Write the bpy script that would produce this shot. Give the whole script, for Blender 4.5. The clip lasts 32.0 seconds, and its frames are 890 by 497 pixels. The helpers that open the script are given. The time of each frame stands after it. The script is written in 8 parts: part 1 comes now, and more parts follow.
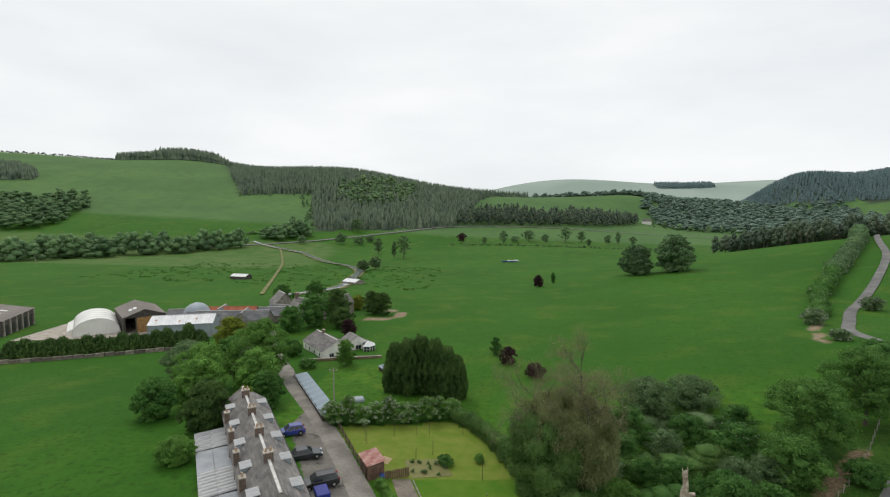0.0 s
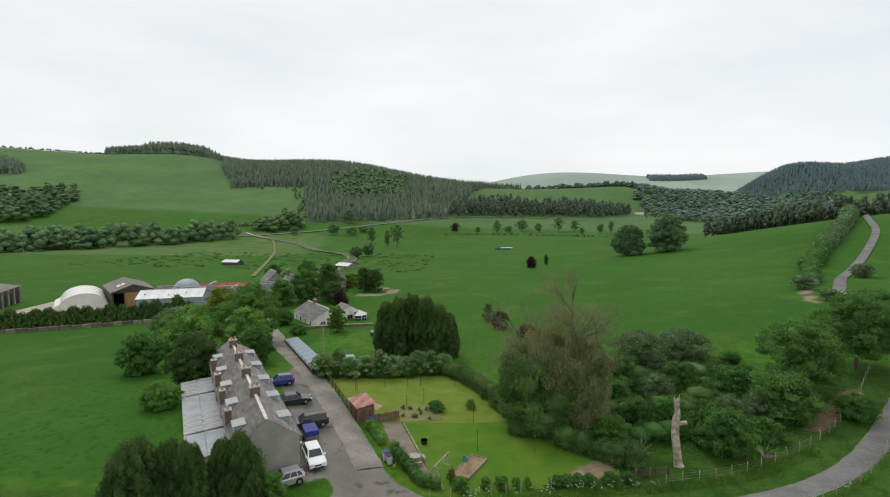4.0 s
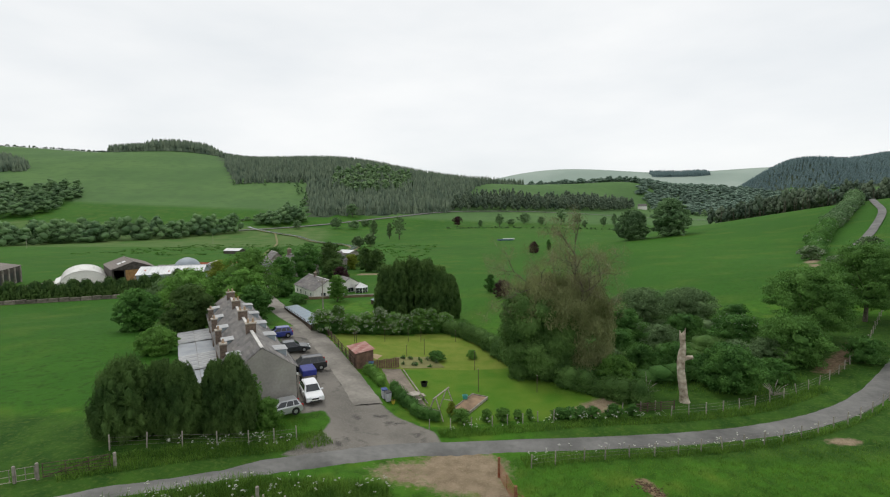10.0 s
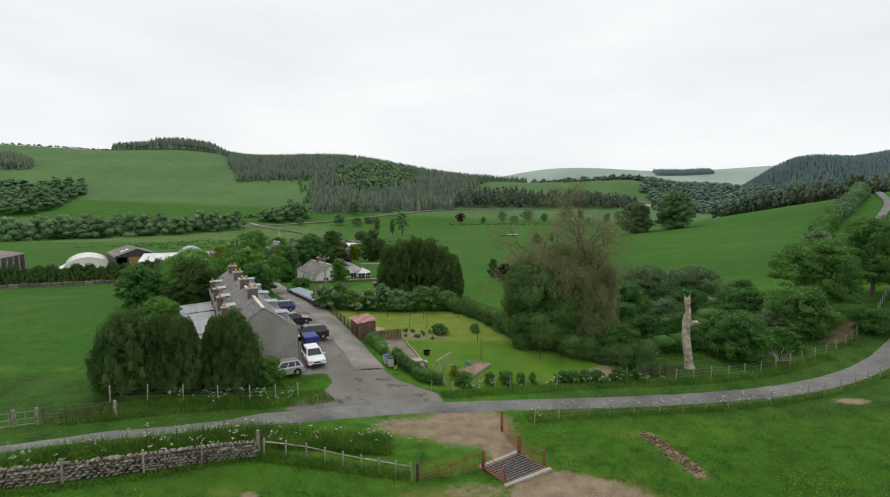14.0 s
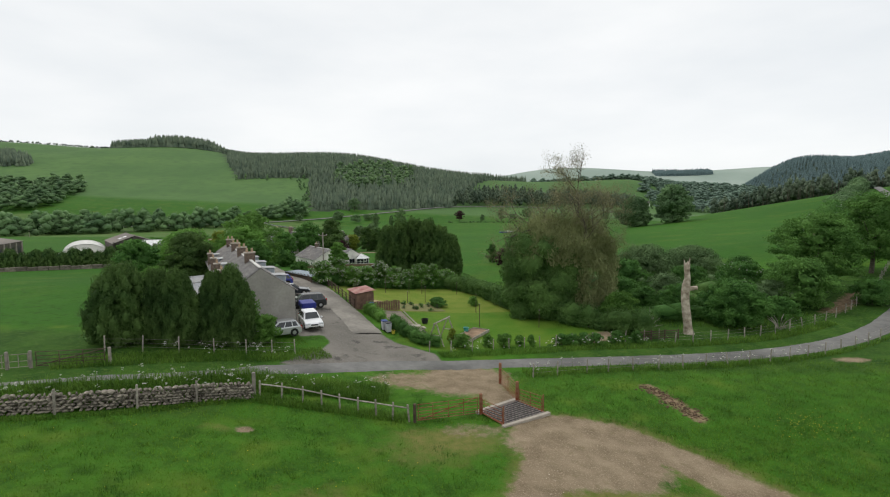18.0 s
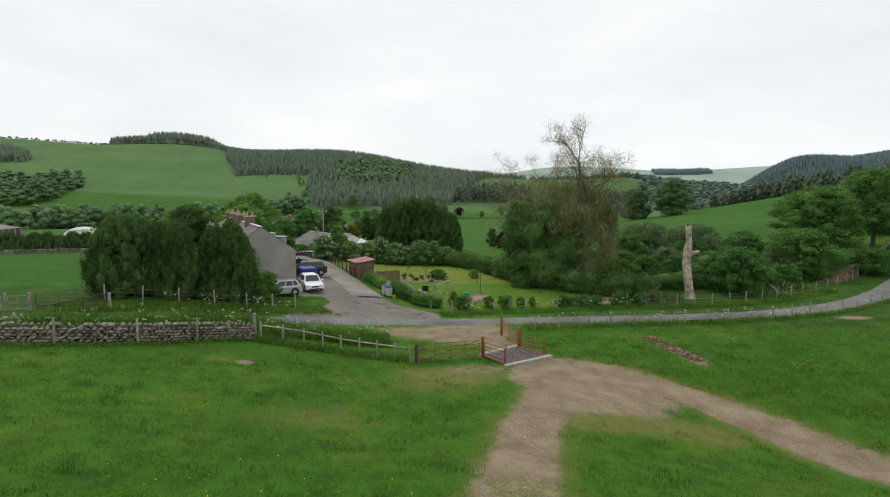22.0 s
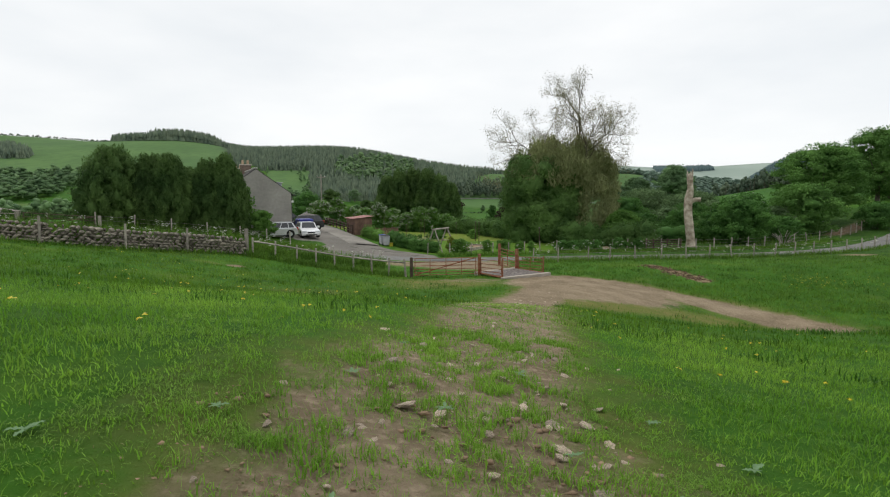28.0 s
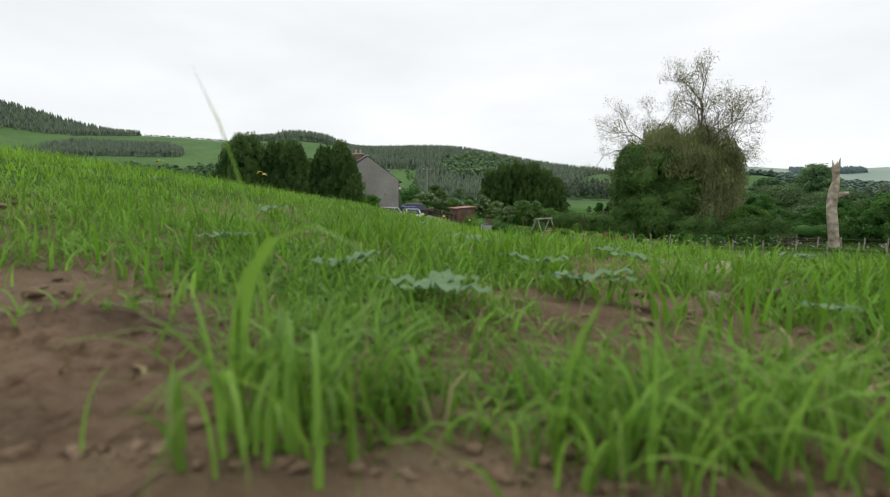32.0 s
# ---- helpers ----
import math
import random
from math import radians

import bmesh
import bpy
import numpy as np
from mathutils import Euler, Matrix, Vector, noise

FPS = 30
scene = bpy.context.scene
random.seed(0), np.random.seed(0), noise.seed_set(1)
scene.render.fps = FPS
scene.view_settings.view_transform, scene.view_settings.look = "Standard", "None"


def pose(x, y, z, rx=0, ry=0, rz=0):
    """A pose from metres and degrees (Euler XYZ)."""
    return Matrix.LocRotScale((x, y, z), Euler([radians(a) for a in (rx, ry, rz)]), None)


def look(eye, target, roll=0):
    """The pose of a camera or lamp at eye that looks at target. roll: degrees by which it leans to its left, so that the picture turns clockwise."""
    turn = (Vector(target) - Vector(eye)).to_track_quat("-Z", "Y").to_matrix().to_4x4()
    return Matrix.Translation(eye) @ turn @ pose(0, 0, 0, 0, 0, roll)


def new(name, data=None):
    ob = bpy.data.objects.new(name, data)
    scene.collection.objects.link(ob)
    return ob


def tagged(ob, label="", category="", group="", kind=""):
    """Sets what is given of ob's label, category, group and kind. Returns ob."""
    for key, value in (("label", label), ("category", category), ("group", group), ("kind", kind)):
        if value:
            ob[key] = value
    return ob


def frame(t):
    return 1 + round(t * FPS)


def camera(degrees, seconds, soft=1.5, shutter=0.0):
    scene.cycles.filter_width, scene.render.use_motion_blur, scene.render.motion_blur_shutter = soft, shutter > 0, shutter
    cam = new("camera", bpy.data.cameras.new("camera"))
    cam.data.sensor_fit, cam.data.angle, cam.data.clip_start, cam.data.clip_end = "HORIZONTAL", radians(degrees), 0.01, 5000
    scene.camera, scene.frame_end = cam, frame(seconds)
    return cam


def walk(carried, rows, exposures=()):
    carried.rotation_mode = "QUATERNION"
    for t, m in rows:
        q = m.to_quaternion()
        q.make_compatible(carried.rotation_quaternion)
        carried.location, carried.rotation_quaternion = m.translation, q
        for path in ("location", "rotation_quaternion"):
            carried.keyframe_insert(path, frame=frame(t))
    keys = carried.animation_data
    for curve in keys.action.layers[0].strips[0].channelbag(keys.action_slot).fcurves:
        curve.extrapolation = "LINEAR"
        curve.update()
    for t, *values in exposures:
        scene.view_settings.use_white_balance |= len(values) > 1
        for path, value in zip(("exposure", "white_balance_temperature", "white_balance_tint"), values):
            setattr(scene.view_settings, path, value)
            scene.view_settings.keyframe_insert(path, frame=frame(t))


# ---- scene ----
cam = camera(84.0, 32.0, 1.1)
cam.data.dof.use_dof, cam.data.dof.focus_distance, cam.data.dof.aperture_fstop = True, 6.0, 6.3
PATH = [
    (0, (-0.671, -0.755, 31.321), (-0.75, 1.237, 31.162), 0.1),
    (0.5, (-0.536, -0.687, 30.292), (-0.616, 1.305, 30.13), 0.0),
    (1, (-0.531, -0.73, 29.329), (-0.61, 1.262, 29.165), -0.0),
    (1.5, (-0.48, -0.695, 28.381), (-0.56, 1.296, 28.213), -0.1),
    (2, (-0.486, -0.656, 27.393), (-0.564, 1.335, 27.224), -0.1),
    (2.5, (-0.374, -0.547, 26.532), (-0.444, 1.444, 26.359), -0.2),
    (3, (-0.178, -0.547, 25.746), (-0.235, 1.445, 25.571), -0.4),
    (3.5, (-0.139, -0.458, 24.943), (-0.194, 1.533, 24.765), -0.3),
    (4, (-0.104, -0.396, 24.224), (-0.158, 1.595, 24.044), -0.3),
    (4.5, (-0.036, -0.313, 23.447), (-0.089, 1.678, 23.266), -0.3),
    (6.5, (0.007, -0.239, 20.977), (-0.05, 1.752, 20.793), -0.4),
    (7, (-0.014, -0.226, 20.362), (-0.07, 1.765, 20.177), -0.4),
    (8, (-0.002, -0.118, 19.335), (-0.06, 1.872, 19.147), -0.5),
    (9, (0.157, 0.032, 18.226), (0.097, 2.022, 18.038), -0.5),
    (10, (0.189, 0.182, 17.213), (0.124, 2.172, 17.026), -0.6),
    (11, (0.163, 0.284, 16.258), (0.087, 2.274, 16.07), -0.6),
    (12, (0.107, 0.339, 15.429), (0.022, 2.328, 15.24), -0.7),
    (13, (0.148, 0.304, 14.546), (0.063, 2.293, 14.355), -0.7),
    (14, (0.185, 0.208, 13.584), (0.108, 2.197, 13.394), -0.6),
    (14.5, (0.171, 0.184, 13.159), (0.095, 2.173, 12.968), -0.6),
    (16.5, (0.298, 0.191, 11.261), (0.222, 2.18, 11.07), -0.6),
    (17, (0.298, 0.174, 10.805), (0.223, 2.164, 10.615), -0.6),
    (18, (0.209, 0.146, 9.899), (0.136, 2.136, 9.709), -0.4),
    (19, (0.153, 0.124, 9.024), (0.081, 2.113, 8.832), -0.4),
    (20, (0.106, 0.123, 8.05), (0.036, 2.113, 7.859), -0.3),
    (21, (0.091, 0.161, 7.206), (0.022, 2.15, 7.012), -0.3),
    (22, (0.016, -0.05, 6.331), (-0.054, 1.939, 6.136), -0.2),
    (23, (-0.024, -0.179, 5.394), (-0.093, 1.81, 5.198), -0.2),
    (24, (0.06, -0.136, 4.555), (-0.009, 1.853, 4.359), -0.2),
    (25, (0.123, -0.106, 3.816), (0.053, 1.883, 3.616), -0.2),
    (25.5, (0.161, -0.097, 3.374), (0.091, 1.892, 3.175), -0.2),
    (27.5, (0.283, 0.054, 1.569), (0.209, 2.042, 1.367), -0.3),
    (28, (0.323, 0.094, 1.199), (0.248, 2.082, 0.996), -0.3),
    (28.5, (0.364, 0.109, 0.964), (0.289, 2.097, 0.761), -0.3),
    (29, (0.399, 0.117, 0.724), (0.323, 2.105, 0.522), -0.2),
    (29.5, (0.363, 0.088, 0.486), (0.287, 2.076, 0.284), -0.2),
    (30, (0.299, 0.021, 0.266), (0.224, 2.009, 0.065), -0.2),
    (30.5, (0.35, 0.05, 0.16), (0.275, 2.038, -0.043), 0.1),
    (31, (0.35, 0.05, 0.135), (0.177, 2.032, -0.068), 0.1),
    (31.5, (0.35, 0.05, 0.13), (-0.059, 1.997, -0.076), 0.7),
    (32, (0.35, 0.05, 0.13), (-0.129, 1.981, -0.076), 0.8),
]
walk(cam, [(t, look(eye, target, roll)) for t, eye, target, roll in PATH], [(0, 0.0), (16, 0.02), (25, 0.05), (32, 0.08)])

# ---- sky: thick bright cloud, with a weak wide sun behind it ----
SUN_UP, SUN_TURN = 52, 215
world = bpy.data.worlds.new("overcast")
scene.world = world
world.use_nodes = True
wn, wl = world.node_tree.nodes, world.node_tree.links
wn.clear()
w_out, w_bg = wn.new("ShaderNodeOutputWorld"), wn.new("ShaderNodeBackground")
w_sky = wn.new("ShaderNodeTexSky")
w_sky.sky_type, w_sky.sun_disc = "NISHITA", False
w_sky.sun_elevation, w_sky.sun_rotation = radians(SUN_UP), radians(SUN_TURN)
w_co, w_map = wn.new("ShaderNodeTexCoord"), wn.new("ShaderNodeMapping")
w_map.inputs["Scale"].default_value = (1.0, 1.0, 3.2)
w_noise = wn.new("ShaderNodeTexNoise")
w_noise.inputs["Scale"].default_value, w_noise.inputs["Detail"].default_value = 2.1, 6
w_noise.inputs["Roughness"].default_value = 0.5
w_ramp = wn.new("ShaderNodeValToRGB")
w_ramp.color_ramp.elements[0].position, w_ramp.color_ramp.elements[0].color = 0.30, (0.85, 0.882, 0.905, 1)
w_ramp.color_ramp.elements[1].position, w_ramp.color_ramp.elements[1].color = 0.64, (1.0, 1.01, 1.01, 1)
w_mul = wn.new("ShaderNodeMix")
w_mul.data_type, w_mul.blend_type = "RGBA", "MULTIPLY"
w_mul.inputs[0].default_value = 1.0
w_mul.inputs[7].default_value = (0.09, 0.09, 0.09, 1)
w_mix = wn.new("ShaderNodeMix")
w_mix.data_type = "RGBA"
w_mix.inputs[0].default_value = 0.93
wl.new(w_co.outputs["Generated"], w_map.inputs["Vector"])
wl.new(w_map.outputs[0], w_noise.inputs["Vector"])
wl.new(w_noise.outputs["Fac"], w_ramp.inputs[0])
wl.new(w_sky.outputs[0], w_mul.inputs[6])
wl.new(w_mul.outputs[2], w_mix.inputs[6])
wl.new(w_ramp.outputs[0], w_mix.inputs[7])
wl.new(w_mix.outputs[2], w_bg.inputs["Color"])
w_bg.inputs["Strength"].default_value = 1.0
wl.new(w_bg.outputs[0], w_out.inputs["Surface"])
sun_data = bpy.data.lights.new("sun", "SUN")
sun_data.energy, sun_data.angle, sun_data.color = 1.15, radians(20), (1.0, 0.97, 0.92)
sun = new("sun", sun_data)
sun.matrix_world = pose(0, 0, 60, 90 - SUN_UP, 0, SUN_TURN)


# ---- materials ----
def material(name, colour, rough=0.8, vary=0.25, scale=3.0, bump_by=0.0, bump_scale=30.0, metal=0.0, second=None,
             island=0.0, obj=0.0, through_light=0.0, spec=0.3, fine=0.15, coat=0.0):
    """A surface with two scales of mottling, a little relief, and a shift from piece to piece."""
    m = bpy.data.materials.new(name)
    m.use_nodes = True
    n, l = m.node_tree.nodes, m.node_tree.links
    b = n["Principled BSDF"]
    b.inputs["Roughness"].default_value, b.inputs["Metallic"].default_value = rough, metal
    b.inputs["Specular IOR Level"].default_value = spec
    b.inputs["Coat Weight"].default_value = coat
    co = n.new("ShaderNodeTexCoord")
    big, small = n.new("ShaderNodeTexNoise"), n.new("ShaderNodeTexNoise")
    big.inputs["Scale"].default_value, big.inputs["Detail"].default_value = scale, 4
    small.inputs["Scale"].default_value, small.inputs["Detail"].default_value = scale * 9, 3
    for t in (big, small):
        l.new(co.outputs["Object"], t.inputs["Vector"])
    dark = tuple(c * (1 - vary) for c in colour)
    other = second or tuple(min(1, c * (1 + vary)) for c in colour)
    mix = n.new("ShaderNodeMix")
    mix.data_type = "RGBA"
    ramp = n.new("ShaderNodeMapRange")
    ramp.inputs[1].default_value, ramp.inputs[2].default_value = 0.32, 0.68
    l.new(big.outputs["Fac"], ramp.inputs[0])
    l.new(ramp.outputs[0], mix.inputs[0])
    mix.inputs[6].default_value, mix.inputs[7].default_value = (*dark, 1), (*other, 1)
    value = n.new("ShaderNodeMath")
    value.operation, value.inputs[1].default_value, value.inputs[2].default_value = "MULTIPLY_ADD", 2 * fine, 1 - fine
    l.new(small.outputs["Fac"], value.inputs[0])
    last = value.outputs[0]
    for amount, node, socket in ((island, "ShaderNodeNewGeometry", "Random Per Island"), (obj, "ShaderNodeObjectInfo", "Random")):
        if amount:
            source, shift, times = n.new(node), n.new("ShaderNodeMath"), n.new("ShaderNodeMath")
            shift.operation, shift.inputs[1].default_value, shift.inputs[2].default_value = "MULTIPLY_ADD", 2 * amount, 1 - amount
            times.operation = "MULTIPLY"
            l.new(source.outputs[socket], shift.inputs[0])
            l.new(shift.outputs[0], times.inputs[0])
            l.new(last, times.inputs[1])
            last = times.outputs[0]
    hsv = n.new("ShaderNodeHueSaturation")
    l.new(mix.outputs[2], hsv.inputs["Color"])
    l.new(last, hsv.inputs["Value"])
    l.new(hsv.outputs[0], b.inputs["Base Color"])
    if bump_by:
        grain, relief = n.new("ShaderNodeTexNoise"), n.new("ShaderNodeBump")
        grain.inputs["Scale"].default_value, grain.inputs["Detail"].default_value = bump_scale, 5
        relief.inputs["Strength"].default_value, relief.inputs["Distance"].default_value = 0.8, bump_by
        l.new(co.outputs["Object"], grain.inputs["Vector"])
        l.new(grain.outputs["Fac"], relief.inputs["Height"])
        l.new(relief.outputs[0], b.inputs["Normal"])
    if through_light:
        clear, both = n.new("ShaderNodeBsdfTranslucent"), n.new("ShaderNodeMixShader")
        both.inputs[0].default_value = through_light
        l.new(hsv.outputs[0], clear.inputs["Color"])
        l.new(b.outputs[0], both.inputs[1])
        l.new(clear.outputs[0], both.inputs[2])
        l.new(both.outputs[0], n["Material Output"].inputs["Surface"])
    return m


def leaf_mat(name, colour, second, through_light=0.30, scale=0.35):
    return material(name, colour, 0.75, 0.25, scale, second=second, island=0.16, obj=0.12, through_light=through_light, spec=0.12, fine=0.14)


LEAF_DARK = leaf_mat("leaves_dark_conifer", (0.052, 0.110, 0.030), (0.112, 0.190, 0.050))
LEAF_IVY = leaf_mat("leaves_ivy", (0.075, 0.160, 0.042), (0.140, 0.250, 0.066))
LEAF_ASH = leaf_mat("leaves_ash", (0.080, 0.190, 0.042), (0.140, 0.280, 0.064))
LEAF_MID = leaf_mat("leaves_mid", (0.066, 0.172, 0.040), (0.120, 0.262, 0.058))
LEAF_LIGHT = leaf_mat("leaves_fresh", (0.112, 0.245, 0.048), (0.178, 0.350, 0.070))
LEAF_YELLOW = leaf_mat("leaves_golden", (0.17, 0.23, 0.03), (0.25, 0.30, 0.045))
LEAF_GREY = leaf_mat("leaves_willow", (0.118, 0.200, 0.082), (0.180, 0.275, 0.118))
LEAF_BROWN = leaf_mat("leaves_budding", (0.205, 0.205, 0.095), (0.300, 0.280, 0.150))
LEAF_OLIVE = leaf_mat("leaves_olive", (0.232, 0.268, 0.106), (0.325, 0.355, 0.162))
LEAF_PURPLE = leaf_mat("leaves_copper", (0.042, 0.020, 0.025), (0.070, 0.031, 0.036))
BLOSSOM = leaf_mat("blossom_white", (0.45, 0.48, 0.38), (0.62, 0.62, 0.55))
# far trees, their colours lightened to stand for haze in the air
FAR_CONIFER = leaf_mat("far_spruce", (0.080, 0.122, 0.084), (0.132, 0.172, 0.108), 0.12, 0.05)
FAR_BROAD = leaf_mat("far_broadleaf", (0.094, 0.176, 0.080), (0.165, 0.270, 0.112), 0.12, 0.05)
# woods with valley haze mixed into their base colours, paler and bluer
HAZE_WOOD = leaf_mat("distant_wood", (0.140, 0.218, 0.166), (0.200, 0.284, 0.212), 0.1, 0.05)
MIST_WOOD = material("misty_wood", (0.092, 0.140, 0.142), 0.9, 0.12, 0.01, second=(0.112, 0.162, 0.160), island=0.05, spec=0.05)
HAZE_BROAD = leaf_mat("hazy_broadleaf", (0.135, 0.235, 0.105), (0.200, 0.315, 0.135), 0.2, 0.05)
BARK = material("bark", (0.10, 0.088, 0.066), 0.95, 0.4, 6, 0.03, 14)
DEADWOOD = material("bleached_wood", (0.36, 0.27, 0.19), 0.85, 0.45, 2.0, 0.05, 7, second=(0.60, 0.53, 0.43))
TWIG = material("pale_twigs", (0.29, 0.26, 0.19), 0.9, 0.3, 5)
ASPHALT = material("worn_asphalt", (0.138, 0.137, 0.129), 0.9, 0.25, 0.22, 0.012, 60, second=(0.195, 0.192, 0.181), fine=0.3)
LANE = material("lane_surface", (0.210, 0.194, 0.168), 0.95, 0.25, 0.3, 0.02, 40, second=(0.285, 0.264, 0.230), fine=0.3)
TRACKGRASS = material("grassy_track", (0.150, 0.165, 0.050), 0.95, 0.3, 0.2, second=(0.215, 0.205, 0.085), fine=0.3)
GRAVEL = material("gravel_yard", (0.20, 0.17, 0.135), 0.95, 0.3, 0.8, 0.03, 25, fine=0.35)
CONCRETE = material("concrete", (0.36, 0.32, 0.27), 0.9, 0.25, 0.6, 0.008, 30)
HARL = material("grey_harling", (0.325, 0.308, 0.282), 0.95, 0.16, 0.5, 0.02, 45, fine=0.2)
SLATE = material("slate", (0.145, 0.14, 0.138), 0.7, 0.3, 0.5, 0.01, 30, second=(0.19, 0.175, 0.16), obj=0.25, island=0.25)
SLATE_BLUE = material("blue_slate", (0.12, 0.125, 0.135), 0.65, 0.3, 0.4, 0.01, 30, second=(0.16, 0.16, 0.165), island=0.2)
LEAD = material("pale_ridge_tile", (0.52, 0.50, 0.47), 0.7, 0.2, 2)
BRICK = material("chimney_brick", (0.16, 0.12, 0.095), 0.95, 0.3, 5, 0.01, 40)
POT = material("clay_pot", (0.42, 0.30, 0.2), 0.85, 0.25, 5)
WHITEWASH = material("white_painted_render", (0.76, 0.74, 0.69), 0.85, 0.12, 0.8, 0.008, 60)
WHITE = material("white_paint", (0.78, 0.78, 0.76), 0.5, 0.06, 2)
WINDOW = material("dark_window_glass", (0.03, 0.035, 0.04), 0.08, 0.2, 1, spec=0.6)
CORRUGATED = material("pale_corrugated_sheet", (0.38, 0.39, 0.40), 0.5, 0.2, 0.8, second=(0.48, 0.48, 0.47), island=0.06)
GREYSHEET = material("grey_roofing_felt", (0.29, 0.31, 0.33), 0.6, 0.12, 0.7, second=(0.33, 0.35, 0.37))
BLUESHEET = material("blue_grey_sheet_roof", (0.19, 0.25, 0.30), 0.5, 0.15, 0.5, second=(0.25, 0.31, 0.36), island=0.08)
WHITESHEET = material("white_weathered_sheet", (0.62, 0.63, 0.63), 0.5, 0.18, 0.25, second=(0.74, 0.74, 0.74), island=0.05)
SHEDWALL = material("blue_grey_cladding", (0.30, 0.34, 0.37), 0.6, 0.1, 0.5, island=0.06)
TUNNEL = material("white_tunnel_sheet", (0.74, 0.73, 0.69), 0.45, 0.06, 0.3)
ASBESTOS = material("brown_grey_cement_sheet", (0.20, 0.175, 0.155), 0.9, 0.25, 0.25, second=(0.25, 0.22, 0.2), island=0.1)
BARNBOARD = material("dark_barn_boards", (0.075, 0.066, 0.058), 0.9, 0.35, 1.5, island=0.2)
OCHRE = material("ochre_boards", (0.33, 0.19, 0.075), 0.85, 0.25, 1.2)
RUSTROOF = material("rusty_red_roof", (0.36, 0.12, 0.065), 0.85, 0.3, 0.5, island=0.1)
OLDSTONE = material("old_stone_wall", (0.26, 0.235, 0.205), 0.95, 0.35, 0.9, 0.03, 8)
DRYSTONE = material("dry_stone", (0.145, 0.127, 0.100), 0.95, 0.35, 3.0, 0.02, 12, second=(0.240, 0.214, 0.175), obj=0.4, island=0.4)
TIMBER = material("weathered_timber", (0.30, 0.27, 0.23), 0.9, 0.3, 3, 0.01, 25, obj=0.2)
DARKTIMBER = material("dark_brown_timber", (0.085, 0.06, 0.045), 0.9, 0.3, 3, 0.01, 25, obj=0.2)
BROWNTIMBER = material("brown_shed_boards", (0.17, 0.105, 0.075), 0.85, 0.25, 2, obj=0.15)
REDFELT = material("faded_red_roof", (0.40, 0.13, 0.11), 0.8, 0.35, 0.9, second=(0.46, 0.3, 0.26))
RUSTSTEEL = material("red_rusty_steel", (0.36, 0.085, 0.04), 0.8, 0.45, 4, second=(0.27, 0.15, 0.085))
GREYSTEEL = material("worn_steel", (0.26, 0.23, 0.21), 0.55, 0.3, 5, metal=0.5)
SOIL = material("brown_soil", (0.24, 0.165, 0.105), 0.95, 0.3, 1.2, 0.03, 14)
DARKSOIL = material("dark_turned_soil", (0.085, 0.054, 0.032), 0.95, 0.4, 9, 0.03, 40, second=(0.165, 0.108, 0.064), island=0.25)
STONE = material("pale_field_stone", (0.38, 0.31, 0.235), 0.9, 0.4, 9, 0.01, 40, obj=0.35)
BLACK = material("black_plastic", (0.02, 0.02, 0.022), 0.5, 0.2, 3)
RUBBER = material("tyre_rubber", (0.018, 0.018, 0.018), 0.85, 0.2, 6)
RIM = material("alloy_rim", (0.45, 0.46, 0.47), 0.35, 0.1, 6, metal=0.7)
LAMP_RED = material("red_lamp_lens", (0.35, 0.015, 0.012), 0.2, 0.1, 5)
LAMP_CLEAR = material("clear_lamp_lens", (0.6, 0.62, 0.64), 0.12, 0.1, 5)
PLATE = material("plate_white", (0.7, 0.7, 0.66), 0.5, 0.05, 5)
TARP = material("blue_tarpaulin", (0.025, 0.035, 0.22), 0.5, 0.25, 3, 0.02, 6)
BLUEBIN = material("blue_bin_plastic", (0.02, 0.05, 0.2), 0.5, 0.15, 3)
GREYBIN = material("pale_bin_plastic", (0.42, 0.43, 0.45), 0.5, 0.1, 3)
YELLOW = material("yellow_tub", (0.5, 0.42, 0.05), 0.5, 0.1, 3)
TEAL = material("teal_plastic", (0.05, 0.30, 0.26), 0.45, 0.15, 3)
WATER = material("stream_water", (0.22, 0.25, 0.26), 0.1, 0.2, 0.2, spec=0.5)
GRASSBLADE = material("grass_blades", (0.13, 0.32, 0.024), 0.6, 0.25, 0.35, second=(0.25, 0.44, 0.05), island=0.35, through_light=0.42, spec=0.2)
TURFBLADE = material("turf_blades", (0.150, 0.350, 0.036), 0.6, 0.25, 0.5, second=(0.285, 0.455, 0.080), island=0.4, through_light=0.48, spec=0.2)
FIELDGRASS = material("field_grass", (0.082, 0.215, 0.013), 0.65, 0.25, 0.12, second=(0.155, 0.262, 0.024), island=0.35, through_light=0.38, spec=0.2)
DARKGRASS = material("tussock_grass", (0.045, 0.135, 0.014), 0.65, 0.25, 0.3, second=(0.075, 0.185, 0.022), island=0.3, through_light=0.3, spec=0.2)
TALLGRASS = material("verge_grass", (0.078, 0.185, 0.020), 0.65, 0.2, 0.5, second=(0.140, 0.255, 0.036), island=0.3, through_light=0.38, spec=0.2)
STRAW = material("dry_grass", (0.27, 0.22, 0.11), 0.7, 0.3, 2, island=0.3, through_light=0.2)
DOCKLEAF = material("grey_green_dock_leaf", (0.165, 0.290, 0.130), 0.85, 0.25, 9, 0.004, 45, second=(0.26, 0.38, 0.22), island=0.15, through_light=0.25, spec=0.12)
BUTTERCUP = material("buttercup_yellow", (0.6, 0.48, 0.02), 0.5, 0.1, 3)


def paint(name, colour, metal=0.0):
    return material(name, colour, 0.28, 0.04, 2, metal=metal, coat=0.6, fine=0.02, spec=0.5)


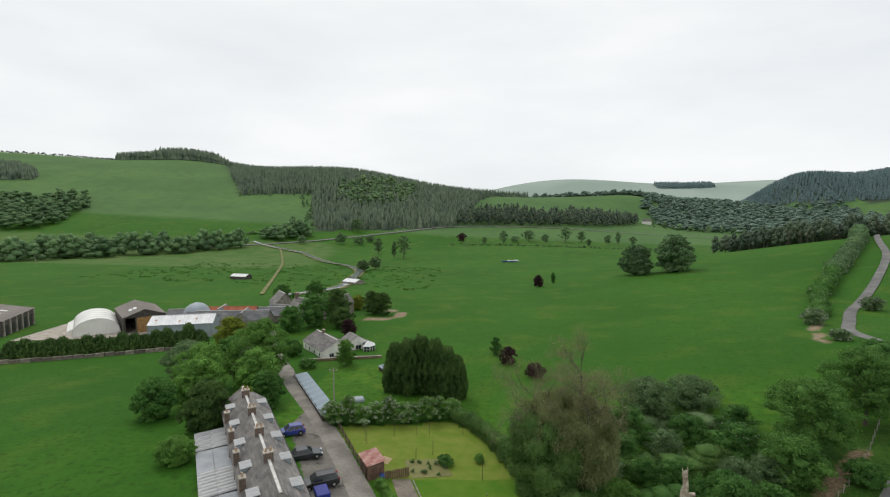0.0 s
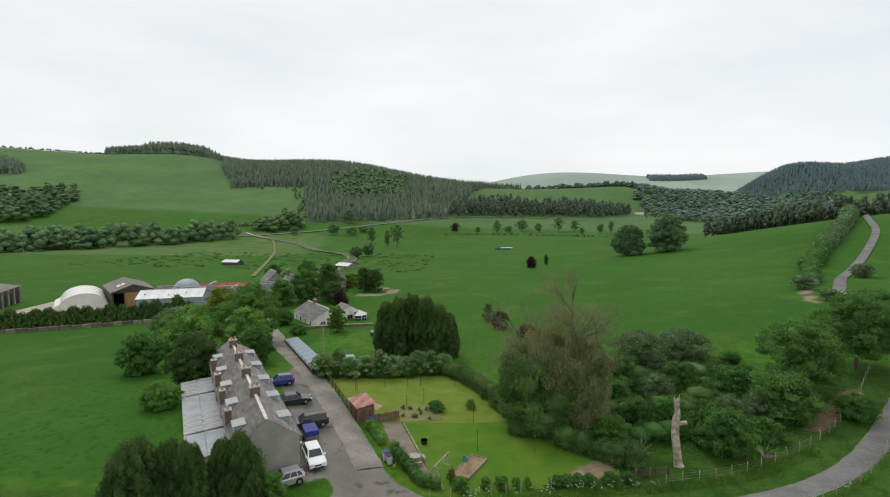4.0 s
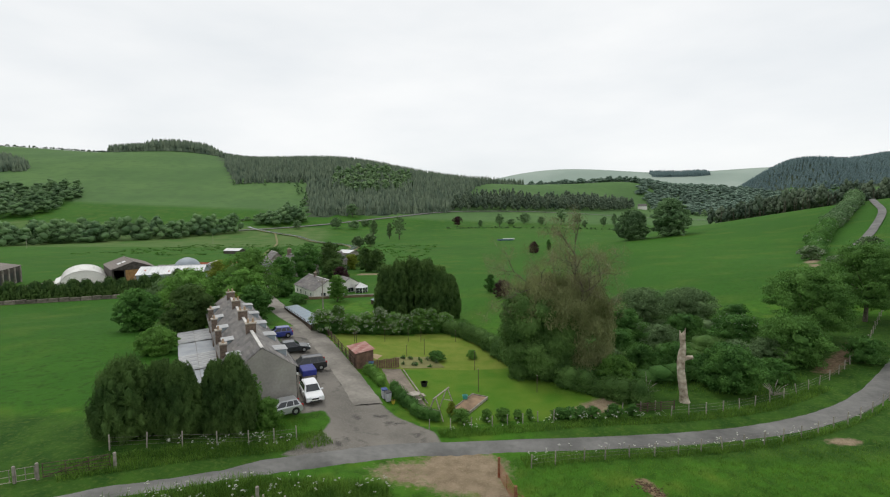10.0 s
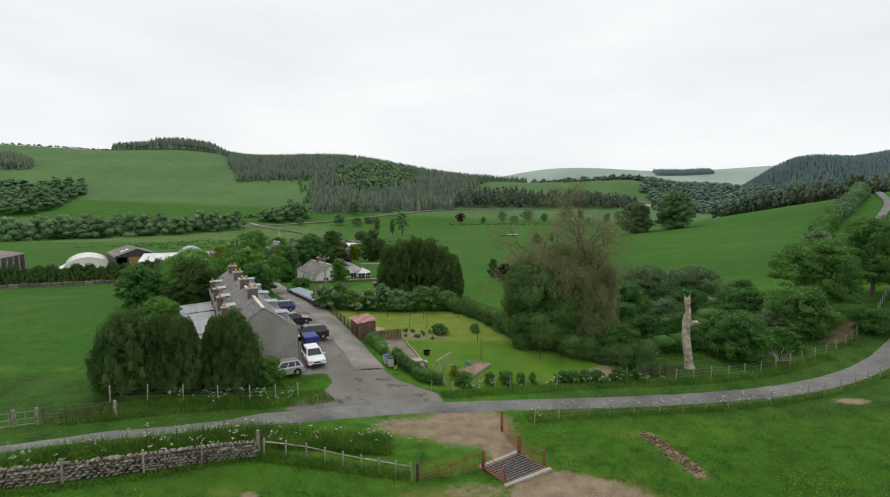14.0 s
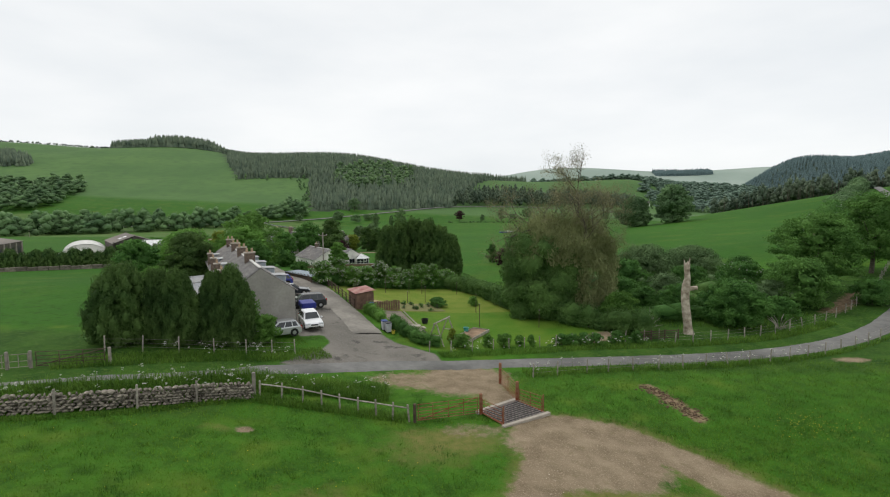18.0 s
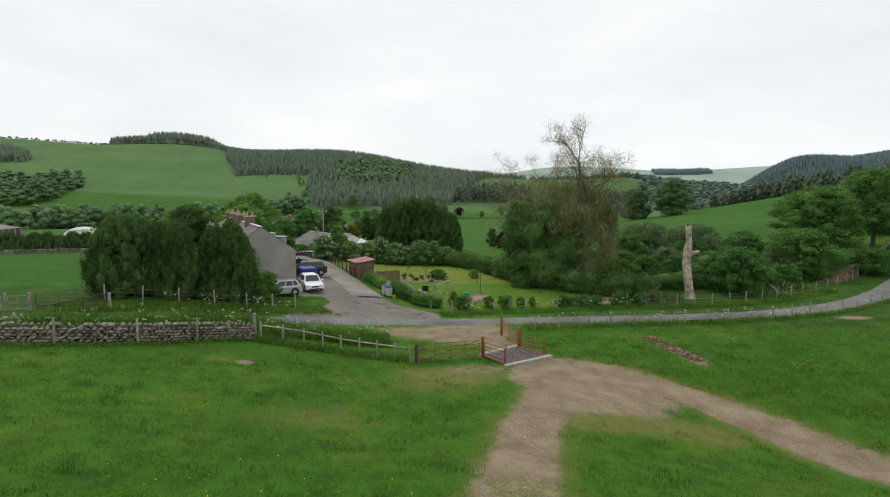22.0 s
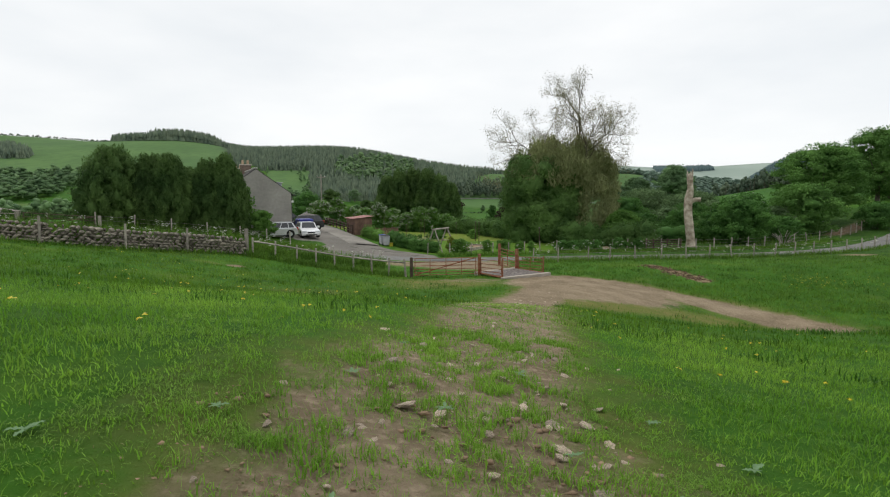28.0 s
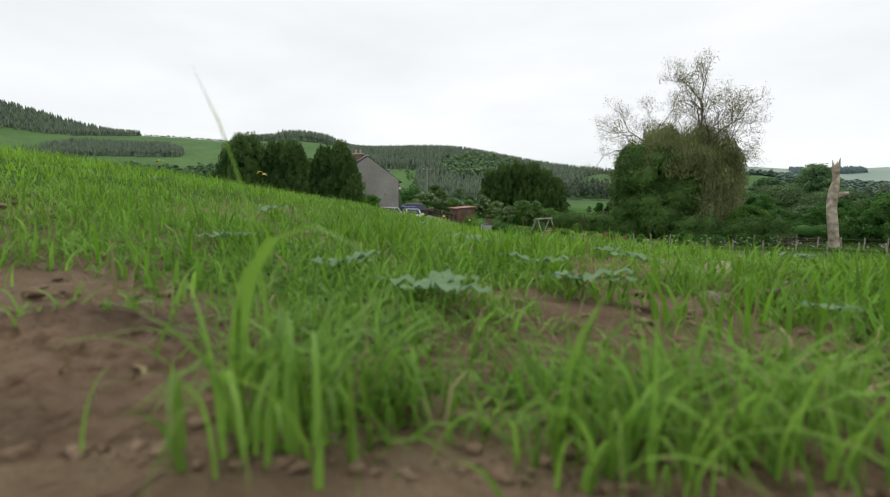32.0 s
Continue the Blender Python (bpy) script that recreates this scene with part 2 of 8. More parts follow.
def land_material():
    """Pasture, mown lawn, mud and rough ground, blended by where each lies."""
    m = bpy.data.materials.new("land")
    m.use_nodes = True
    n, l = m.node_tree.nodes, m.node_tree.links
    b = n["Principled BSDF"]
    b.inputs["Roughness"].default_value, b.inputs["Specular IOR Level"].default_value = 0.95, 0.1
    co = n.new("ShaderNodeTexCoord")

    def mottled(scale, low, high, a, c, detail=5, stretch=None):
        t, r, x = n.new("ShaderNodeTexNoise"), n.new("ShaderNodeMapRange"), n.new("ShaderNodeMix")
        t.inputs["Scale"].default_value, t.inputs["Detail"].default_value = scale, detail
        if stretch:
            mp = n.new("ShaderNodeMapping")
            mp.inputs["Scale"].default_value = stretch
            l.new(co.outputs["Object"], mp.inputs["Vector"])
            l.new(mp.outputs[0], t.inputs["Vector"])
        else:
            l.new(co.outputs["Object"], t.inputs["Vector"])
        r.inputs[1].default_value, r.inputs[2].default_value = low, high
        l.new(t.outputs["Fac"], r.inputs[0])
        x.data_type = "RGBA"
        l.new(r.outputs[0], x.inputs[0])
        for socket, v in ((6, a), (7, c)):
            if isinstance(v, tuple):
                x.inputs[socket].default_value = (*v, 1)
            else:
                l.new(v, x.inputs[socket])
        return x.outputs[2]

    def zone(name, a, c, ragged=0.5, scale=2.5, edge=0.12):
        at, t, s, r, x = (n.new(k) for k in ("ShaderNodeAttribute", "ShaderNodeTexNoise", "ShaderNodeMath", "ShaderNodeMapRange", "ShaderNodeMix"))
        at.attribute_name = name
        t.inputs["Scale"].default_value, t.inputs["Detail"].default_value = scale, 8
        t.inputs["Roughness"].default_value = 0.7
        l.new(co.outputs["Object"], t.inputs["Vector"])
        s.operation, s.inputs[1].default_value = "MULTIPLY_ADD", ragged
        l.new(t.outputs["Fac"], s.inputs[0])
        l.new(at.outputs["Fac"], s.inputs[2])
        r.inputs[1].default_value, r.inputs[2].default_value = 0.5 * ragged + 0.5 - edge, 0.5 * ragged + 0.5 + edge
        l.new(s.outputs[0], r.inputs[0])
        x.data_type = "RGBA"
        l.new(r.outputs[0], x.inputs[0])
        l.new(a, x.inputs[6])
        l.new(c, x.inputs[7])
        return x.outputs[2]

    pasture = mottled(0.05, 0.3, 0.7, (0.038, 0.124, 0.010), (0.066, 0.170, 0.015))
    pasture = mottled(0.9, 0.42, 0.75, pasture, (0.026, 0.074, 0.008), 8)
    pasture = mottled(0.35, 0.52, 0.8, pasture, (0.110, 0.175, 0.020), 6)
    pasture = mottled(6, 0.5, 0.75, pasture, (0.070, 0.155, 0.016), 5)
    field = mottled(0.015, 0.35, 0.65, (0.031, 0.104, 0.010), (0.045, 0.134, 0.013))
    field = mottled(0.3, 0.45, 0.8, field, (0.028, 0.102, 0.010), 8)
    field = mottled(0.08, 0.5, 0.75, field, (0.074, 0.135, 0.017), 8)
    field = mottled(1.4, 0.5, 0.72, field, (0.026, 0.074, 0.008), 6)
    lawn = mottled(0.4, 0.35, 0.7, (0.070, 0.165, 0.015), (0.112, 0.190, 0.022))
    straw_lawn = mottled(0.5, 0.35, 0.7, (0.125, 0.190, 0.024), (0.180, 0.220, 0.042))
    mud = mottled(0.8, 0.34, 0.68, (0.170, 0.130, 0.082), (0.290, 0.230, 0.155), 9)
    fresh = mottled(3, 0.35, 0.7, (0.160, 0.108, 0.066), (0.315, 0.228, 0.148), 8)
    fresh = mottled(40, 0.55, 0.8, fresh, (0.27, 0.20, 0.13), 4)
    mud = mottled(14, 0.5, 0.75, mud, (0.38, 0.30, 0.21), 4)
    mud = mottled(2.2, 0.58, 0.85, mud, (0.165, 0.135, 0.070), 8)
    rough_land = mottled(0.06, 0.35, 0.65, (0.055, 0.128, 0.024), (0.098, 0.150, 0.045), 6)
    # hill grass from about 700 m on, greyed in colour for the haze
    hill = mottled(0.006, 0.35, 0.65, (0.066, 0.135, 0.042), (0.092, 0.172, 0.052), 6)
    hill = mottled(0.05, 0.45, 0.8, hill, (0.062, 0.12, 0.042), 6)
    # distance haze put into the ground colour of the far hills
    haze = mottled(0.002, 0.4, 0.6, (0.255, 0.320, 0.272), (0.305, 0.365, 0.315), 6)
    c = zone("field", pasture, field, 0.1, 0.2)
    c = zone("rough", c, rough_land, 0.5, 0.1)
    # darker mottled green for the road verges and the hollow
    darker_grass = mottled(0.5, 0.35, 0.68, (0.022, 0.066, 0.009), (0.046, 0.110, 0.014), 8)
    darker_grass = mottled(3, 0.5, 0.75, darker_grass, (0.075, 0.125, 0.022), 6)
    c = zone("darker_grass", c, darker_grass, 0.8, 0.3, 0.25)
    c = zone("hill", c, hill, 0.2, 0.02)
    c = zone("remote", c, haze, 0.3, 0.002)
    forest = mottled(0.05, 0.35, 0.65, (0.040, 0.060, 0.038), (0.060, 0.080, 0.050), 6)
    c = zone("forest", c, forest, 0.1, 0.05)
    c = zone("lawn", c, lawn, 0.15, 2)
    c = zone("pale_lawn", c, straw_lawn, 0.15, 2)
    dry = mottled(1.5, 0.3, 0.7, (0.11, 0.14, 0.03), (0.18, 0.17, 0.055))
    c = zone("dry", c, dry, 1.3, 0.9, 0.3)
    mud = zone("brown_earth", mud, fresh, 0.5, 2.0)
    c = zone("mud", c, mud, 1.1, 1.9, 0.16)
    tarmac = mottled(0.25, 0.35, 0.65, (0.150, 0.140, 0.122), (0.225, 0.208, 0.182), 6)
    tarmac = mottled(0.5, 0.56, 0.66, tarmac, (0.085, 0.080, 0.072), 5)
    tarmac = mottled(9, 0.5, 0.8, tarmac, (0.26, 0.245, 0.22), 5)
    c = zone("tar", c, tarmac, 0.35, 0.9, 0.1)
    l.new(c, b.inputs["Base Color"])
    grain, relief = n.new("ShaderNodeTexNoise"), n.new("ShaderNodeBump")
    grain.inputs["Scale"].default_value, grain.inputs["Detail"].default_value = 7, 8
    grain.inputs["Roughness"].default_value = 0.7
    relief.inputs["Strength"].default_value, relief.inputs["Distance"].default_value = 1.0, 0.09
    l.new(co.outputs["Object"], grain.inputs["Vector"])
    l.new(grain.outputs["Fac"], relief.inputs["Height"])
    l.new(relief.outputs[0], b.inputs["Normal"])
    return m


LAND = land_material()


# ---- the lie of the land ----
def soft(a, b, v):
    t = np.clip((v - a) / (b - a), 0, 1)
    return t * t * (3 - 2 * t)


def bump(x, y, cx, cy, sx, sy, high):
    return high * np.exp(-((x - cx) / sx) ** 2 / 2 - ((y - cy) / sy) ** 2 / 2)


MID_Y = (-400, -60, -10, 0, 4, 10, 18, 24, 30, 40, 52, 66, 95, 130, 200, 300, 500, 900, 1400, 5000)
MID_Z = (16, 3.0, 0.3, 0, -0.16, -0.95, -2.8, -3.4, -3.8, -4.15, -4.45, -4.85, -5.4, -6.6, -9.2, -14, -23, -27, -28, -28)


def ground(x, y):
    """Height of the land."""
    x, y = np.asarray(x, float), np.asarray(y, float)
    wide = np.clip(y * 0.06, 0.6, 60)
    z = sum(np.interp(y + k * wide, MID_Y, MID_Z) for k in (-1, -0.5, 0, 0.5, 1)) / 5
    # rise to the west of the track, dying out along the lane
    z = z + 3.25 * soft(0, 32, -x) * (1 - soft(62, 105, y)) * soft(-5, 18, y)
    z = z - 0.5 * soft(10, 40, x) * soft(28, 46, y) * (1 - soft(55, 75, y))
    # hollow beside the side track
    z = z - 1.25 * soft(5, 15, x) * soft(10, 20, y) * (1 - soft(23, 37, y)) * (1 - soft(26, 44, x))
    z = z - 0.65 * soft(1.5, 7, x) * soft(-1, 6, y) * (1 - soft(18, 26, y)) * (1 - soft(20, 40, x))
    # long grass hill to the east
    z = z + bump(x, y, 330, 235, 135, 135, 34) * soft(15, 80, x) * soft(45, 115, y) + bump(x, y, 95, 66, 30, 38, 5.0)
    z = z + bump(x, y, -4.5, 1.8, 2.2, 3.2, 0.47) + bump(x, y, -13, 30, 3.5, 3.5, 0.3)
    z = z - bump(x, y, 0.35, 0.05, 1.2, 1.2, 0.075)
    z = z + bump(x, y, 245, 345, 85, 85, 6.0)
    # the track dips just ahead of the landing spot
    z = z - (0.19 + 0.2 * soft(0.3, 2.5, x)) * soft(0.9, 3.6, y) * (1 - soft(9, 15, y)) * soft(-1.4, 0.5, x) * (1 - soft(8, 14, x))
    # grassy bank between the wall and the road
    across, by = (y - 20.5) * 0.86 - (x + 32) * 0.51, (x + 32) * 0.86 + (y - 20.5) * 0.51
    z = z + 0.6 * np.exp(-((across - 0.7) / 1.1) ** 2 / 2) * soft(-14, -4, by) * (1 - soft(19, 25, by))
    # low swell where the pasture meets the river
    z = z + bump(x, y, 60, 120, 60, 50, 1.6)
    # western hill with the grove, the wooded hill, and the far country
    far = soft(560, 900, y + 0.15 * np.abs(x))
    z = z + far * (bump(x, y, -1250, 1750, 620, 560, 205) + bump(x, y, -240, 1500, 300, 330, 108) + bump(x, y, 170, 1480, 150, 260, 40)
                   + bump(x, y, -1330, 1640, 230, 300, -28) + bump(x, y, -930, 1690, 130, 260, 20) + bump(x, y, -1600, 1500, 150, 300, 14)
                   + bump(x, y, 20, 1680, 180, 190, -66) + bump(x, y, 330, 1680, 180, 190, 58) + bump(x, y, 560, 1680, 110, 190, 36)
                   + bump(x, y, 850, 1850, 280, 260, 80) + bump(x, y, 700, 4400, 700, 500, 272) + bump(x, y, 1600, 4400, 600, 500, 107) + bump(x, y, 2600, 4300, 600, 500, 226)
                   + bump(x, y, 1560, 2420, 130, 280, 154) + bump(x, y, 1830, 2380, 180, 300, 101) + bump(x, y, 2330, 2300, 350, 420, 283)
                   + bump(x, y, 4200, 4200, 900, 900, 250)
                   + bump(x, y, -2600, 2300, 900, 900, 190) + bump(x, y, -2350, 1250, 420, 480, 240) * soft(1500, 2200, -x))
    return z


# ---- helpers for building ----


def gz(x, y):
    return float(ground(x, y))


def plain_mesh(name, verts, faces, mat, smooth=False):
    """A mesh from arrays of corners and of faces with three or four corners."""
    me = bpy.data.meshes.new(name)
    verts = np.asarray(verts, np.float32)
    if isinstance(faces, np.ndarray):
        k = faces.shape[1]
        me.vertices.add(len(verts))
        me.vertices.foreach_set("co", verts.ravel())
        me.loops.add(faces.size)
        me.loops.foreach_set("vertex_index", faces.astype(np.int32).ravel())
        me.polygons.add(len(faces))
        me.polygons.foreach_set("loop_start", np.arange(0, faces.size, k, dtype=np.int32))
        me.update(calc_edges=True)
        me.validate()
    else:
        me.from_pydata(verts.tolist(), [], faces)
    if smooth:
        me.polygons.foreach_set("use_smooth", np.ones(len(me.polygons), bool))
    me.materials.append(mat)
    return me


def child(name, me, parent, label=""):
    ob = new(name, me)
    ob.parent = parent
    if label:
        ob["label"] = label
    return ob


def part(name, bm, mat, parent, label="", smooth=False):
    """Links a bmesh as one mesh object under a thing or under a part."""
    me = bpy.data.meshes.new(name)
    bm.normal_update()
    bm.to_mesh(me)
    bm.free()
    me.materials.append(mat)
    if smooth:
        for p in me.polygons:
            p.use_smooth = True
    return child(name, me, parent, label)


def thing(name, m, label, category, group="", kind=""):
    ob = new(name)
    ob.empty_display_size = 0.3
    ob.matrix_world = m
    return tagged(ob, label, category, group, kind)


def box(bm, x0, x1, y0, y1, z0, z1, bevel=0.0, m=None):
    made = bmesh.ops.create_cube(bm, size=1.0, matrix=Matrix.Translation(((x0 + x1) / 2, (y0 + y1) / 2, (z0 + z1) / 2))
                                 @ Matrix.Diagonal((x1 - x0, y1 - y0, z1 - z0, 1)))
    verts = made["verts"]
    if bevel:
        edges = list({e for v in verts for e in v.link_edges})
        res = bmesh.ops.bevel(bm, geom=edges, offset=bevel, segments=1, affect="EDGES")
        verts = list({v for f in res["faces"] for v in f.verts} | {v for v in verts if v.is_valid})
    if m is not None:
        bmesh.ops.transform(bm, matrix=m, verts=verts)
    return verts


def boxed(*args, **kw):
    bm = bmesh.new()
    box(bm, *args, **kw)
    return bm


def extruded(outline, thick, axis="y", bevel=0.0):
    """A slab with the given outline: pairs across (x, z), drawn out along y (or along z from pairs x, y; or along x from y, z)."""
    bm = bmesh.new()
    put = {"y": lambda a, b, t: (a, t, b), "z": lambda a, b, t: (a, b, t), "x": lambda a, b, t: (t, a, b)}[axis]
    lo, hi = thick
    a = [bm.verts.new(put(p, q, lo)) for p, q in outline]
    c = [bm.verts.new(put(p, q, hi)) for p, q in outline]
    bm.faces.new(a)
    bm.faces.new(c[::-1])
    for i in range(len(a)):
        j = (i + 1) % len(a)
        bm.faces.new((a[i], c[i], c[j], a[j]))
    bmesh.ops.recalc_face_normals(bm, faces=bm.faces)
    if bevel:
        bmesh.ops.bevel(bm, geom=list(bm.edges), offset=bevel, segments=1, affect="EDGES")
    return bm


def rod(bm, a, b, r0, r1=None, sides=6):
    a, b = Vector(a), Vector(b)
    m = Matrix.Translation((a + b) / 2) @ (b - a).to_track_quat("Z", "Y").to_matrix().to_4x4()
    bmesh.ops.create_cone(bm, cap_ends=True, segments=sides, radius1=r0, radius2=r0 if r1 is None else r1, depth=(b - a).length, matrix=m)


def rodded(*args, **kw):
    bm = bmesh.new()
    rod(bm, *args, **kw)
    return bm


def tubes(paths, sides=6):
    """Corners and faces of tapered tubes: each path is a list of (x, y, z, radius)."""
    verts, faces, base = [], [], 0
    ang = np.arange(sides) * 2 * np.pi / sides
    for path in paths:
        p = np.array(path, float)
        way = np.gradient(p[:, :3], axis=0)
        way /= np.linalg.norm(way, axis=1, keepdims=True) + 1e-9
        ref = np.where(np.abs(way[:, 2:3]) > 0.9, [[1.0, 0, 0]], [[0, 0, 1.0]])
        u = np.cross(way, ref)
        u /= np.linalg.norm(u, axis=1, keepdims=True) + 1e-9
        v = np.cross(way, u)
        ring = p[:, None, :3] + p[:, None, 3:4] * (np.cos(ang)[None, :, None] * u[:, None] + np.sin(ang)[None, :, None] * v[:, None])
        verts.append(ring.reshape(-1, 3))
        k = len(p)
        i = np.arange(k - 1)[:, None] * sides
        j = np.arange(sides)[None]
        jn = (j + 1) % sides
        faces.append(np.stack([i + j, i + jn, i + sides + jn, i + sides + j], -1).reshape(-1, 4) + base)
        base += k * sides
    return np.concatenate(verts), np.concatenate(faces)


def leaf_cloud(clumps, count, size, seed, droop=0.0, inner=0.55, slim=0.55, up=0.25, loose=0.5):
    """Many small pointed leaves on and in a set of lumps (x, y, z, rx, ry, rz): corners and faces."""
    r = np.random.default_rng(seed)
    c = np.array(clumps, float)
    area = (c[:, 3] * c[:, 4] + c[:, 4] * c[:, 5] + c[:, 3] * c[:, 5])
    which = r.choice(len(c), count, p=area / area.sum())
    d = r.normal(size=(count, 3))
    d /= np.linalg.norm(d, axis=1, keepdims=True)
    far = inner + (1.06 - inner) * np.sqrt(r.random((count, 1)))
    lump = 1 + 0.16 * np.sin(d[:, :1] * 7 + which[:, None]) * np.sin(d[:, 1:2] * 6 + 2 * which[:, None]) + 0.1 * np.sin(d[:, 2:] * 9)
    p = c[which, :3] + d * c[which, 3:] * far * lump
    out = d + r.normal(scale=loose, size=(count, 3)) + (0, 0, up)
    out /= np.linalg.norm(out, axis=1, keepdims=True)
    a = np.cross(out, r.normal(size=(count, 3)))
    a /= np.linalg.norm(a, axis=1, keepdims=True) + 1e-9
    a[:, 2] -= droop
    b = np.cross(out, a)
    s = size * (0.55 + 0.9 * r.random((count, 1)))
    v = np.stack([p - a * s * 0.5 - b * s * slim * 0.5, p - a * s * 0.35 + b * s * slim * 0.5, p + a * s * 0.6 + out * s * 0.1], 1).reshape(-1, 3)
    return v, np.arange(count * 3).reshape(-1, 3)


def ball_shape(finer):
    """Corners and triangles of a ball."""
    bm = bmesh.new()
    bmesh.ops.create_icosphere(bm, subdivisions=finer, radius=1.0)
    v, f = np.array([q.co[:] for q in bm.verts]), np.array([[q.index for q in p.verts] for p in bm.faces])
    bm.free()
    return v, f


BALLS = {1: ball_shape(1), 2: ball_shape(2)}


def hearts(clumps, scale, seed, finer=2):
    """The shaded inner boughs of a crown, one uneven lump in each clump: corners and faces."""
    r = np.random.default_rng(seed)
    c = np.array(clumps, float)
    v, f = BALLS[finer]
    wob = 1 + 0.22 * r.normal(size=(len(c), len(v), 1)).clip(-1.6, 1.6)
    verts = c[:, None, :3] + v[None] * wob * scale * c[:, None, 3:]
    faces = f[None] + (np.arange(len(c)) * len(v))[:, None, None]
    return verts.reshape(-1, 3), faces.reshape(-1, 3)


def merged(*shapes):
    """Several sets of corners and triangles as one."""
    verts, faces, base = [], [], 0
    for v, f in shapes:
        verts.append(v)
        faces.append(f + base)
        base += len(v)
    return np.concatenate(verts), np.concatenate(faces)


def limbs(r, base, height, spread, start=0.3, count=7, thick=0.2):
    """A trunk and limbs as tube paths."""
    bx, by, bz = base
    lean = r.normal(scale=0.03 * height, size=2)
    trunk = [(bx + lean[0] * t, by + lean[1] * t, bz - 0.2 + (height * 0.8 + 0.2) * t, thick * (1.25 - 1.05 * t)) for t in (0, 0.04, 0.25, 0.5, 0.75, 1)]
    paths = [trunk]
    for i in range(count):
        t = start + (0.72 - start) * i / count
        a = i * 2.4 + r.random()
        z0, rr = bz + height * 0.8 * t, spread * (0.6 + 0.4 * r.random())
        paths.append([(bx + lean[0] * t, by + lean[1] * t, z0, thick * 0.5),
                      (bx + 0.5 * rr * np.cos(a), by + 0.5 * rr * np.sin(a), z0 + height * 0.10, thick * 0.3),
                      (bx + rr * np.cos(a), by + rr * np.sin(a), z0 + height * (0.16 + 0.1 * r.random()), thick * 0.08)])
    return paths


def broad_tree(x, y, height, spread, mat, label, category="tree", name="tree", leaves=4000, size=0.3, seed=1, low=0.18, group="",
               blossom=0.0, lumps=16, droop=0.0, trunk_r=None, up=0.25, z=None, layered=0.62, airy=0.0):
    """A leafy tree or bush: trunk with limbs, and a crown of separate leaves on uneven boughs."""
    r = np.random.default_rng(seed)
    z = gz(x, y) if z is None else z
    t = thing(name, pose(x, y, z), label, category, group)
    child("trunk", plain_mesh("trunk", *tubes(limbs(r, (0, 0, 0), height, spread * 0.7, 0.2, 7, trunk_r or max(0.05, height * 0.022))), BARK, True), t)
    inside_boughs, boughs = [], []
    for i in range(lumps):
        a, h = i * 2.399 + r.random() * 0.8, low + (1 - low) * ((i + 0.5) / lumps)
        wide = np.sin(np.pi * (0.16 + 0.80 * (h - low) / (1 - low))) ** 0.8
        rr = spread * wide * (0.30 + 0.28 * r.random())
        s = spread * (0.28 + 0.12 * r.random()) * (0.65 + 0.4 * wide)
        inside_boughs.append((rr * np.cos(a), rr * np.sin(a), min(height * h, height - s * 0.75), s, s, s * 0.72))
    for i in range(int(lumps * 4)):
        a, q = r.random() * 6.283, r.random() ** 0.85
        h = low + (1 - low) * q
        wide = np.sin(np.pi * (0.17 + 0.78 * q)) ** 0.75
        s = spread * (0.10 + 0.12 * r.random())
        rr = max(0.0, spread * wide * (0.74 + 0.38 * r.random()) - 0.6 * s)
        boughs.append((rr * np.cos(a), rr * np.sin(a), max(s * 0.3, min(height * h, height * (0.88 + 0.14 * r.random()) - s * 0.5)), s, s, s * layered))
    inside_boughs.append((0, 0, height * (0.5 + 0.3 * low), spread * 0.5, spread * 0.5, height * 0.33 * (1 - low)))
    crown = [leaf_cloud(boughs, int(1.35 * leaves), size * 0.76, seed, droop, 0.2, 0.62, up, 0.6), leaf_cloud(inside_boughs, int(0.65 * leaves), size * 0.9, seed + 7, droop, 0.7, 0.62, up, 0.6)]
    if airy < 1:
        crown += [hearts(inside_boughs, 0.62 * (1 - airy), seed)]
    child("crown", plain_mesh("crown", *merged(*crown), mat), t)
    if blossom:
        child("blossom", plain_mesh("blossom", *leaf_cloud(boughs, int(leaves * blossom), size * 0.7, seed + 91, inner=0.93, up=0.6), BLOSSOM), t, "white hawthorn blossom")
    return t


def cypress(x, y, height, spread, mat, label, seed=1, leaves=5000, size=0.22, group="", top=0.75, name="conifer"):
    """A dense, dome-topped conifer in upright plumes, clothed to the ground."""
    r = np.random.default_rng(seed)
    t = thing(name, pose(x, y, gz(x, y)), label, "conifer", group)
    child("trunk", plain_mesh("trunk", *tubes([[(0, 0, -0.2, 0.16), (0, 0, height * 0.5, 0.1), (0, 0, height * 0.92, 0.03)]]), BARK, True), t)
    plumes = []
    count = 84
    for k in range(count):
        h = 0.06 + 0.88 * (k + 0.5) / count
        dome = (1 - max(0.0, (h - 0.25) / 0.75) ** 2.0 * (0.50 + 0.5 * top)) * (0.84 + 0.16 * min(1, h * 4))
        a, s = k * 2.399 + 0.5 * r.random(), spread * (0.17 + 0.10 * r.random())
        reach = max(0.05, spread * dome * (0.93 + 0.2 * r.random()) - 0.8 * s)
        plumes.append((reach * np.cos(a), reach * np.sin(a), min(height * h, height - 1.3 * s), s, s, s * (1.5 + 0.5 * r.random())))
    heart = [(0, 0, height * f, spread * w, spread * w, height * 0.2) for f, w in ((0.16, 0.74), (0.34, 0.78), (0.52, 0.66), (0.68, 0.44))]
    child("crown", plain_mesh("crown", *merged(leaf_cloud(plumes, int(2.0 * leaves), size * 0.78, seed, -0.7, 0.55, 0.42, 0.15, 0.55), hearts(plumes, 0.70, seed, 1), hearts(heart, 0.95, seed + 1)), mat), t)
    return t


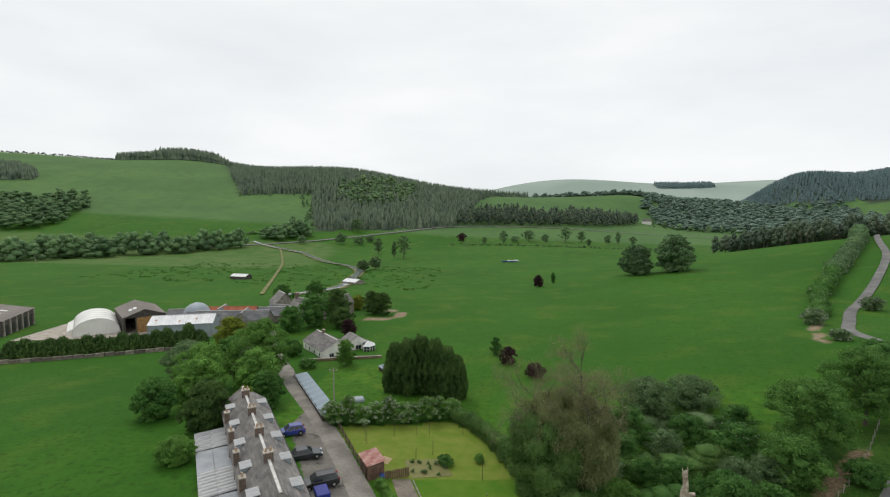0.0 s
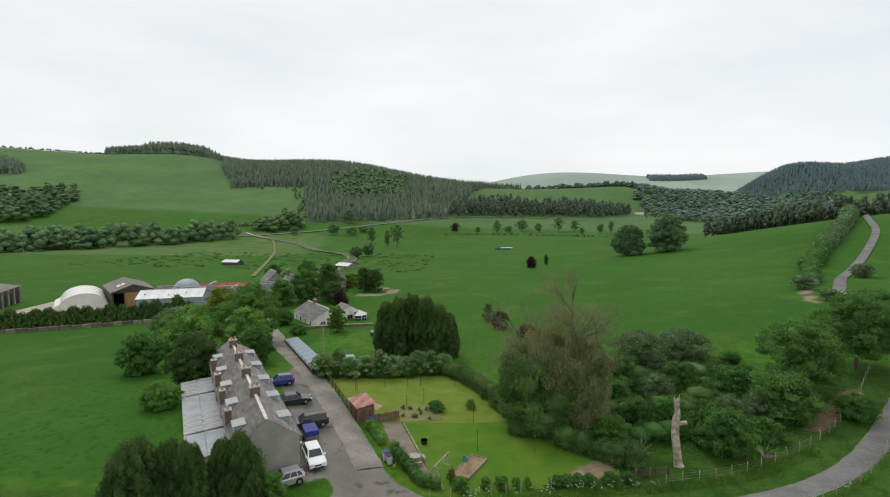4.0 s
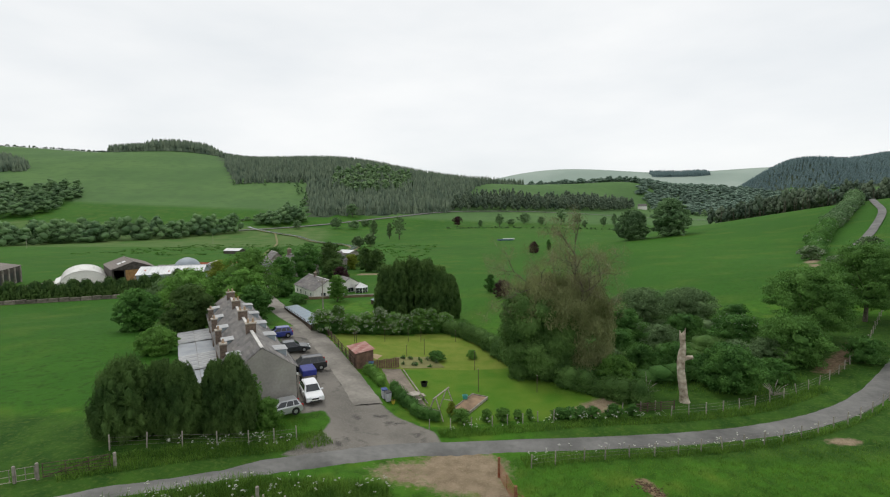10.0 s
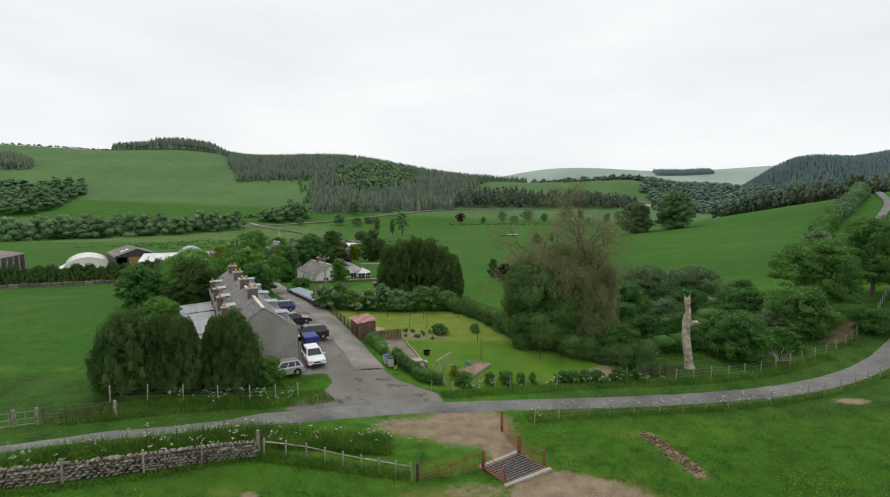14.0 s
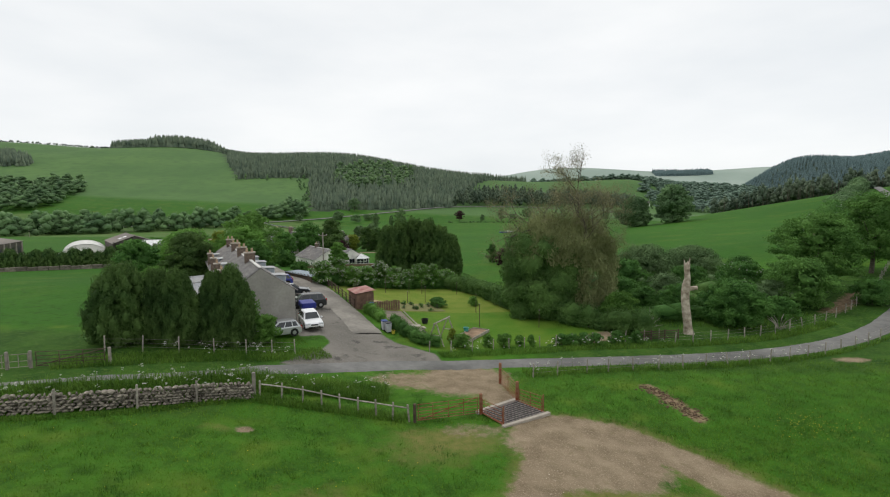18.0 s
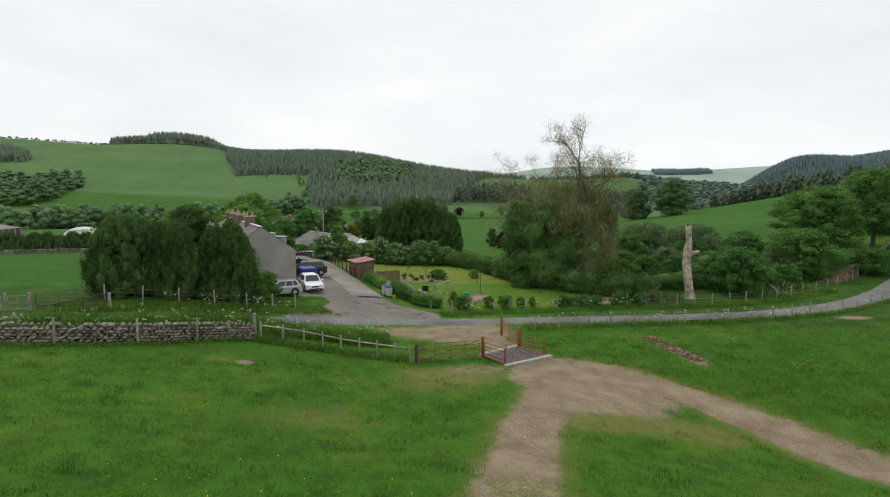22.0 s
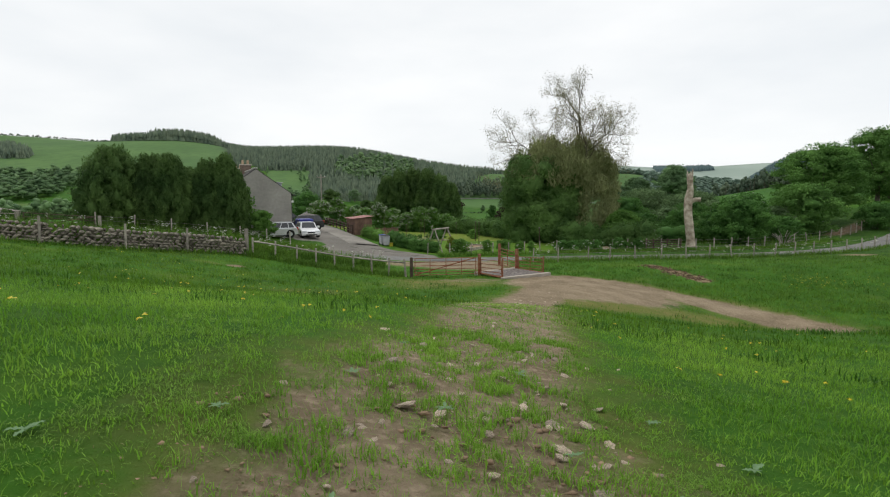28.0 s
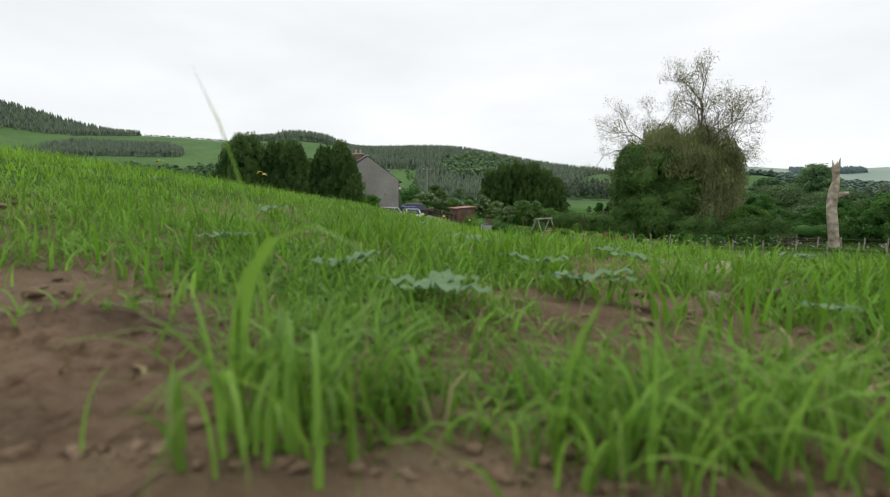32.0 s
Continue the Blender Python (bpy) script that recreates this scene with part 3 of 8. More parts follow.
def hedge(points, height, width, mat, label, seed=1, density=150, size=0.16, name="hedge", blossom=0.0, group="", wave=0.15):
    """A hedge along a line, leafy to the ground."""
    r = np.random.default_rng(seed)
    p = np.array(points, float)
    mid = p.mean(0)
    t = thing(name, pose(mid[0], mid[1], gz(*mid)), label, "hedge", group)
    clumps, stems = [], []
    for a, b in zip(p[:-1], p[1:]):
        run = np.linalg.norm(b - a)
        for s in np.arange(0, run, width * 0.42):
            x, y = a + (b - a) * s / run + r.normal(scale=width * 0.1, size=2)
            h = height * (1 + wave * r.normal())
            z = gz(x, y) - gz(*mid)
            clumps.append((x - mid[0], y - mid[1], z + h * 0.62, width * 0.5, width * 0.5, h * 0.40))
            clumps.append((x - mid[0], y - mid[1], z + h * 0.28, width * 0.48, width * 0.48, h * 0.32))
            stems.append([(x - mid[0], y - mid[1], z - 0.1, 0.04), (x - mid[0], y - mid[1], z + h * 0.6, 0.02)])
    length = sum(np.linalg.norm(b - a) for a, b in zip(p[:-1], p[1:]))
    n = int(density * length * (height + width))
    tagged(child("stems", plain_mesh("stems", *tubes(stems, 4), BARK), t), kind="stuff")
    child("foliage", plain_mesh("foliage", *merged(leaf_cloud(clumps, int(1.6 * n), size * 0.78, seed, inner=0.75), hearts(clumps, 0.80, seed, 1)), mat), t)
    if blossom:
        child("blossom", plain_mesh("blossom", *leaf_cloud(clumps, int(n * blossom), size * 0.8, seed + 5, inner=0.95, up=0.7), BLOSSOM), t, "white hawthorn blossom")
    return t


def spruce_stock(xyh, seed, sides=5, slim=0.19):
    """Many slender spruces, each of two ragged skirts: corners and faces."""
    r = np.random.default_rng(seed)
    xyh = np.array(xyh, float)
    k = len(xyh)
    z = ground(xyh[:, 0], xyh[:, 1])
    ang = np.arange(sides) * 2 * np.pi / sides
    verts, faces, base = [], [], 0
    lean = r.normal(scale=0.02, size=(k, 2)) * xyh[:, 2:3]
    for t in range(2):
        h = xyh[:, 2]
        lo, hi = h * (0.05 + 0.38 * t), h * (0.72 + 0.28 * t)
        rad = h * slim * (1 - 0.36 * t) * (0.8 + 0.4 * r.random(k))
        wob = 0.6 + 0.7 * r.random((k, sides))
        a = ang[None] + r.random((k, 1)) * 6
        ring = np.stack([xyh[:, 0:1] + rad[:, None] * wob * np.cos(a), xyh[:, 1:2] + rad[:, None] * wob * np.sin(a),
                         (z + lo)[:, None] - 0.06 * h[:, None] * wob], -1)
        tip = np.stack([xyh[:, 0] + lean[:, 0], xyh[:, 1] + lean[:, 1], z + hi], -1)[:, None]
        verts.append(np.concatenate([ring, tip], 1).reshape(-1, 3))
        i = np.arange(k)[:, None] * (sides + 1)
        j = np.arange(sides)[None]
        faces.append(np.stack([i + j, i + (j + 1) % sides, i + sides + 0 * j], -1).reshape(-1, 3) + base)
        base += k * (sides + 1)
    return np.concatenate(verts), np.concatenate(faces)


def crowd(xyhs, per, size, seed, low=0.30):
    """Many broad crowns far off, each of a few uneven boughs with leaf clumps: corners and faces."""
    r = np.random.default_rng(seed)
    clumps = []
    for x, y, h, s in np.array(xyhs, float):
        z = gz(x, y)
        turn = r.random() * 6.3
        for i in range(6):
            a, q = turn + i * 2.4, i / 5
            reach, wide = s * (0.55 - 0.42 * q) * (0.7 + 0.5 * r.random()), s * (0.52 - 0.14 * q)
            clumps.append((x + reach * np.cos(a), y + reach * np.sin(a), z + h * (low + (0.86 - low) * q), wide, wide, h * (0.20 - 0.05 * q)))
    return merged(leaf_cloud(clumps, int(1.3 * per) * len(xyhs), size, seed, inner=0.6, slim=0.8, up=0.5), hearts(clumps, 0.80, seed, 1))


def lines_apart(points, x, y):
    """Distance from places to a broken line."""
    best = np.full(np.shape(x), 1e9)
    for (ax, ay), (bx, by) in zip(points[:-1], points[1:]):
        dx, dy = bx - ax, by - ay
        t = np.clip(((x - ax) * dx + (y - ay) * dy) / (dx * dx + dy * dy), 0, 1)
        best = np.minimum(best, np.hypot(x - ax - t * dx, y - ay - t * dy))
    return best


def inside(poly, x, y):
    c = np.zeros(np.shape(x), bool)
    for (ax, ay), (bx, by) in zip(poly, poly[1:] + poly[:1]):
        c ^= ((ay > y) != (by > y)) & (x < (bx - ax) * (y - ay) / (by - ay + 1e-12) + ax)
    return c


def smooth_line(points, step):
    """Evenly spaced places on a rounded line through the points."""
    p = np.array(points, float)
    p = np.concatenate([2 * p[:1] - p[1:2], p, 2 * p[-1:] - p[-2:-1]])
    out = []
    for a, b, c, d in zip(p[:-3], p[1:-2], p[2:-1], p[3:]):
        k = max(2, int(np.linalg.norm(c - b) / step))
        t = np.linspace(0, 1, k, endpoint=False)[:, None]
        out.append(0.5 * (2 * b + (c - a) * t + (2 * a - 5 * b + 4 * c - d) * t**2 + (3 * b - a - 3 * c + d) * t**3))
    return np.concatenate(out + [p[-2:-1]])


def ribbon(name, points, width, mat, label, lift=0.03, step=1.0, ragged=0.12, across=5, seed=3):
    """A strip of made ground that follows the land."""
    r = np.random.default_rng(seed)
    c = smooth_line(points, step)
    way = np.gradient(c, axis=0)
    way /= np.linalg.norm(way, axis=1, keepdims=True)
    side = np.stack([way[:, 1], -way[:, 0]], 1)
    w = np.linspace(-0.5, 0.5, across)
    wide = width * (1 + ragged * r.normal(size=(len(c), 1)) * (np.abs(w)[None] > 0.45))
    p = c[:, None] + side[:, None] * (w[None] * wide)[..., None]
    z = ground(p[..., 0], p[..., 1]) + lift + 0.0022 * np.clip(np.hypot(p[..., 0], p[..., 1]) - 60, 0, 400) - 0.16 * (np.abs(w) > 0.45)[None]
    v = np.concatenate([p, z[..., None]], -1).reshape(-1, 3)
    i = np.arange(len(c) - 1)[:, None] * across
    j = np.arange(across - 1)[None]
    f = np.stack([i + j, i + j + 1, i + across + j + 1, i + across + j], -1).reshape(-1, 4)
    return tagged(new(name, plain_mesh(name, v, f, mat, True)), label, "road", kind="structure")


# ---- the ground, one sheet to the horizon ----
ROAD = [(-60, -2), (-40, 14), (-24.4, 27.7), (-20.8, 30.1), (-16.6, 32.8), (-13.6, 35.6), (-5.5, 40.1), (3.0, 41.3), (10.9, 41.8), (18.7, 42.6), (27.5, 44.4), (35.3, 47.2), (42.2, 51.0), (50, 57),
        (64, 69), (77, 82), (87, 96), (90, 108), (93, 121), (101, 132), (112, 146), (124, 158), (150, 185), (187, 226), (213, 262), (234, 290), (264, 326), (330, 400)]
LANE_LINE = [(-5, 40.5), (-9.4, 49), (-14, 58), (-24.5, 77), (-35.5, 97), (-42, 109), (-52, 127), (-62, 150)]
TRACK = [(-2, -12), (0.2, -3), (0.25, 1), (0.15, 3.5), (0.5, 5.2), (0.85, 7.5), (1.4, 12.6), (2.7, 19), (4.2, 23.5), (4.7, 26.5), (4.2, 30), (2.0, 35), (-1.0, 39.5)]
SIDE_TRACK = [(4.4, 29.0), (6.8, 28.8), (9.6, 28.0), (12.6, 25.6), (15.0, 22.6), (17.2, 19), (19.5, 14), (25, 4)]
RIVER = [(-300, 690), (-212, 609), (-189, 579), (-140, 489), (-106, 438), (-84, 385), (-76, 333), (-71, 267), (-90, 230)]
FARM_TRACK = [(-100, 235), (-112, 272), (-139, 356), (-174, 461), (-219, 579), (-244, 640)]
MAIN_ROAD = [(-600, 560), (-350, 640), (-235, 700), (-120, 800), (0, 900), (200, 960), (420, 960), (700, 900)]
APRON = [(-14.1, 37.1), (-13.0, 40.0), (-12.1, 41.9), (-12.0, 44.4), (-13.3, 46.4), (-15.0, 44.8), (-16.6, 47.3), (-19.3, 55.3), (-23.4, 63.5), (-27.2, 71.6), (-27.6, 81.2), (-22.1, 73.9), (-15.3, 60.6), (-11.0, 53.3), (-6.3, 46.7), (-2.4, 43.8), (-1.6, 41.6), (-9.8, 38.0)]
GARDEN = [(-9.5, 55), (-3.5, 44.8), (9, 46.8), (17, 49), (8, 61), (3, 74), (-3, 80), (-21, 74)]


def spacing(lo, hi, fine, grow, reach_lo, reach_hi):
    mid = list(np.arange(lo, hi, fine))
    up, s, v = [], fine, hi
    while v < reach_hi:
        up.append(v)
        s *= grow
        v += s
    down, s, v = [], fine, lo
    while v > reach_lo:
        s *= grow
        v -= s
        down.append(v)
    return np.array(down[::-1] + mid + up + [reach_hi])


gx, gy = spacing(-9, 14, 0.28, 1.045, -5400, 5400), spacing(-4, 36, 0.28, 1.04, -900, 6200)
gx, gy = np.union1d(gx, np.arange(-0.9, 1.9, 0.05)), np.union1d(gy, np.arange(-0.4, 2.3, 0.05))
GX, GY = np.meshgrid(gx, gy)
GZ = ground(GX, GY)
road_gap = np.minimum(lines_apart(ROAD, GX, GY), lines_apart(LANE_LINE, GX, GY))
wobble = 0.5 + 0.5 * np.sin(GX * 1.7 + 1.3 * np.sin(GY * 0.9)) * np.sin(GY * 1.3 + np.sin(GX * 0.7))
track_gap, side_gap = lines_apart(TRACK, GX, GY), lines_apart(SIDE_TRACK, GX, GY)
near_cam = np.clip(1 - (GY - 7) / 5, 0, 1)
half = 1.2 - 0.15 * near_cam
mud = np.clip(1.45 - track_gap / half, 0, 1) * (1 - 0.12 * near_cam)
mud = np.maximum(mud, np.clip(1.5 - np.hypot((GX - 0.35) / 0.8, (GY - 0.4) / 0.8), 0, 1))
mud = np.maximum(mud, 0.6 * np.clip(1.7 - np.hypot((GX - 0.35) / 1.15, (GY - 1.4) / 1.5), 0, 1))
mud = mud * (1 - 0.42 * np.clip(1 - track_gap / 0.45, 0, 1) * (GY < 6.2) * (0.4 + 0.6 * wobble))
mud = np.maximum(mud, np.clip(1.5 - side_gap / 1.45, 0, 1))
mud = np.maximum(mud, np.clip(1.5 - np.hypot((GX - 0.2) / 3.6, (GY - 37.2) / 3.4), 0, 1))
mud = np.maximum(mud, 0.64 * np.clip(1.4 - lines_apart([(13.6, 35.6), (14.4, 33.2), (15.2, 31.0)], GX, GY) / 0.75, 0, 1))
mud = np.maximum(mud, np.clip(1.4 - np.hypot((GX + 11.6) / 0.6, (GY - 25.4) / 0.4), 0, 1))
mud = np.maximum(mud, np.clip(1.2 - np.hypot((GX - 33) / 2.0, (GY - 42) / 1.0), 0, 1))
# bare earth under the eastern trees, and along the broken hedge on the hill
mud = np.maximum(mud, 0.72 * np.clip(1.3 - lines_apart([(43, 58.5), (47, 61.5), (54, 67)], GX, GY) / 1.6, 0, 1))
mud = np.maximum(mud, 0.68 * np.clip(1.5 - np.hypot((GX + 3.2) / 4.2, (GY - 36.6) / 2.2), 0, 1))
mud = np.maximum(mud, 0.5 * np.clip(1.5 - np.hypot((GX - 0.9) / 2.6, (GY - 27.9) / 1.3), 0, 1))
mud = np.maximum(mud, 0.9 * np.clip(1.4 - lines_apart([(80, 112), (88, 126), (100, 143)], GX, GY) / 1.3, 0, 1))
mud = np.maximum(mud, 0.9 * np.clip(1.4 - lines_apart([(12.5, 48.5), (15, 50.5)], GX, GY) / 1.5, 0, 1))
mud = np.maximum(mud, np.clip(1.4 - np.abs(np.hypot(GX + 33, GY - 181) - 9) / 2.2, 0, 1) * (GX > -36))
mud = np.maximum(mud, np.clip(1.45 - lines_apart([(4.8, 26.8), (8.8, 25.2)], GX, GY) / 2.3, 0, 1))
mud = np.maximum(mud, 0.95 * np.clip(1.5 - lines_apart([(4.4, 22.9), (6.4, 23.4), (8.4, 23.6)], GX, GY) / 1.5, 0, 1))
lawn = inside(GARDEN, GX, GY) * 1.0
pale_lawn = lawn * soft(61.2, 62.2, GY - 0.1 * GX)
dry = np.clip(1.1 - np.hypot((GX + 1.5) / 4.0, (GY - 25) / 2.6), 0, 1) * 0.7
dry = np.maximum(dry, 0.55 * np.clip(1.2 - np.hypot((GX + 6) / 3.6, (GY - 19) / 2.2), 0, 1))
dry = np.maximum(dry, 0.56 * np.clip(2.0 - track_gap / half, 0, 1) * (GY < 40))
dry = np.maximum(dry, 0.58 * np.clip(1.9 - side_gap / 1.6, 0, 1))
dry = np.maximum(dry, 0.6 * np.clip(1.2 - np.hypot((GX + 13) / 1.2, (GY - 25.2) / 0.6), 0, 1))
field = soft(60, 120, GY) * soft(-25, -5, GX) + soft(55, 75, GY) * (1 - soft(-70, -45, GX)) + soft(38, 46, GY) * (1 - soft(-34, -28, GX))
field = np.clip(np.maximum(field, soft(95, 130, GY)), 0, 1)
dry = np.maximum(dry, 0.85 * np.clip(1.4 - lines_apart([(5.0, 20.9), (8.0, 21.4), (11.5, 21.6)], GX, GY) / 1.3, 0, 1))
dry = np.maximum(dry, 0.85 * np.clip(1.5 - np.hypot((GX + 0.6) / 3.2, (GY - 26.4) / 1.8), 0, 1))
rough = soft(330, 420, GY + 0.2 * GX) * (1 - soft(-190, -90, GX + 0.12 * (GY - 400))) * (1 - soft(640, 760, GY))
rough = np.maximum(rough, soft(560, 640, GY) * (1 - soft(820, 900, GY)) * soft(-60, 0, GX) * 0.42)
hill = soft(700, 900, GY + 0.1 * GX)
# weight of the painted haze, growing between 2.3 and 3.6 km
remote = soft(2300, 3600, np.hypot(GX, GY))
# where the ground turns darker: east by the road, and the western verge
darker_grass = 0.9 * soft(4, 10, GX) * soft(36, 41, GY) * (1 - soft(66, 84, GY)) * (1 - soft(60, 76, GX))
darker_grass = np.maximum(darker_grass, 0.85 * soft(11, 16, -GX) * soft(23, 27, GY) * (1 - soft(38, 43, GY)))
SPRUCE_HILL = [(-812, 1665), (-765, 1612), (-640, 1340), (-501, 1092), (-417, 1106), (-345, 1118), (-312, 997), (-241, 795), (-158, 815), (-25, 880), (5, 1000), (30, 1200), (90, 1400), (190, 1490), (100, 1560), (-120, 1640), (-330, 1670), (-640, 1690), (-800, 1720)]
MISTY_HILL = [(1370, 2350), (1480, 2050), (1900, 1900), (2800, 1900), (3100, 2900), (2300, 3000), (1560, 2900), (1400, 2600)]
tar = np.clip(0.55 + 0.9 * np.where(inside(APRON, GX, GY), 1, -1) * lines_apart(APRON + APRON[:1], GX, GY), 0, 1)
forest = np.maximum(inside(SPRUCE_HILL, GX, GY), inside(MISTY_HILL, GX, GY)) * 1.0
GZ = GZ - 0.07 * (1 - soft(1.6, 2.6, road_gap))
off = np.hypot(GX - 0.35, GY - 0.05)
calm = soft(0.5, 2.5, off)
GZ = GZ + ((0.035 * wobble + 0.02 * np.sin(GX * 5.1 + GY * 3.3)) * calm - 0.03 * calm - 0.012) * np.clip(mud, 0, 1) * (GY < 40)
# small lumps in the trodden earth
lumps = np.sin(GX * 31 + 3 * np.sin(GY * 17)) * np.sin(GY * 27 + 2.5 * np.sin(GX * 21 + 1)) + 0.6 * np.sin(GX * 57 + GY * 23 + 2 * np.sin(GY * 41))
GZ = GZ + 0.007 * lumps * np.clip(mud, 0, 1) * soft(0.12, 0.3, off) * (1 - soft(1.6, 2.4, off))
verts = np.stack([GX, GY, GZ], -1).reshape(-1, 3)
nx = len(gx)
i = np.arange(len(gy) - 1)[:, None] * nx
j = np.arange(nx - 1)[None]
land = plain_mesh("ground", verts, np.stack([i + j, i + j + 1, i + nx + j + 1, i + nx + j], -1).reshape(-1, 4), LAND, True)
# browner earth: round the landing spot, under the eastern trees, on the turned bank
brown_earth = np.clip(1.6 - np.hypot(GX - 0.3, GY - 0.3) / 1.1, 0, 1)
brown_earth = np.maximum(brown_earth, np.clip(2 - lines_apart([(41, 58), (46, 62), (54, 68)], GX, GY) / 2.5, 0, 1))
brown_earth = np.maximum(brown_earth, np.clip(2 - lines_apart([(13.6, 35.6), (14.4, 33.2), (15.2, 31.0)], GX, GY) / 0.9, 0, 1))
for key, val in (("mud", mud), ("brown_earth", brown_earth), ("lawn", lawn), ("pale_lawn", pale_lawn), ("dry", dry), ("field", field), ("rough", rough), ("hill", hill), ("remote", remote), ("forest", forest), ("tar", tar), ("darker_grass", darker_grass)):
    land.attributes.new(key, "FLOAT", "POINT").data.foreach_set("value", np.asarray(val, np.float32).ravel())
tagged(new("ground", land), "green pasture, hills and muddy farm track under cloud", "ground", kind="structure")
ribbon("road", ROAD, 2.8, ASPHALT, "single-track worn grey tarmac road with grassy edges", 0.035, 0.8, 0.03)
ribbon("lane", LANE_LINE[1:], 3.6, LANE, "pale worn farm lane beside the cottages", 0.045, 0.8, 0.03, seed=4)
ribbon("river_bank", RIVER, 7.5, TRACKGRASS, "brown eroded banks of the small river", 0.12, 3.0, 0.3, seed=8)
ribbon("river", RIVER, 4.6, WATER, "shallow grey river bending through pasture", 0.40, 3.0)
ribbon("valley_road", MAIN_ROAD, 7.0, ASPHALT, "valley road along the foot of the wooded hill", 0.25, 8.0, 0.02)

ribbon("farm_track", FARM_TRACK, 2.2, TRACKGRASS, "narrow earth track over the river pasture", 0.14, 3.0, 0.06, seed=5)


# ---- trees, hedges and woods ----
for k, (x, y, h, s) in enumerate(((-26.6, 37.4, 6.0, 2.45), (-24.2, 38.4, 5.7, 1.9), (-22.6, 38.2, 5.9, 1.8), (-20.3, 39.5, 5.9, 1.55), (-19.0, 40.0, 6.5, 1.7))):
    cypress(x, y, h, s, LEAF_DARK, "dark green bushy conifer in a row beside the cottage gable", 20 + k, 15000, 0.19, "conifers by the cottages", 0.6)
broad_tree(-16.9, 41.5, 2.5, 1.35, LEAF_LIGHT, "fresh green rounded bush beside the conifers", "bush", "bush", 3500, 0.16, 31, 0.05)
broad_tree(-18.2, 42.2, 4.3, 0.6, LEAF_LIGHT, "tall flowering shrub against the gable", "bush", "bush", 1200, 0.15, 32, 0.3, blossom=0.5)
broad_tree(-37.6, 59.0, 3.4, 2.4, LEAF_LIGHT, "round light green bush by the field edge", "bush", "bush", 6000, 0.24, 33, 0.02, lumps=20)
broad_tree(-39.0, 69.5, 7.4, 3.8, LEAF_DARK, "dense dark green tree behind the cottages", leaves=11000, size=0.34, seed=34, low=0.05, lumps=24)
broad_tree(-34.6, 72.5, 6.0, 2.0, LEAF_YELLOW, "golden-leaved shrub behind the cottages", "tree", "tree", 3000, 0.3, 35, 0.1)
for k, (x, y, h, s, m, lab) in enumerate((
        (-44, 101, 13, 6.5, LEAF_LIGHT, "tall fresh green tree beside the lane"), (-52, 92, 9.5, 5.5, LEAF_LIGHT, "leafy green tree in the belt behind the cottages"),
        (-47, 82, 8.5, 4.5, LEAF_LIGHT, "leafy green tree in the belt behind the cottages"), (-39, 87, 9.5, 4.2, LEAF_LIGHT, "green tree at the end of the cottages"),
        (-34.5, 80.5, 6.5, 2.9, LEAF_MID, "bushy green tree by the lane verge"), (-60, 101, 8, 5, LEAF_GREY, "pale green willow by the field corner"),
        (-63, 127, 9, 4.2, LEAF_YELLOW, "yellow-green tree beside the long shed"), (-43, 93, 8.5, 3.2, LEAF_DARK, "slim dark tree with a pale trunk"),
        (-44.5, 121, 4.0, 2.6, LEAF_MID, "green bush by the lane"), (-55, 112, 7, 4.5, LEAF_MID, "green tree near the farm entrance"),
        (-66, 112, 6, 3.5, LEAF_GREY, "grey-green bush by the field corner"), (-50, 74, 6.5, 3.4, LEAF_MID, "green shrub by the field fence"))):
    broad_tree(x, y, h, s, m, lab, leaves=6500, size=0.42, seed=50 + k, low=0.06, lumps=20)
# clipped-looking tall conifers beyond the garden
for k, (x, y, h, s) in enumerate(((-14.0, 93.5, 9.8, 2.5), (-11.6, 92.5, 10.8, 2.5), (-9.0, 93.5, 11.4, 2.6), (-6.4, 92.0, 11.0, 2.5), (-4.0, 91.2, 9.9, 2.4), (-2.0, 90.4, 8.4, 2.0))):
    cypress(x, y, h, s, LEAF_DARK, "tall dense dark conifer in a clump beyond the garden", 80 + k, 9000, 0.32, "conifer clump", 0.35)
hedge([(-21.5, 74.2), (-16, 76.4), (-10, 78.6), (-2.5, 81.2)], 1.7, 1.8, LEAF_MID, "dark bottom of the hawthorn hedge", 90, 210, 0.22, "hawthorn_hedge")
for k in range(10):
    f = k / 9
    broad_tree(-21.3 + 18.6 * f, 74.5 + 7.2 * f + 0.6 * math.sin(k * 2.3), 3.7 + 0.7 * math.sin(k * 1.9), 1.85 + 0.35 * math.sin(k * 2.7 + 1), LEAF_LIGHT, "hawthorn tree in white blossom beyond the garden", "tree", "hawthorn", 3200, 0.22, 880 + k, 0.12, "hawthorn row", blossom=0.6 if k < 6 else 0.25, lumps=12)
hedge([(-2.5, 81.5), (1.5, 76), (4.6, 70), (6.6, 64), (9.2, 59.5), (12.5, 55), (18.8, 50.0)], 2.1, 2.3, LEAF_IVY, "dark overgrown garden hedge", 91, 260, 0.22)
hedge([(-11.0, 58.2), (-8.9, 54.4)], 1.25, 1.2, LEAF_LIGHT, "clipped light green hedge by the lane", 92, 520, 0.12)
hedge([(-7.4, 52.6), (-5.6, 49.4), (-4.2, 47.2), (-2.4, 46.2)], 1.3, 1.2, LEAF_MID, "clipped garden hedge at the road corner", 93, 520, 0.12)
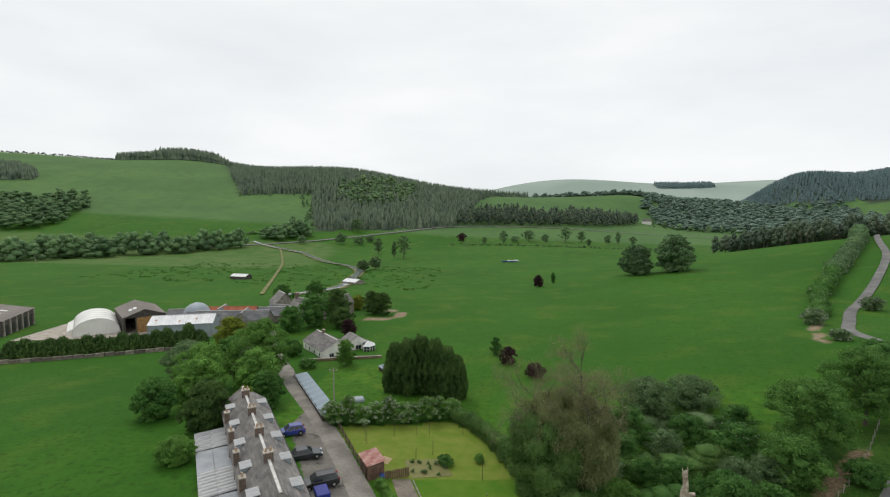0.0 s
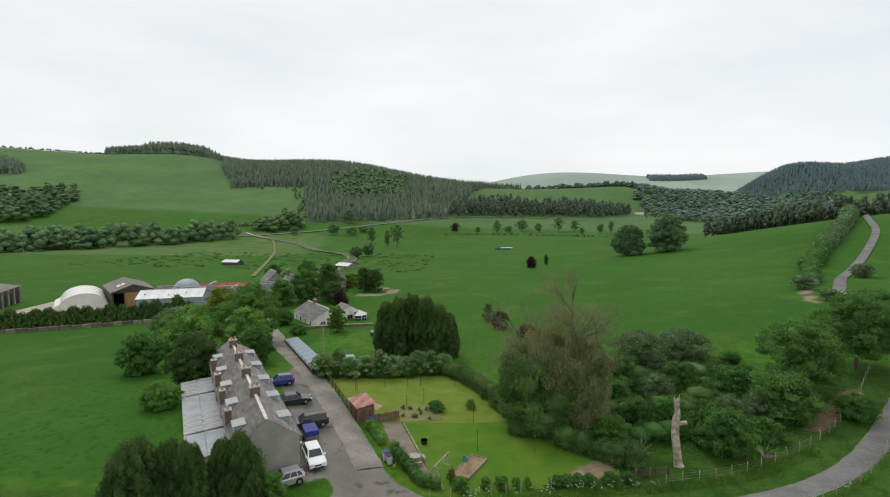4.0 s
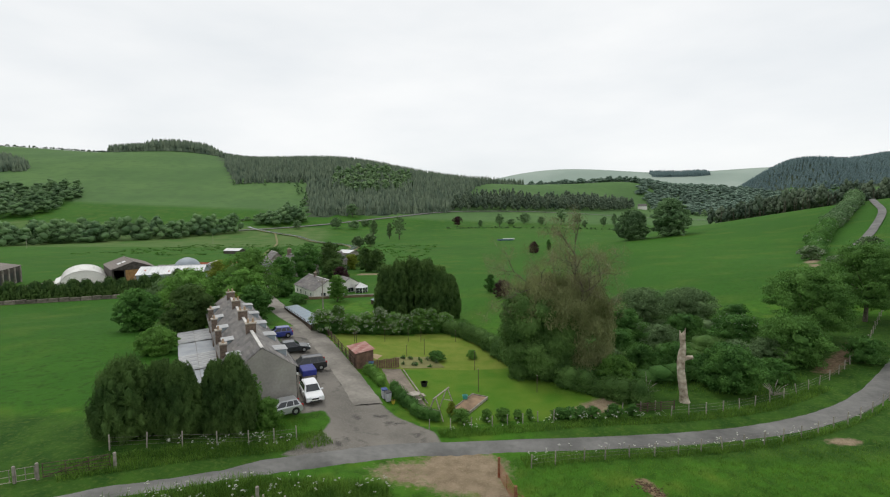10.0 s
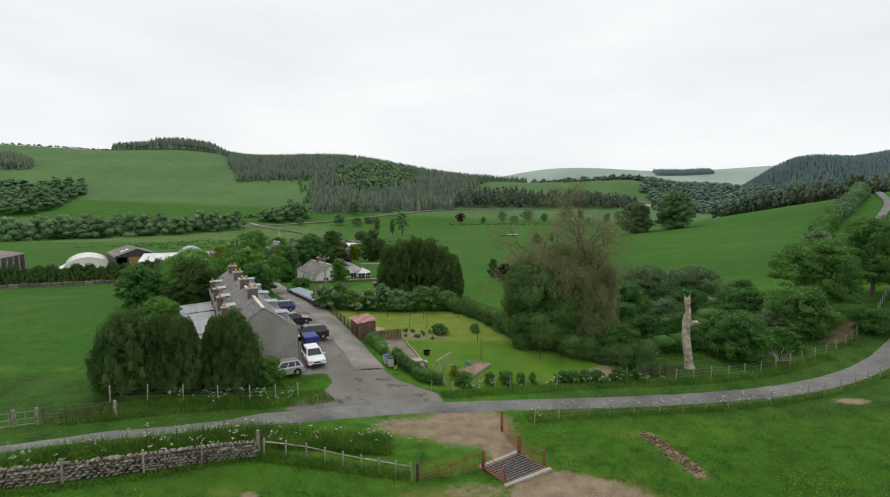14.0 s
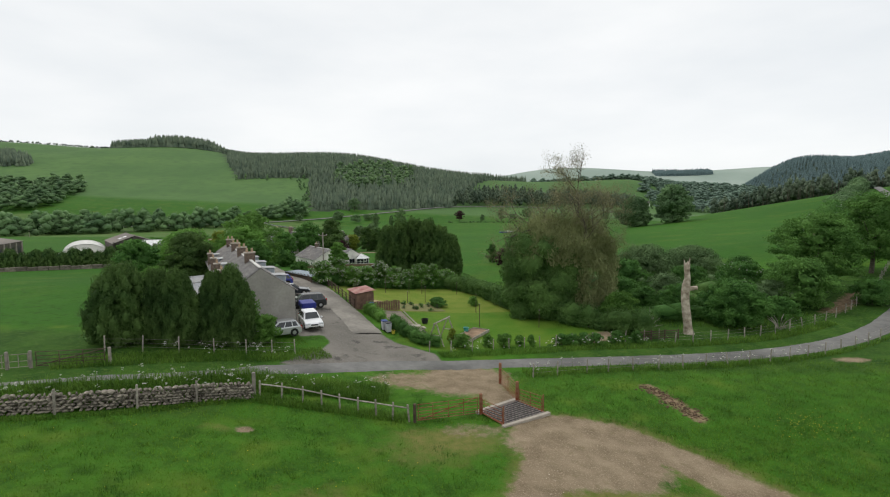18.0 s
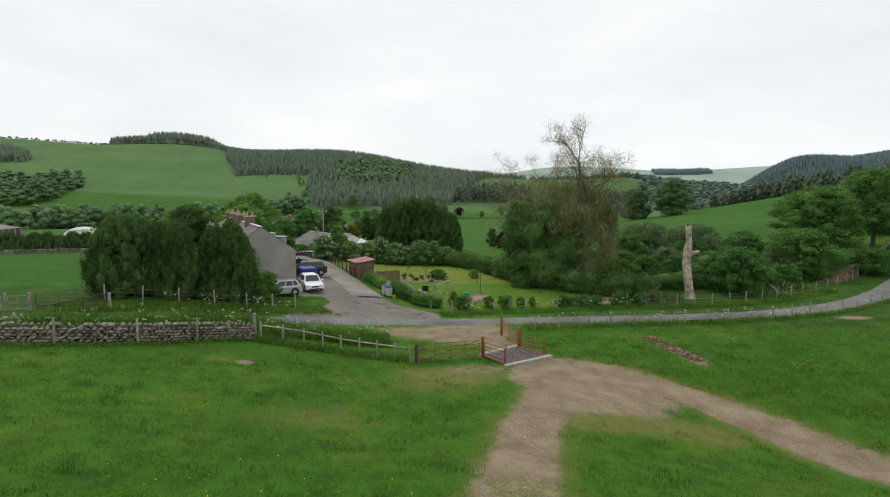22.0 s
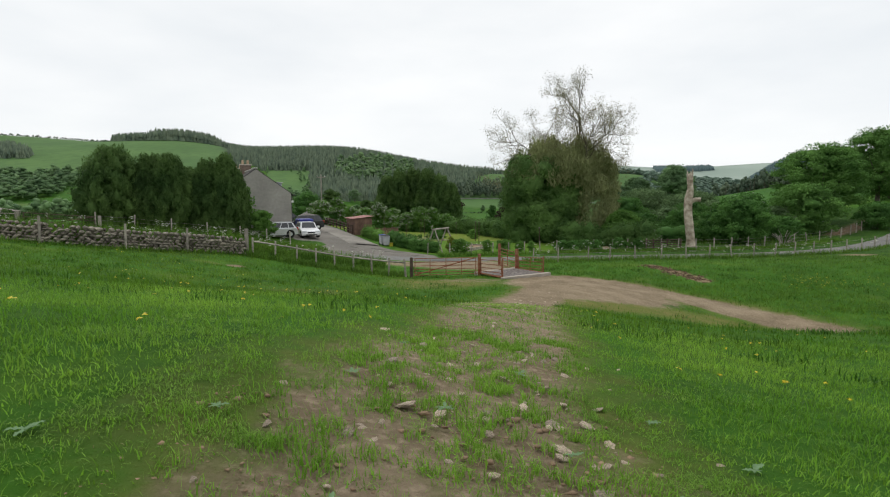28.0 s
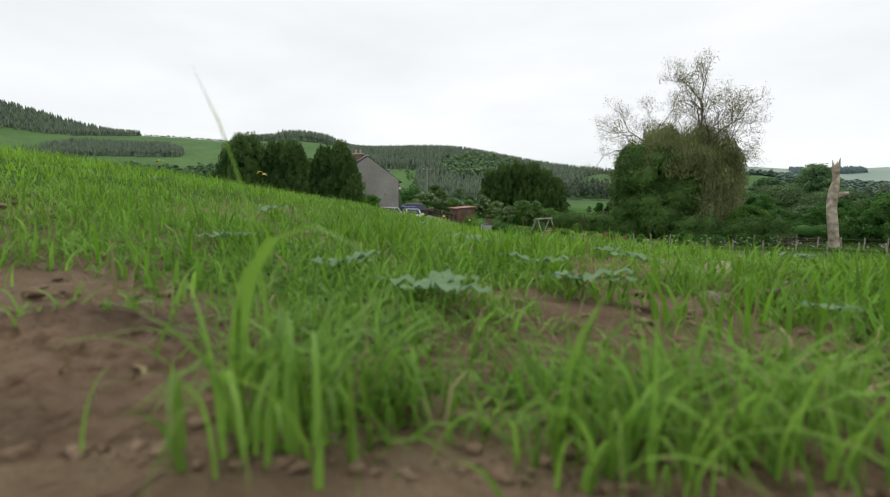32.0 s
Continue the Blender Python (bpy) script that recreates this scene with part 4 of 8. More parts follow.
for k, (x, w, h) in enumerate(((0.0, 1.0, 1.35), (2.5, 0.6, 1.15), (4.1, 0.75, 1.2), (5.6, 0.45, 1.0), (6.7, 0.4, 1.0), (9.6, 0.75, 1.0), (10.7, 0.75, 1.0), (11.8, 0.75, 1.05), (12.9, 0.75, 1.0), (15.0, 0.8, 1.15), (16.9, 0.6, 1.15))):
    y = 46.1 + 0.08 * x
    broad_tree(x, y, h * 1.05, w * 1.15, LEAF_LIGHT if k < 5 else LEAF_MID, "small clipped round bush along the garden front", "bush", "clipped_bush", 1700, 0.12, 110 + k, 0.02, "clipped bushes", lumps=9)
broad_tree(-3.2, 65.6, 1.3, 1.25, LEAF_MID, "low rounded dark bush on the lawn", "bush", "bush", 2500, 0.15, 131, 0.0)
broad_tree(1.6, 66.4, 1.3, 0.75, LEAF_LIGHT, "small bush in the lawn", "bush", "bush", 1200, 0.14, 132, 0.0)
broad_tree(-0.9, 47.6, 1.5, 0.5, LEAF_YELLOW, "small golden conifer by the swing", "bush", "bush", 900, 0.11, 133, 0.0)
# shrubs and trees of the hollow east of the garden
for k, (x, y, h, s, m, lab, n) in enumerate((
        (17.8, 55.2, 3.7, 2.2, LEAF_LIGHT, "leafy sycamore bush beside the garden hedge", 5000), (29.8, 54.5, 5.0, 3.6, LEAF_MID, "spreading green hawthorn beside the dead trunk", 8000),
        (30.5, 82.5, 6.2, 5.0, LEAF_GREY, "grey-green willow in the hollow", 7000), (39, 85, 5.0, 5.2, LEAF_GREY, "wide pale willow bush in the hollow", 7000),
        (37.5, 67, 5.0, 3.2, LEAF_MID, "hawthorn with a little blossom", 5000), (24.5, 74, 5.0, 3.4, LEAF_MID, "green bush at the field edge", 4500),
        (47.5, 67.5, 10.6, 5.8, LEAF_ASH, "large spreading leafy tree above the road bend", 14000), (41.5, 61.5, 6.0, 4.6, LEAF_ASH, "low spreading boughs of a leafy tree", 8000),
        (59.5, 73.5, 11.8, 6.0, LEAF_ASH, "tall leafy tree on the bank by the road", 14000),
        (13.5, 70, 4.2, 3.2, LEAF_MID, "rough shrubs at the foot of the old tree", 4500), (70, 84, 9, 5.5, LEAF_MID, "leafy tree on the road bank", 5000))):
    broad_tree(x, y, h, s, m, lab, leaves=n, size=0.3 if n > 6000 else 0.26, seed=140 + k, low=0.22 if h > 10 else 0.04, lumps=22, airy=0.3 if m in (LEAF_GREY, LEAF_ASH) else 0.0, layered=0.45 if m is LEAF_ASH else 0.62, blossom=0.05 if k == 4 else 0.0)
for k, (x, y, h, s) in enumerate(((18.5, 63, 3.0, 2.2), (22.5, 61.5, 3.2, 2.3), (26.5, 60.5, 3.6, 2.6), (33.5, 60.5, 3.8, 2.8), (36.0, 56.5, 2.6, 2.0), (22.0, 68, 3.4, 2.6), (28.0, 68.5, 3.6, 2.8), (33.0, 72.5, 4.0, 3.0), (41.0, 74.0, 4.5, 3.2), (38.0, 61.5, 3.5, 2.6), (49.0, 60.0, 3.2, 2.4), (17.0, 75, 3.2, 2.6))):
    broad_tree(x, y, h, s, LEAF_MID if k % 3 else LEAF_GREY, "leafy shrub in the overgrown hollow", "bush", "shrub", 3200, 0.24, 260 + k, 0.02, "hollow shrubs", lumps=14)
for k, (x, y, h, s, m, lab) in enumerate(((7.4, 121, 4.6, 1.6, LEAF_MID, "small dark conifer in the pasture"), (9.6, 113, 4.2, 2.2, LEAF_PURPLE, "copper-leaved bush in the pasture"),
                                          (14.5, 103, 3.0, 2.3, LEAF_PURPLE, "low purple bush in the pasture"), (40, 271, 6.5, 3.0, LEAF_PURPLE, "dark copper tree standing alone in the pasture"),
                                          (50, 282, 6.0, 1.2, LEAF_MID, "slim sapling in the pasture"), (-35, 142, 5.5, 2.6, LEAF_PURPLE, "copper tree behind the bungalow"))):
    broad_tree(x, y, h, s, m, lab, leaves=1500, size=0.36 if y < 200 else 0.6, seed=170 + k, low=0.05)
for k, (x, y, h, s) in enumerate(((95, 276, 16.5, 9.2), (113, 271, 20.5, 10.2))):
    broad_tree(x, y, h, s, FAR_BROAD, "large round broadleaf tree in the pasture", leaves=9000, size=0.9, seed=180 + k, low=0.03, lumps=26)
# brambles and nettles filling the hollow between the shrubs
for k, (pts, h, w) in enumerate((([(15, 58), (20, 57), (27, 58), (34, 58.5), (39, 61)], 1.2, 4.0), ([(17, 66), (25, 64.5), (33, 66), (41, 70)], 1.5, 4.5), ([(14, 78), (24, 79), (34, 78), (44, 77)], 1.6, 5.0), ([(19, 72), (28, 73), (38, 73)], 1.3, 4.5))):
    hedge(pts, h, w, (LEAF_MID, LEAF_IVY, LEAF_GREY, LEAF_MID)[k], "rough brambles and nettles in the overgrown hollow", 290 + k, 60, 0.24, "bramble_patch", group="brambles", wave=0.35)
# round the farm house
for k, (x, y, h, s, m) in enumerate(((-50, 158, 11, 5.5, LEAF_MID), (-44, 165, 12, 5.0, LEAF_DARK), (-55, 150, 8, 4.5, LEAF_MID), (-40, 155, 7, 4.0, LEAF_DARK), (-48, 178, 10, 4.5, LEAF_MID),
                                     (-35.5, 183, 9, 4.0, LEAF_DARK), (-31, 181, 8.5, 3.6, LEAF_DARK), (-43, 192, 6, 3.0, LEAF_YELLOW), (-78, 205, 9, 4.5, LEAF_MID), (-66, 212, 10, 5, LEAF_MID))):
    broad_tree(x, y, h, s, m, "dark leafy tree round the farm house", leaves=2600, size=0.55, seed=190 + k, low=0.05)
broad_tree(-28.5, 112, 6.2, 2.6, LEAF_LIGHT, "green garden tree in front of the bungalow", leaves=3500, size=0.32, seed=205, low=0.12)
broad_tree(-37, 110.5, 2.0, 2.2, LEAF_MID, "shrubs in front of the bungalow", "bush", "bush", 1800, 0.3, 207, 0.0)
# hedge of small conifers along the farm wall
for k in range(17):
    f = k / 16
    x, y = -112 + 38 * f, 113 + 17 * f
    cypress(x, y + 1.2, 4.6 + 0.7 * np.sin(k * 2.2) + (1.2 if k in (13, 15) else 0), 2.3, LEAF_DARK, "dark conifer in the shelter belt by the farm wall", 210 + k, 1100, 0.42, "shelter belt", name="shelter_conifer")
# hill hedge beside the upper road
for k, (a, b, h) in enumerate((((100, 141), (118, 168), 3.6), ((118, 168), (150, 205), 4.2), ((150, 205), (205, 266), 5.0), ((205, 266), (255, 330), 6))):
    hedge([a, b], h, 4.0 + k, LEAF_MID if k < 2 else FAR_BROAD, "tall overgrown hawthorn hedge along the hill road", 230 + k, 40 - 6 * k, 0.45 + 0.12 * k, "hill_hedge", 0.03, "hill hedge")
for k, (x, y, h, s) in enumerate(((91, 131, 3.6, 3.0), (118, 146, 4.0, 3.0), (84, 112, 2.6, 2.2), (96, 138, 3.2, 2.6))):
    broad_tree(x, y, h, s, LEAF_GREY, "flowering hawthorn bush by the hill road", "bush", "hawthorn", 1800, 0.4, 240 + k, 0.1, blossom=0.25)


def old_ivy_tree(x, y):
    """A big old tree, its lower half choked with ivy, its top thin and coming into bud."""
    z = gz(x, y)
    t = thing("ivy_tree", pose(x, y, z), "big old tree, ivy-clad below, thin budding branches above", "tree")
    r = np.random.default_rng(5)
    wood, twigs, tips = [], [], []

    def grow(p, way, length, rad, depth):
        pts, q, d = [], np.array(p, float), np.array(way, float)
        for s in range(4):
            pts.append((*q, 0.72 * rad * (1 - 0.2 * s)))
            d = d + r.normal(scale=0.17, size=3) + (0, 0, 0.06)
            d /= np.linalg.norm(d)
            q = q + d * length / 3
        (wood if rad > 0.03 else twigs).append(pts)
        if depth == 0:
            tips.append(pts[-1][:3])
            tips.append(pts[-2][:3])
            return
        for i in range(3 if depth > 1 else 4):
            side = r.normal(size=3)
            side -= d * (side @ d)
            side /= np.linalg.norm(side)
            w = d * 0.72 + side * (0.62 + 0.25 * r.random())
            k = 3 if i == 0 else 1 + r.integers(0, 3)
            grow(pts[k][:3], w / np.linalg.norm(w), length * (0.60 + 0.16 * r.random()), rad * 0.56, depth - 1)

    wood.append([(0, 0, -0.3, 0.75), (0.1, 0, 3, 0.6), (0.4, 0.1, 7, 0.5), (1.0, 0.0, 10, 0.38)])
    for start, way, length, rad in (((1.0, 0, 10), (0.12, 0.0, 1), 4.6, 0.26), ((0.5, 0, 7.6), (-0.62, 0.1, 0.8), 5.2, 0.22), ((0.6, 0, 8.2), (0.62, 0.1, 0.75), 4.8, 0.22), ((0.4, 0, 7.0), (0.2, -0.6, 0.8), 4.4, 0.18),
                                    ((0.4, 0, 6.8), (0.1, 0.65, 0.8), 4.4, 0.18), ((0.3, 0, 6.0), (-0.85, -0.1, 0.5), 4.6, 0.17), ((0.3, 0, 5.6), (0.9, 0.0, 0.45), 4.6, 0.17)):
        grow(start, way, length, rad, 4)
    def drawn_in(paths):
        return [[(1.2 + (x - 1.2) * (0.72 if x > 1.2 else 0.98), y, z, rad) for x, y, z, rad in p] for p in paths]

    wood, twigs = drawn_in(wood), drawn_in(twigs)
    tips = [(1.2 + (x - 1.2) * (0.72 if x > 1.2 else 0.98), y, z) for x, y, z in tips]
    child("trunk", plain_mesh("trunk", *tubes(wood, 7), BARK, True), t)
    child("twig_mass", plain_mesh("twig_mass", *tubes([[p[0], p[3]] for p in twigs], 3), TWIG), t, "thin pale twigs")
    buds = [(*p, 0.72, 0.72, 0.65) for p in tips]
    child("budding_leaves", plain_mesh("budding_leaves", *leaf_cloud(buds, 42000, 0.10, 6, inner=0.15), LEAF_BROWN), t, "sparse bronze-green young leaves")
    ivy = []
    for i in range(60):
        a, h = r.random() * 6.283, 0.5 + 8.4 * ((i * 0.618) % 1)
        wide = 4.3 * np.sin(np.pi * min(1, 0.24 + 0.70 * h / 12.5)) ** 0.7
        ivy.append((wide * 0.80 * np.cos(a) - 3.2, wide * 0.8 * np.sin(a), h, 1.55, 1.55, 1.4))
    ivy += [(-2.4, 0, 4.5, 3.6, 3.4, 4.2), (-2.2, -0.5, 5.0, 2.6, 2.6, 3.2), (-2.4, -1.0, 6.0, 2.8, 2.4, 2.6), (-2.2, -1.4, 3.0, 3.0, 2.2, 2.4), (-0.6, -1.2, 5.5, 2.0, 2.0, 3.0)]
    child("ivy", plain_mesh("ivy", *merged(leaf_cloud(ivy, 95000, 0.24, 8, 0.3, inner=0.7, up=0.4), hearts(ivy, 0.78, 8)), LEAF_IVY), t, "dense dark ivy")
    scrub = []
    for i in range(40):
        # brown-green growth down the sunny flank
        a, h = r.random() * 6.283, 2.4 + 7.6 * ((i * 0.618) % 1)
        wide = 2.6 * np.sin(np.pi * (0.22 + 0.62 * h / 10.5)) ** 0.6
        scrub.append((2.5 + wide * np.cos(a), -0.2 + 1.1 * wide * np.sin(a), h, 1.0, 1.0, 1.35))
    for i in range(120):
        # the dome of half-open leaves over the ivy
        a, q = r.random() * 6.283, (i * 0.618) % 1
        h = 6.8 + 4.5 * q
        reach = np.sqrt(1 - q * q * 0.86) * (0.35 + 0.65 * np.sqrt(r.random()))
        scrub.append((-1.2 + 5.9 * reach * np.cos(a), 4.2 * reach * np.sin(a), h, 0.9, 0.9, 1.3))
    child("young_leaves", plain_mesh("young_leaves", *leaf_cloud(scrub, 86000, 0.20, 9, -1.0, inner=0.15, slim=0.32, up=0.1, loose=0.8), LEAF_OLIVE), t, "olive-brown half-open leaves")


old_ivy_tree(13.0, 60.5)


def dead_trunk():
    z = gz(23.1, 50.9)
    t = thing("dead_tree_trunk", pose(23.1, 50.9, z), "bleached bare standing trunk with one sawn branch", "dead tree")
    path = [(0.35, 0, -0.2, 0.62), (0.28, 0, 0.15, 0.50), (0.2, 0, 0.8, 0.42), (0.05, 0, 2.0, 0.40), (-0.15, 0, 3.3, 0.40), (-0.18, 0, 4.3, 0.40), (-0.10, 0, 5.1, 0.36), (-0.02, 0, 5.8, 0.30), (-0.10, 0, 6.5, 0.28),
            (-0.14, 0, 7.0, 0.27), (-0.10, 0, 7.25, 0.16), (-0.06, 0, 7.45, 0.04)]
    v, f = tubes([path], 12)
    r = np.random.default_rng(3)
    v += r.normal(scale=0.025, size=v.shape)
    child("trunk", plain_mesh("trunk", v, f, DEADWOOD, True), t)
    child("sawn_branch", plain_mesh("sawn_branch", *tubes([[(0, 0, 4.62, 0.30), (0.35, 0, 4.72, 0.24), (0.75, 0, 4.76, 0.22), (0.98, 0, 4.78, 0.21), (0.985, 0, 4.78, 0.005)]], 10), DEADWOOD, True), t, "pale sawn-off branch")
    child("splinter", plain_mesh("splinter", *tubes([[(0.06, 0.05, 6.5, 0.14), (0.10, 0.05, 7.2, 0.12), (0.16, 0.05, 7.9, 0.02)], [(-0.26, 0, 6.6, 0.14), (-0.34, 0, 7.2, 0.10), (-0.42, 0.05, 7.7, 0.02)], [(-0.1, -0.1, 6.9, 0.12), (-0.12, -0.12, 7.6, 0.02)]], 6), DEADWOOD), t)
    for k, (a, s) in enumerate(((0.3, 0.7), (2.2, 0.6), (3.6, 0.65), (5.2, 0.6))):
        child("root", plain_mesh("root", *tubes([[(0.3, 0, 0.35, 0.2), (0.3 + 0.5 * s * np.cos(a), 0.5 * s * np.sin(a), 0.08, 0.15), (0.3 + 1.1 * s * np.cos(a), 1.1 * s * np.sin(a), -0.15, 0.06)]], 7), DEADWOOD, True), t)
    for k, (x, y) in enumerate(((20.4, 53.4), (33.6, 52.6))):
        r = np.random.default_rng(40 + k)
        tt = thing("dead_branches", pose(x, y, gz(x, y)), "fallen grey dead branches among the scrub", "branches")
        paths = []
        for i in range(11):
            a, h = r.random() * 6.3, 0.3 + 2.2 * r.random() * (1 - 0.4 * k)
            paths.append([(0.2 * np.cos(a), 0.2 * np.sin(a), 0, 0.06), (0.6 * np.cos(a), 0.6 * np.sin(a), h * 0.6, 0.04), (1.3 * np.cos(a), 1.2 * np.sin(a), h, 0.015)])
        for p in paths:
            child("branch", plain_mesh("branch", *tubes([p], 5), TIMBER), tt)


dead_trunk()


def scatter(poly, step, seed, jitter=0.45):
    r = np.random.default_rng(seed)
    p = np.array(poly)
    xs, ys = np.meshgrid(np.arange(p[:, 0].min(), p[:, 0].max(), step), np.arange(p[:, 1].min(), p[:, 1].max(), step))
    x = xs.ravel() + r.normal(scale=jitter * step, size=xs.size)
    y = ys.ravel() + r.normal(scale=jitter * step, size=xs.size)
    ok = inside([tuple(q) for q in poly], x, y)
    return x[ok], y[ok], r


def conifer_wood(name, poly, step, height, mat, label, seed, slim=0.19):
    x, y, r = scatter(poly, step, seed)
    h = (height(x, y) if callable(height) else height) * (0.72 + 0.42 * r.random(len(x)))
    return tagged(new(name, plain_mesh(name, *spruce_stock(np.stack([x, y, h], 1), seed, 5, slim), mat)), label, "wood", kind="stuff")


def broad_wood(name, poly, step, height, mat, label, seed, per=45, size=2.2, low=0.30, fat=0.68):
    x, y, r = scatter(poly, step, seed)
    h = height * (0.62 + 0.6 * r.random(len(x)))
    return tagged(new(name, plain_mesh(name, *crowd(np.stack([x, y, h, step * (fat + 0.3 * r.random(len(x)))], 1), per, size, seed, low), mat)), label, "wood", kind="stuff")


def tree_row(name, points, step, height, wide, mat, label, seed, per=24, size=1.2):
    """A straggling line of small trees or bushes far off."""
    r = np.random.default_rng(seed)
    p = smooth_line(points, step)
    p = p + r.normal(scale=0.3 * step, size=p.shape)
    h = height * (0.45 + 0.9 * r.random(len(p)))
    return tagged(new(name, plain_mesh(name, *crowd(np.stack([p[:, 0], p[:, 1], h, wide * (0.6 + 0.7 * r.random(len(p)))], 1), per, size, seed, 0.2), mat)), label, "trees", kind="stuff")


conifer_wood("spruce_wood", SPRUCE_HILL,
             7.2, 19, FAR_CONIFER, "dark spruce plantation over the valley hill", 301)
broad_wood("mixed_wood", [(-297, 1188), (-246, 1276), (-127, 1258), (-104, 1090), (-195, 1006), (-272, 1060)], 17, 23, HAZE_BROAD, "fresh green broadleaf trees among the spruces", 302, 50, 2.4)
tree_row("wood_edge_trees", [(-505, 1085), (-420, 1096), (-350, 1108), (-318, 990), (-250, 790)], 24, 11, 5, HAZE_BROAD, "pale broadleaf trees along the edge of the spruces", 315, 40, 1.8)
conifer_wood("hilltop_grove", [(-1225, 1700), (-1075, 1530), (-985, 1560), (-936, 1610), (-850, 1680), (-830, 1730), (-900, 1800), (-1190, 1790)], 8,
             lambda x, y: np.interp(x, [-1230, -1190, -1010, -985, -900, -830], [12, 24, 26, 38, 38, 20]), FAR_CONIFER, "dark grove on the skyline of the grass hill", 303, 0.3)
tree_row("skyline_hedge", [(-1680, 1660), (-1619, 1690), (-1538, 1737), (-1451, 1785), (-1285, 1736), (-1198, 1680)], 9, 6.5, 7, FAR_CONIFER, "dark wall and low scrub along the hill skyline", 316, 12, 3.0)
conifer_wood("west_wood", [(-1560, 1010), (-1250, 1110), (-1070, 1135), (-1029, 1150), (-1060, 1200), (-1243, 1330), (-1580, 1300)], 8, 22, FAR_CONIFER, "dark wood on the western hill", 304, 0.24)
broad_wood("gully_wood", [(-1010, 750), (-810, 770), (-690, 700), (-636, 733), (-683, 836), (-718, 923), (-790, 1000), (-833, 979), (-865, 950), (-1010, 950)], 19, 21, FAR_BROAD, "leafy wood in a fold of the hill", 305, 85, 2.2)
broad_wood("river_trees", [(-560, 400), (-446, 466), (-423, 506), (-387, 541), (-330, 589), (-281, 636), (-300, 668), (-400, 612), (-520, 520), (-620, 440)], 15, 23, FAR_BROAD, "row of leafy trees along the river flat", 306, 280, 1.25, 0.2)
broad_wood("roadside_trees", [(-284, 690), (-243, 722), (-235, 760), (-270, 790), (-310, 740)], 13, 21, FAR_BROAD, "trees by the valley road", 307, 130, 1.5)
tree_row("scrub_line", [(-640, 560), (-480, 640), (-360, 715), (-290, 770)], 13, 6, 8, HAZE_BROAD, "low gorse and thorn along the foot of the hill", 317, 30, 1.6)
tree_row("bank_hedge", [(-20, 708), (58, 716), (153, 701), (214, 680), (280, 690)], 6, 2.4, 3.6, FAR_BROAD, "low dark growth along the stream bank", 318, 16, 1.0)
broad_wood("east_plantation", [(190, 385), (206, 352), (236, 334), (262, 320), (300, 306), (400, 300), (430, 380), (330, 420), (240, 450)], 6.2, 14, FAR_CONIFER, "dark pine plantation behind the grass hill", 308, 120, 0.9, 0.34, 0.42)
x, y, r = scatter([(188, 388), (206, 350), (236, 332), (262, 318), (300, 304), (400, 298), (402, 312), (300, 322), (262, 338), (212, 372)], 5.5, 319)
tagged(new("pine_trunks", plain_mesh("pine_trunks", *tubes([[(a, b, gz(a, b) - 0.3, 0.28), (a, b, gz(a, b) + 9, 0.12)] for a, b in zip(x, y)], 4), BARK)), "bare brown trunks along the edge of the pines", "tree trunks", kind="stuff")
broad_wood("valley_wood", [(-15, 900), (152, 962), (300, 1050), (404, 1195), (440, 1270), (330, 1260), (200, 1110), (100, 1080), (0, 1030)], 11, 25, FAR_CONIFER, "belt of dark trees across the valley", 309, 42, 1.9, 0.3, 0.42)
broad_wood("valley_trees", [(480, 1180), (700, 1130), (1150, 1280), (1480, 1560), (1500, 2100), (1250, 2300), (1000, 2300), (640, 1850), (560, 1560), (500, 1400)], 24, 20, HAZE_WOOD, "woods down the valley, tinted blue-green for haze", 310, 26, 3.2, 0.2)
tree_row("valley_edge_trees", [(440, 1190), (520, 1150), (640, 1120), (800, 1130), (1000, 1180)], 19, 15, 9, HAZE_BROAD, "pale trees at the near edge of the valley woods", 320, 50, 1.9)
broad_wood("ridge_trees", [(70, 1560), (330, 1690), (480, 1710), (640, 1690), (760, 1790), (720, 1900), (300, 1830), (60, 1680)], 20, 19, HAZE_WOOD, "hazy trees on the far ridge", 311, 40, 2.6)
conifer_wood("skyline_wood", [(-2500, 1100), (-2200, 980), (-1880, 1330), (-1620, 1560), (-1690, 1700), (-1900, 1700), (-2400, 1350)], 12, 24, FAR_CONIFER, "dark wood along the western skyline", 314, 0.25)
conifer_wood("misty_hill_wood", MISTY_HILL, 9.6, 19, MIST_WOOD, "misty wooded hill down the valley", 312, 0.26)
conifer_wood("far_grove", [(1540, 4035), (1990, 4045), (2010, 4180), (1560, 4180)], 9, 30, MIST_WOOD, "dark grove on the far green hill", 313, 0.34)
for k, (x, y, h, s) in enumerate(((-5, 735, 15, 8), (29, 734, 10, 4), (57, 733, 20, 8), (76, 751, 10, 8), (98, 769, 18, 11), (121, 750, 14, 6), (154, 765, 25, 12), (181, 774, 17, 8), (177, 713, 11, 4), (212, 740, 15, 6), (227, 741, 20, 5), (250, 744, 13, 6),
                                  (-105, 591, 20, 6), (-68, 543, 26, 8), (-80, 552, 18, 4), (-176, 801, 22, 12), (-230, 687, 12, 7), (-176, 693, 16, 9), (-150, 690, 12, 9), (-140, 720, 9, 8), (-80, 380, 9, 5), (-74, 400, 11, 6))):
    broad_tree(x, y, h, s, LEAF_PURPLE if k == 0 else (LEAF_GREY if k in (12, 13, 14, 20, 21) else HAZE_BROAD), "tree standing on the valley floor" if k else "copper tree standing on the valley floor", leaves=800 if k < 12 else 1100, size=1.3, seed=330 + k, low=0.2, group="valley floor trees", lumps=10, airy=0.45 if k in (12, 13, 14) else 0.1)


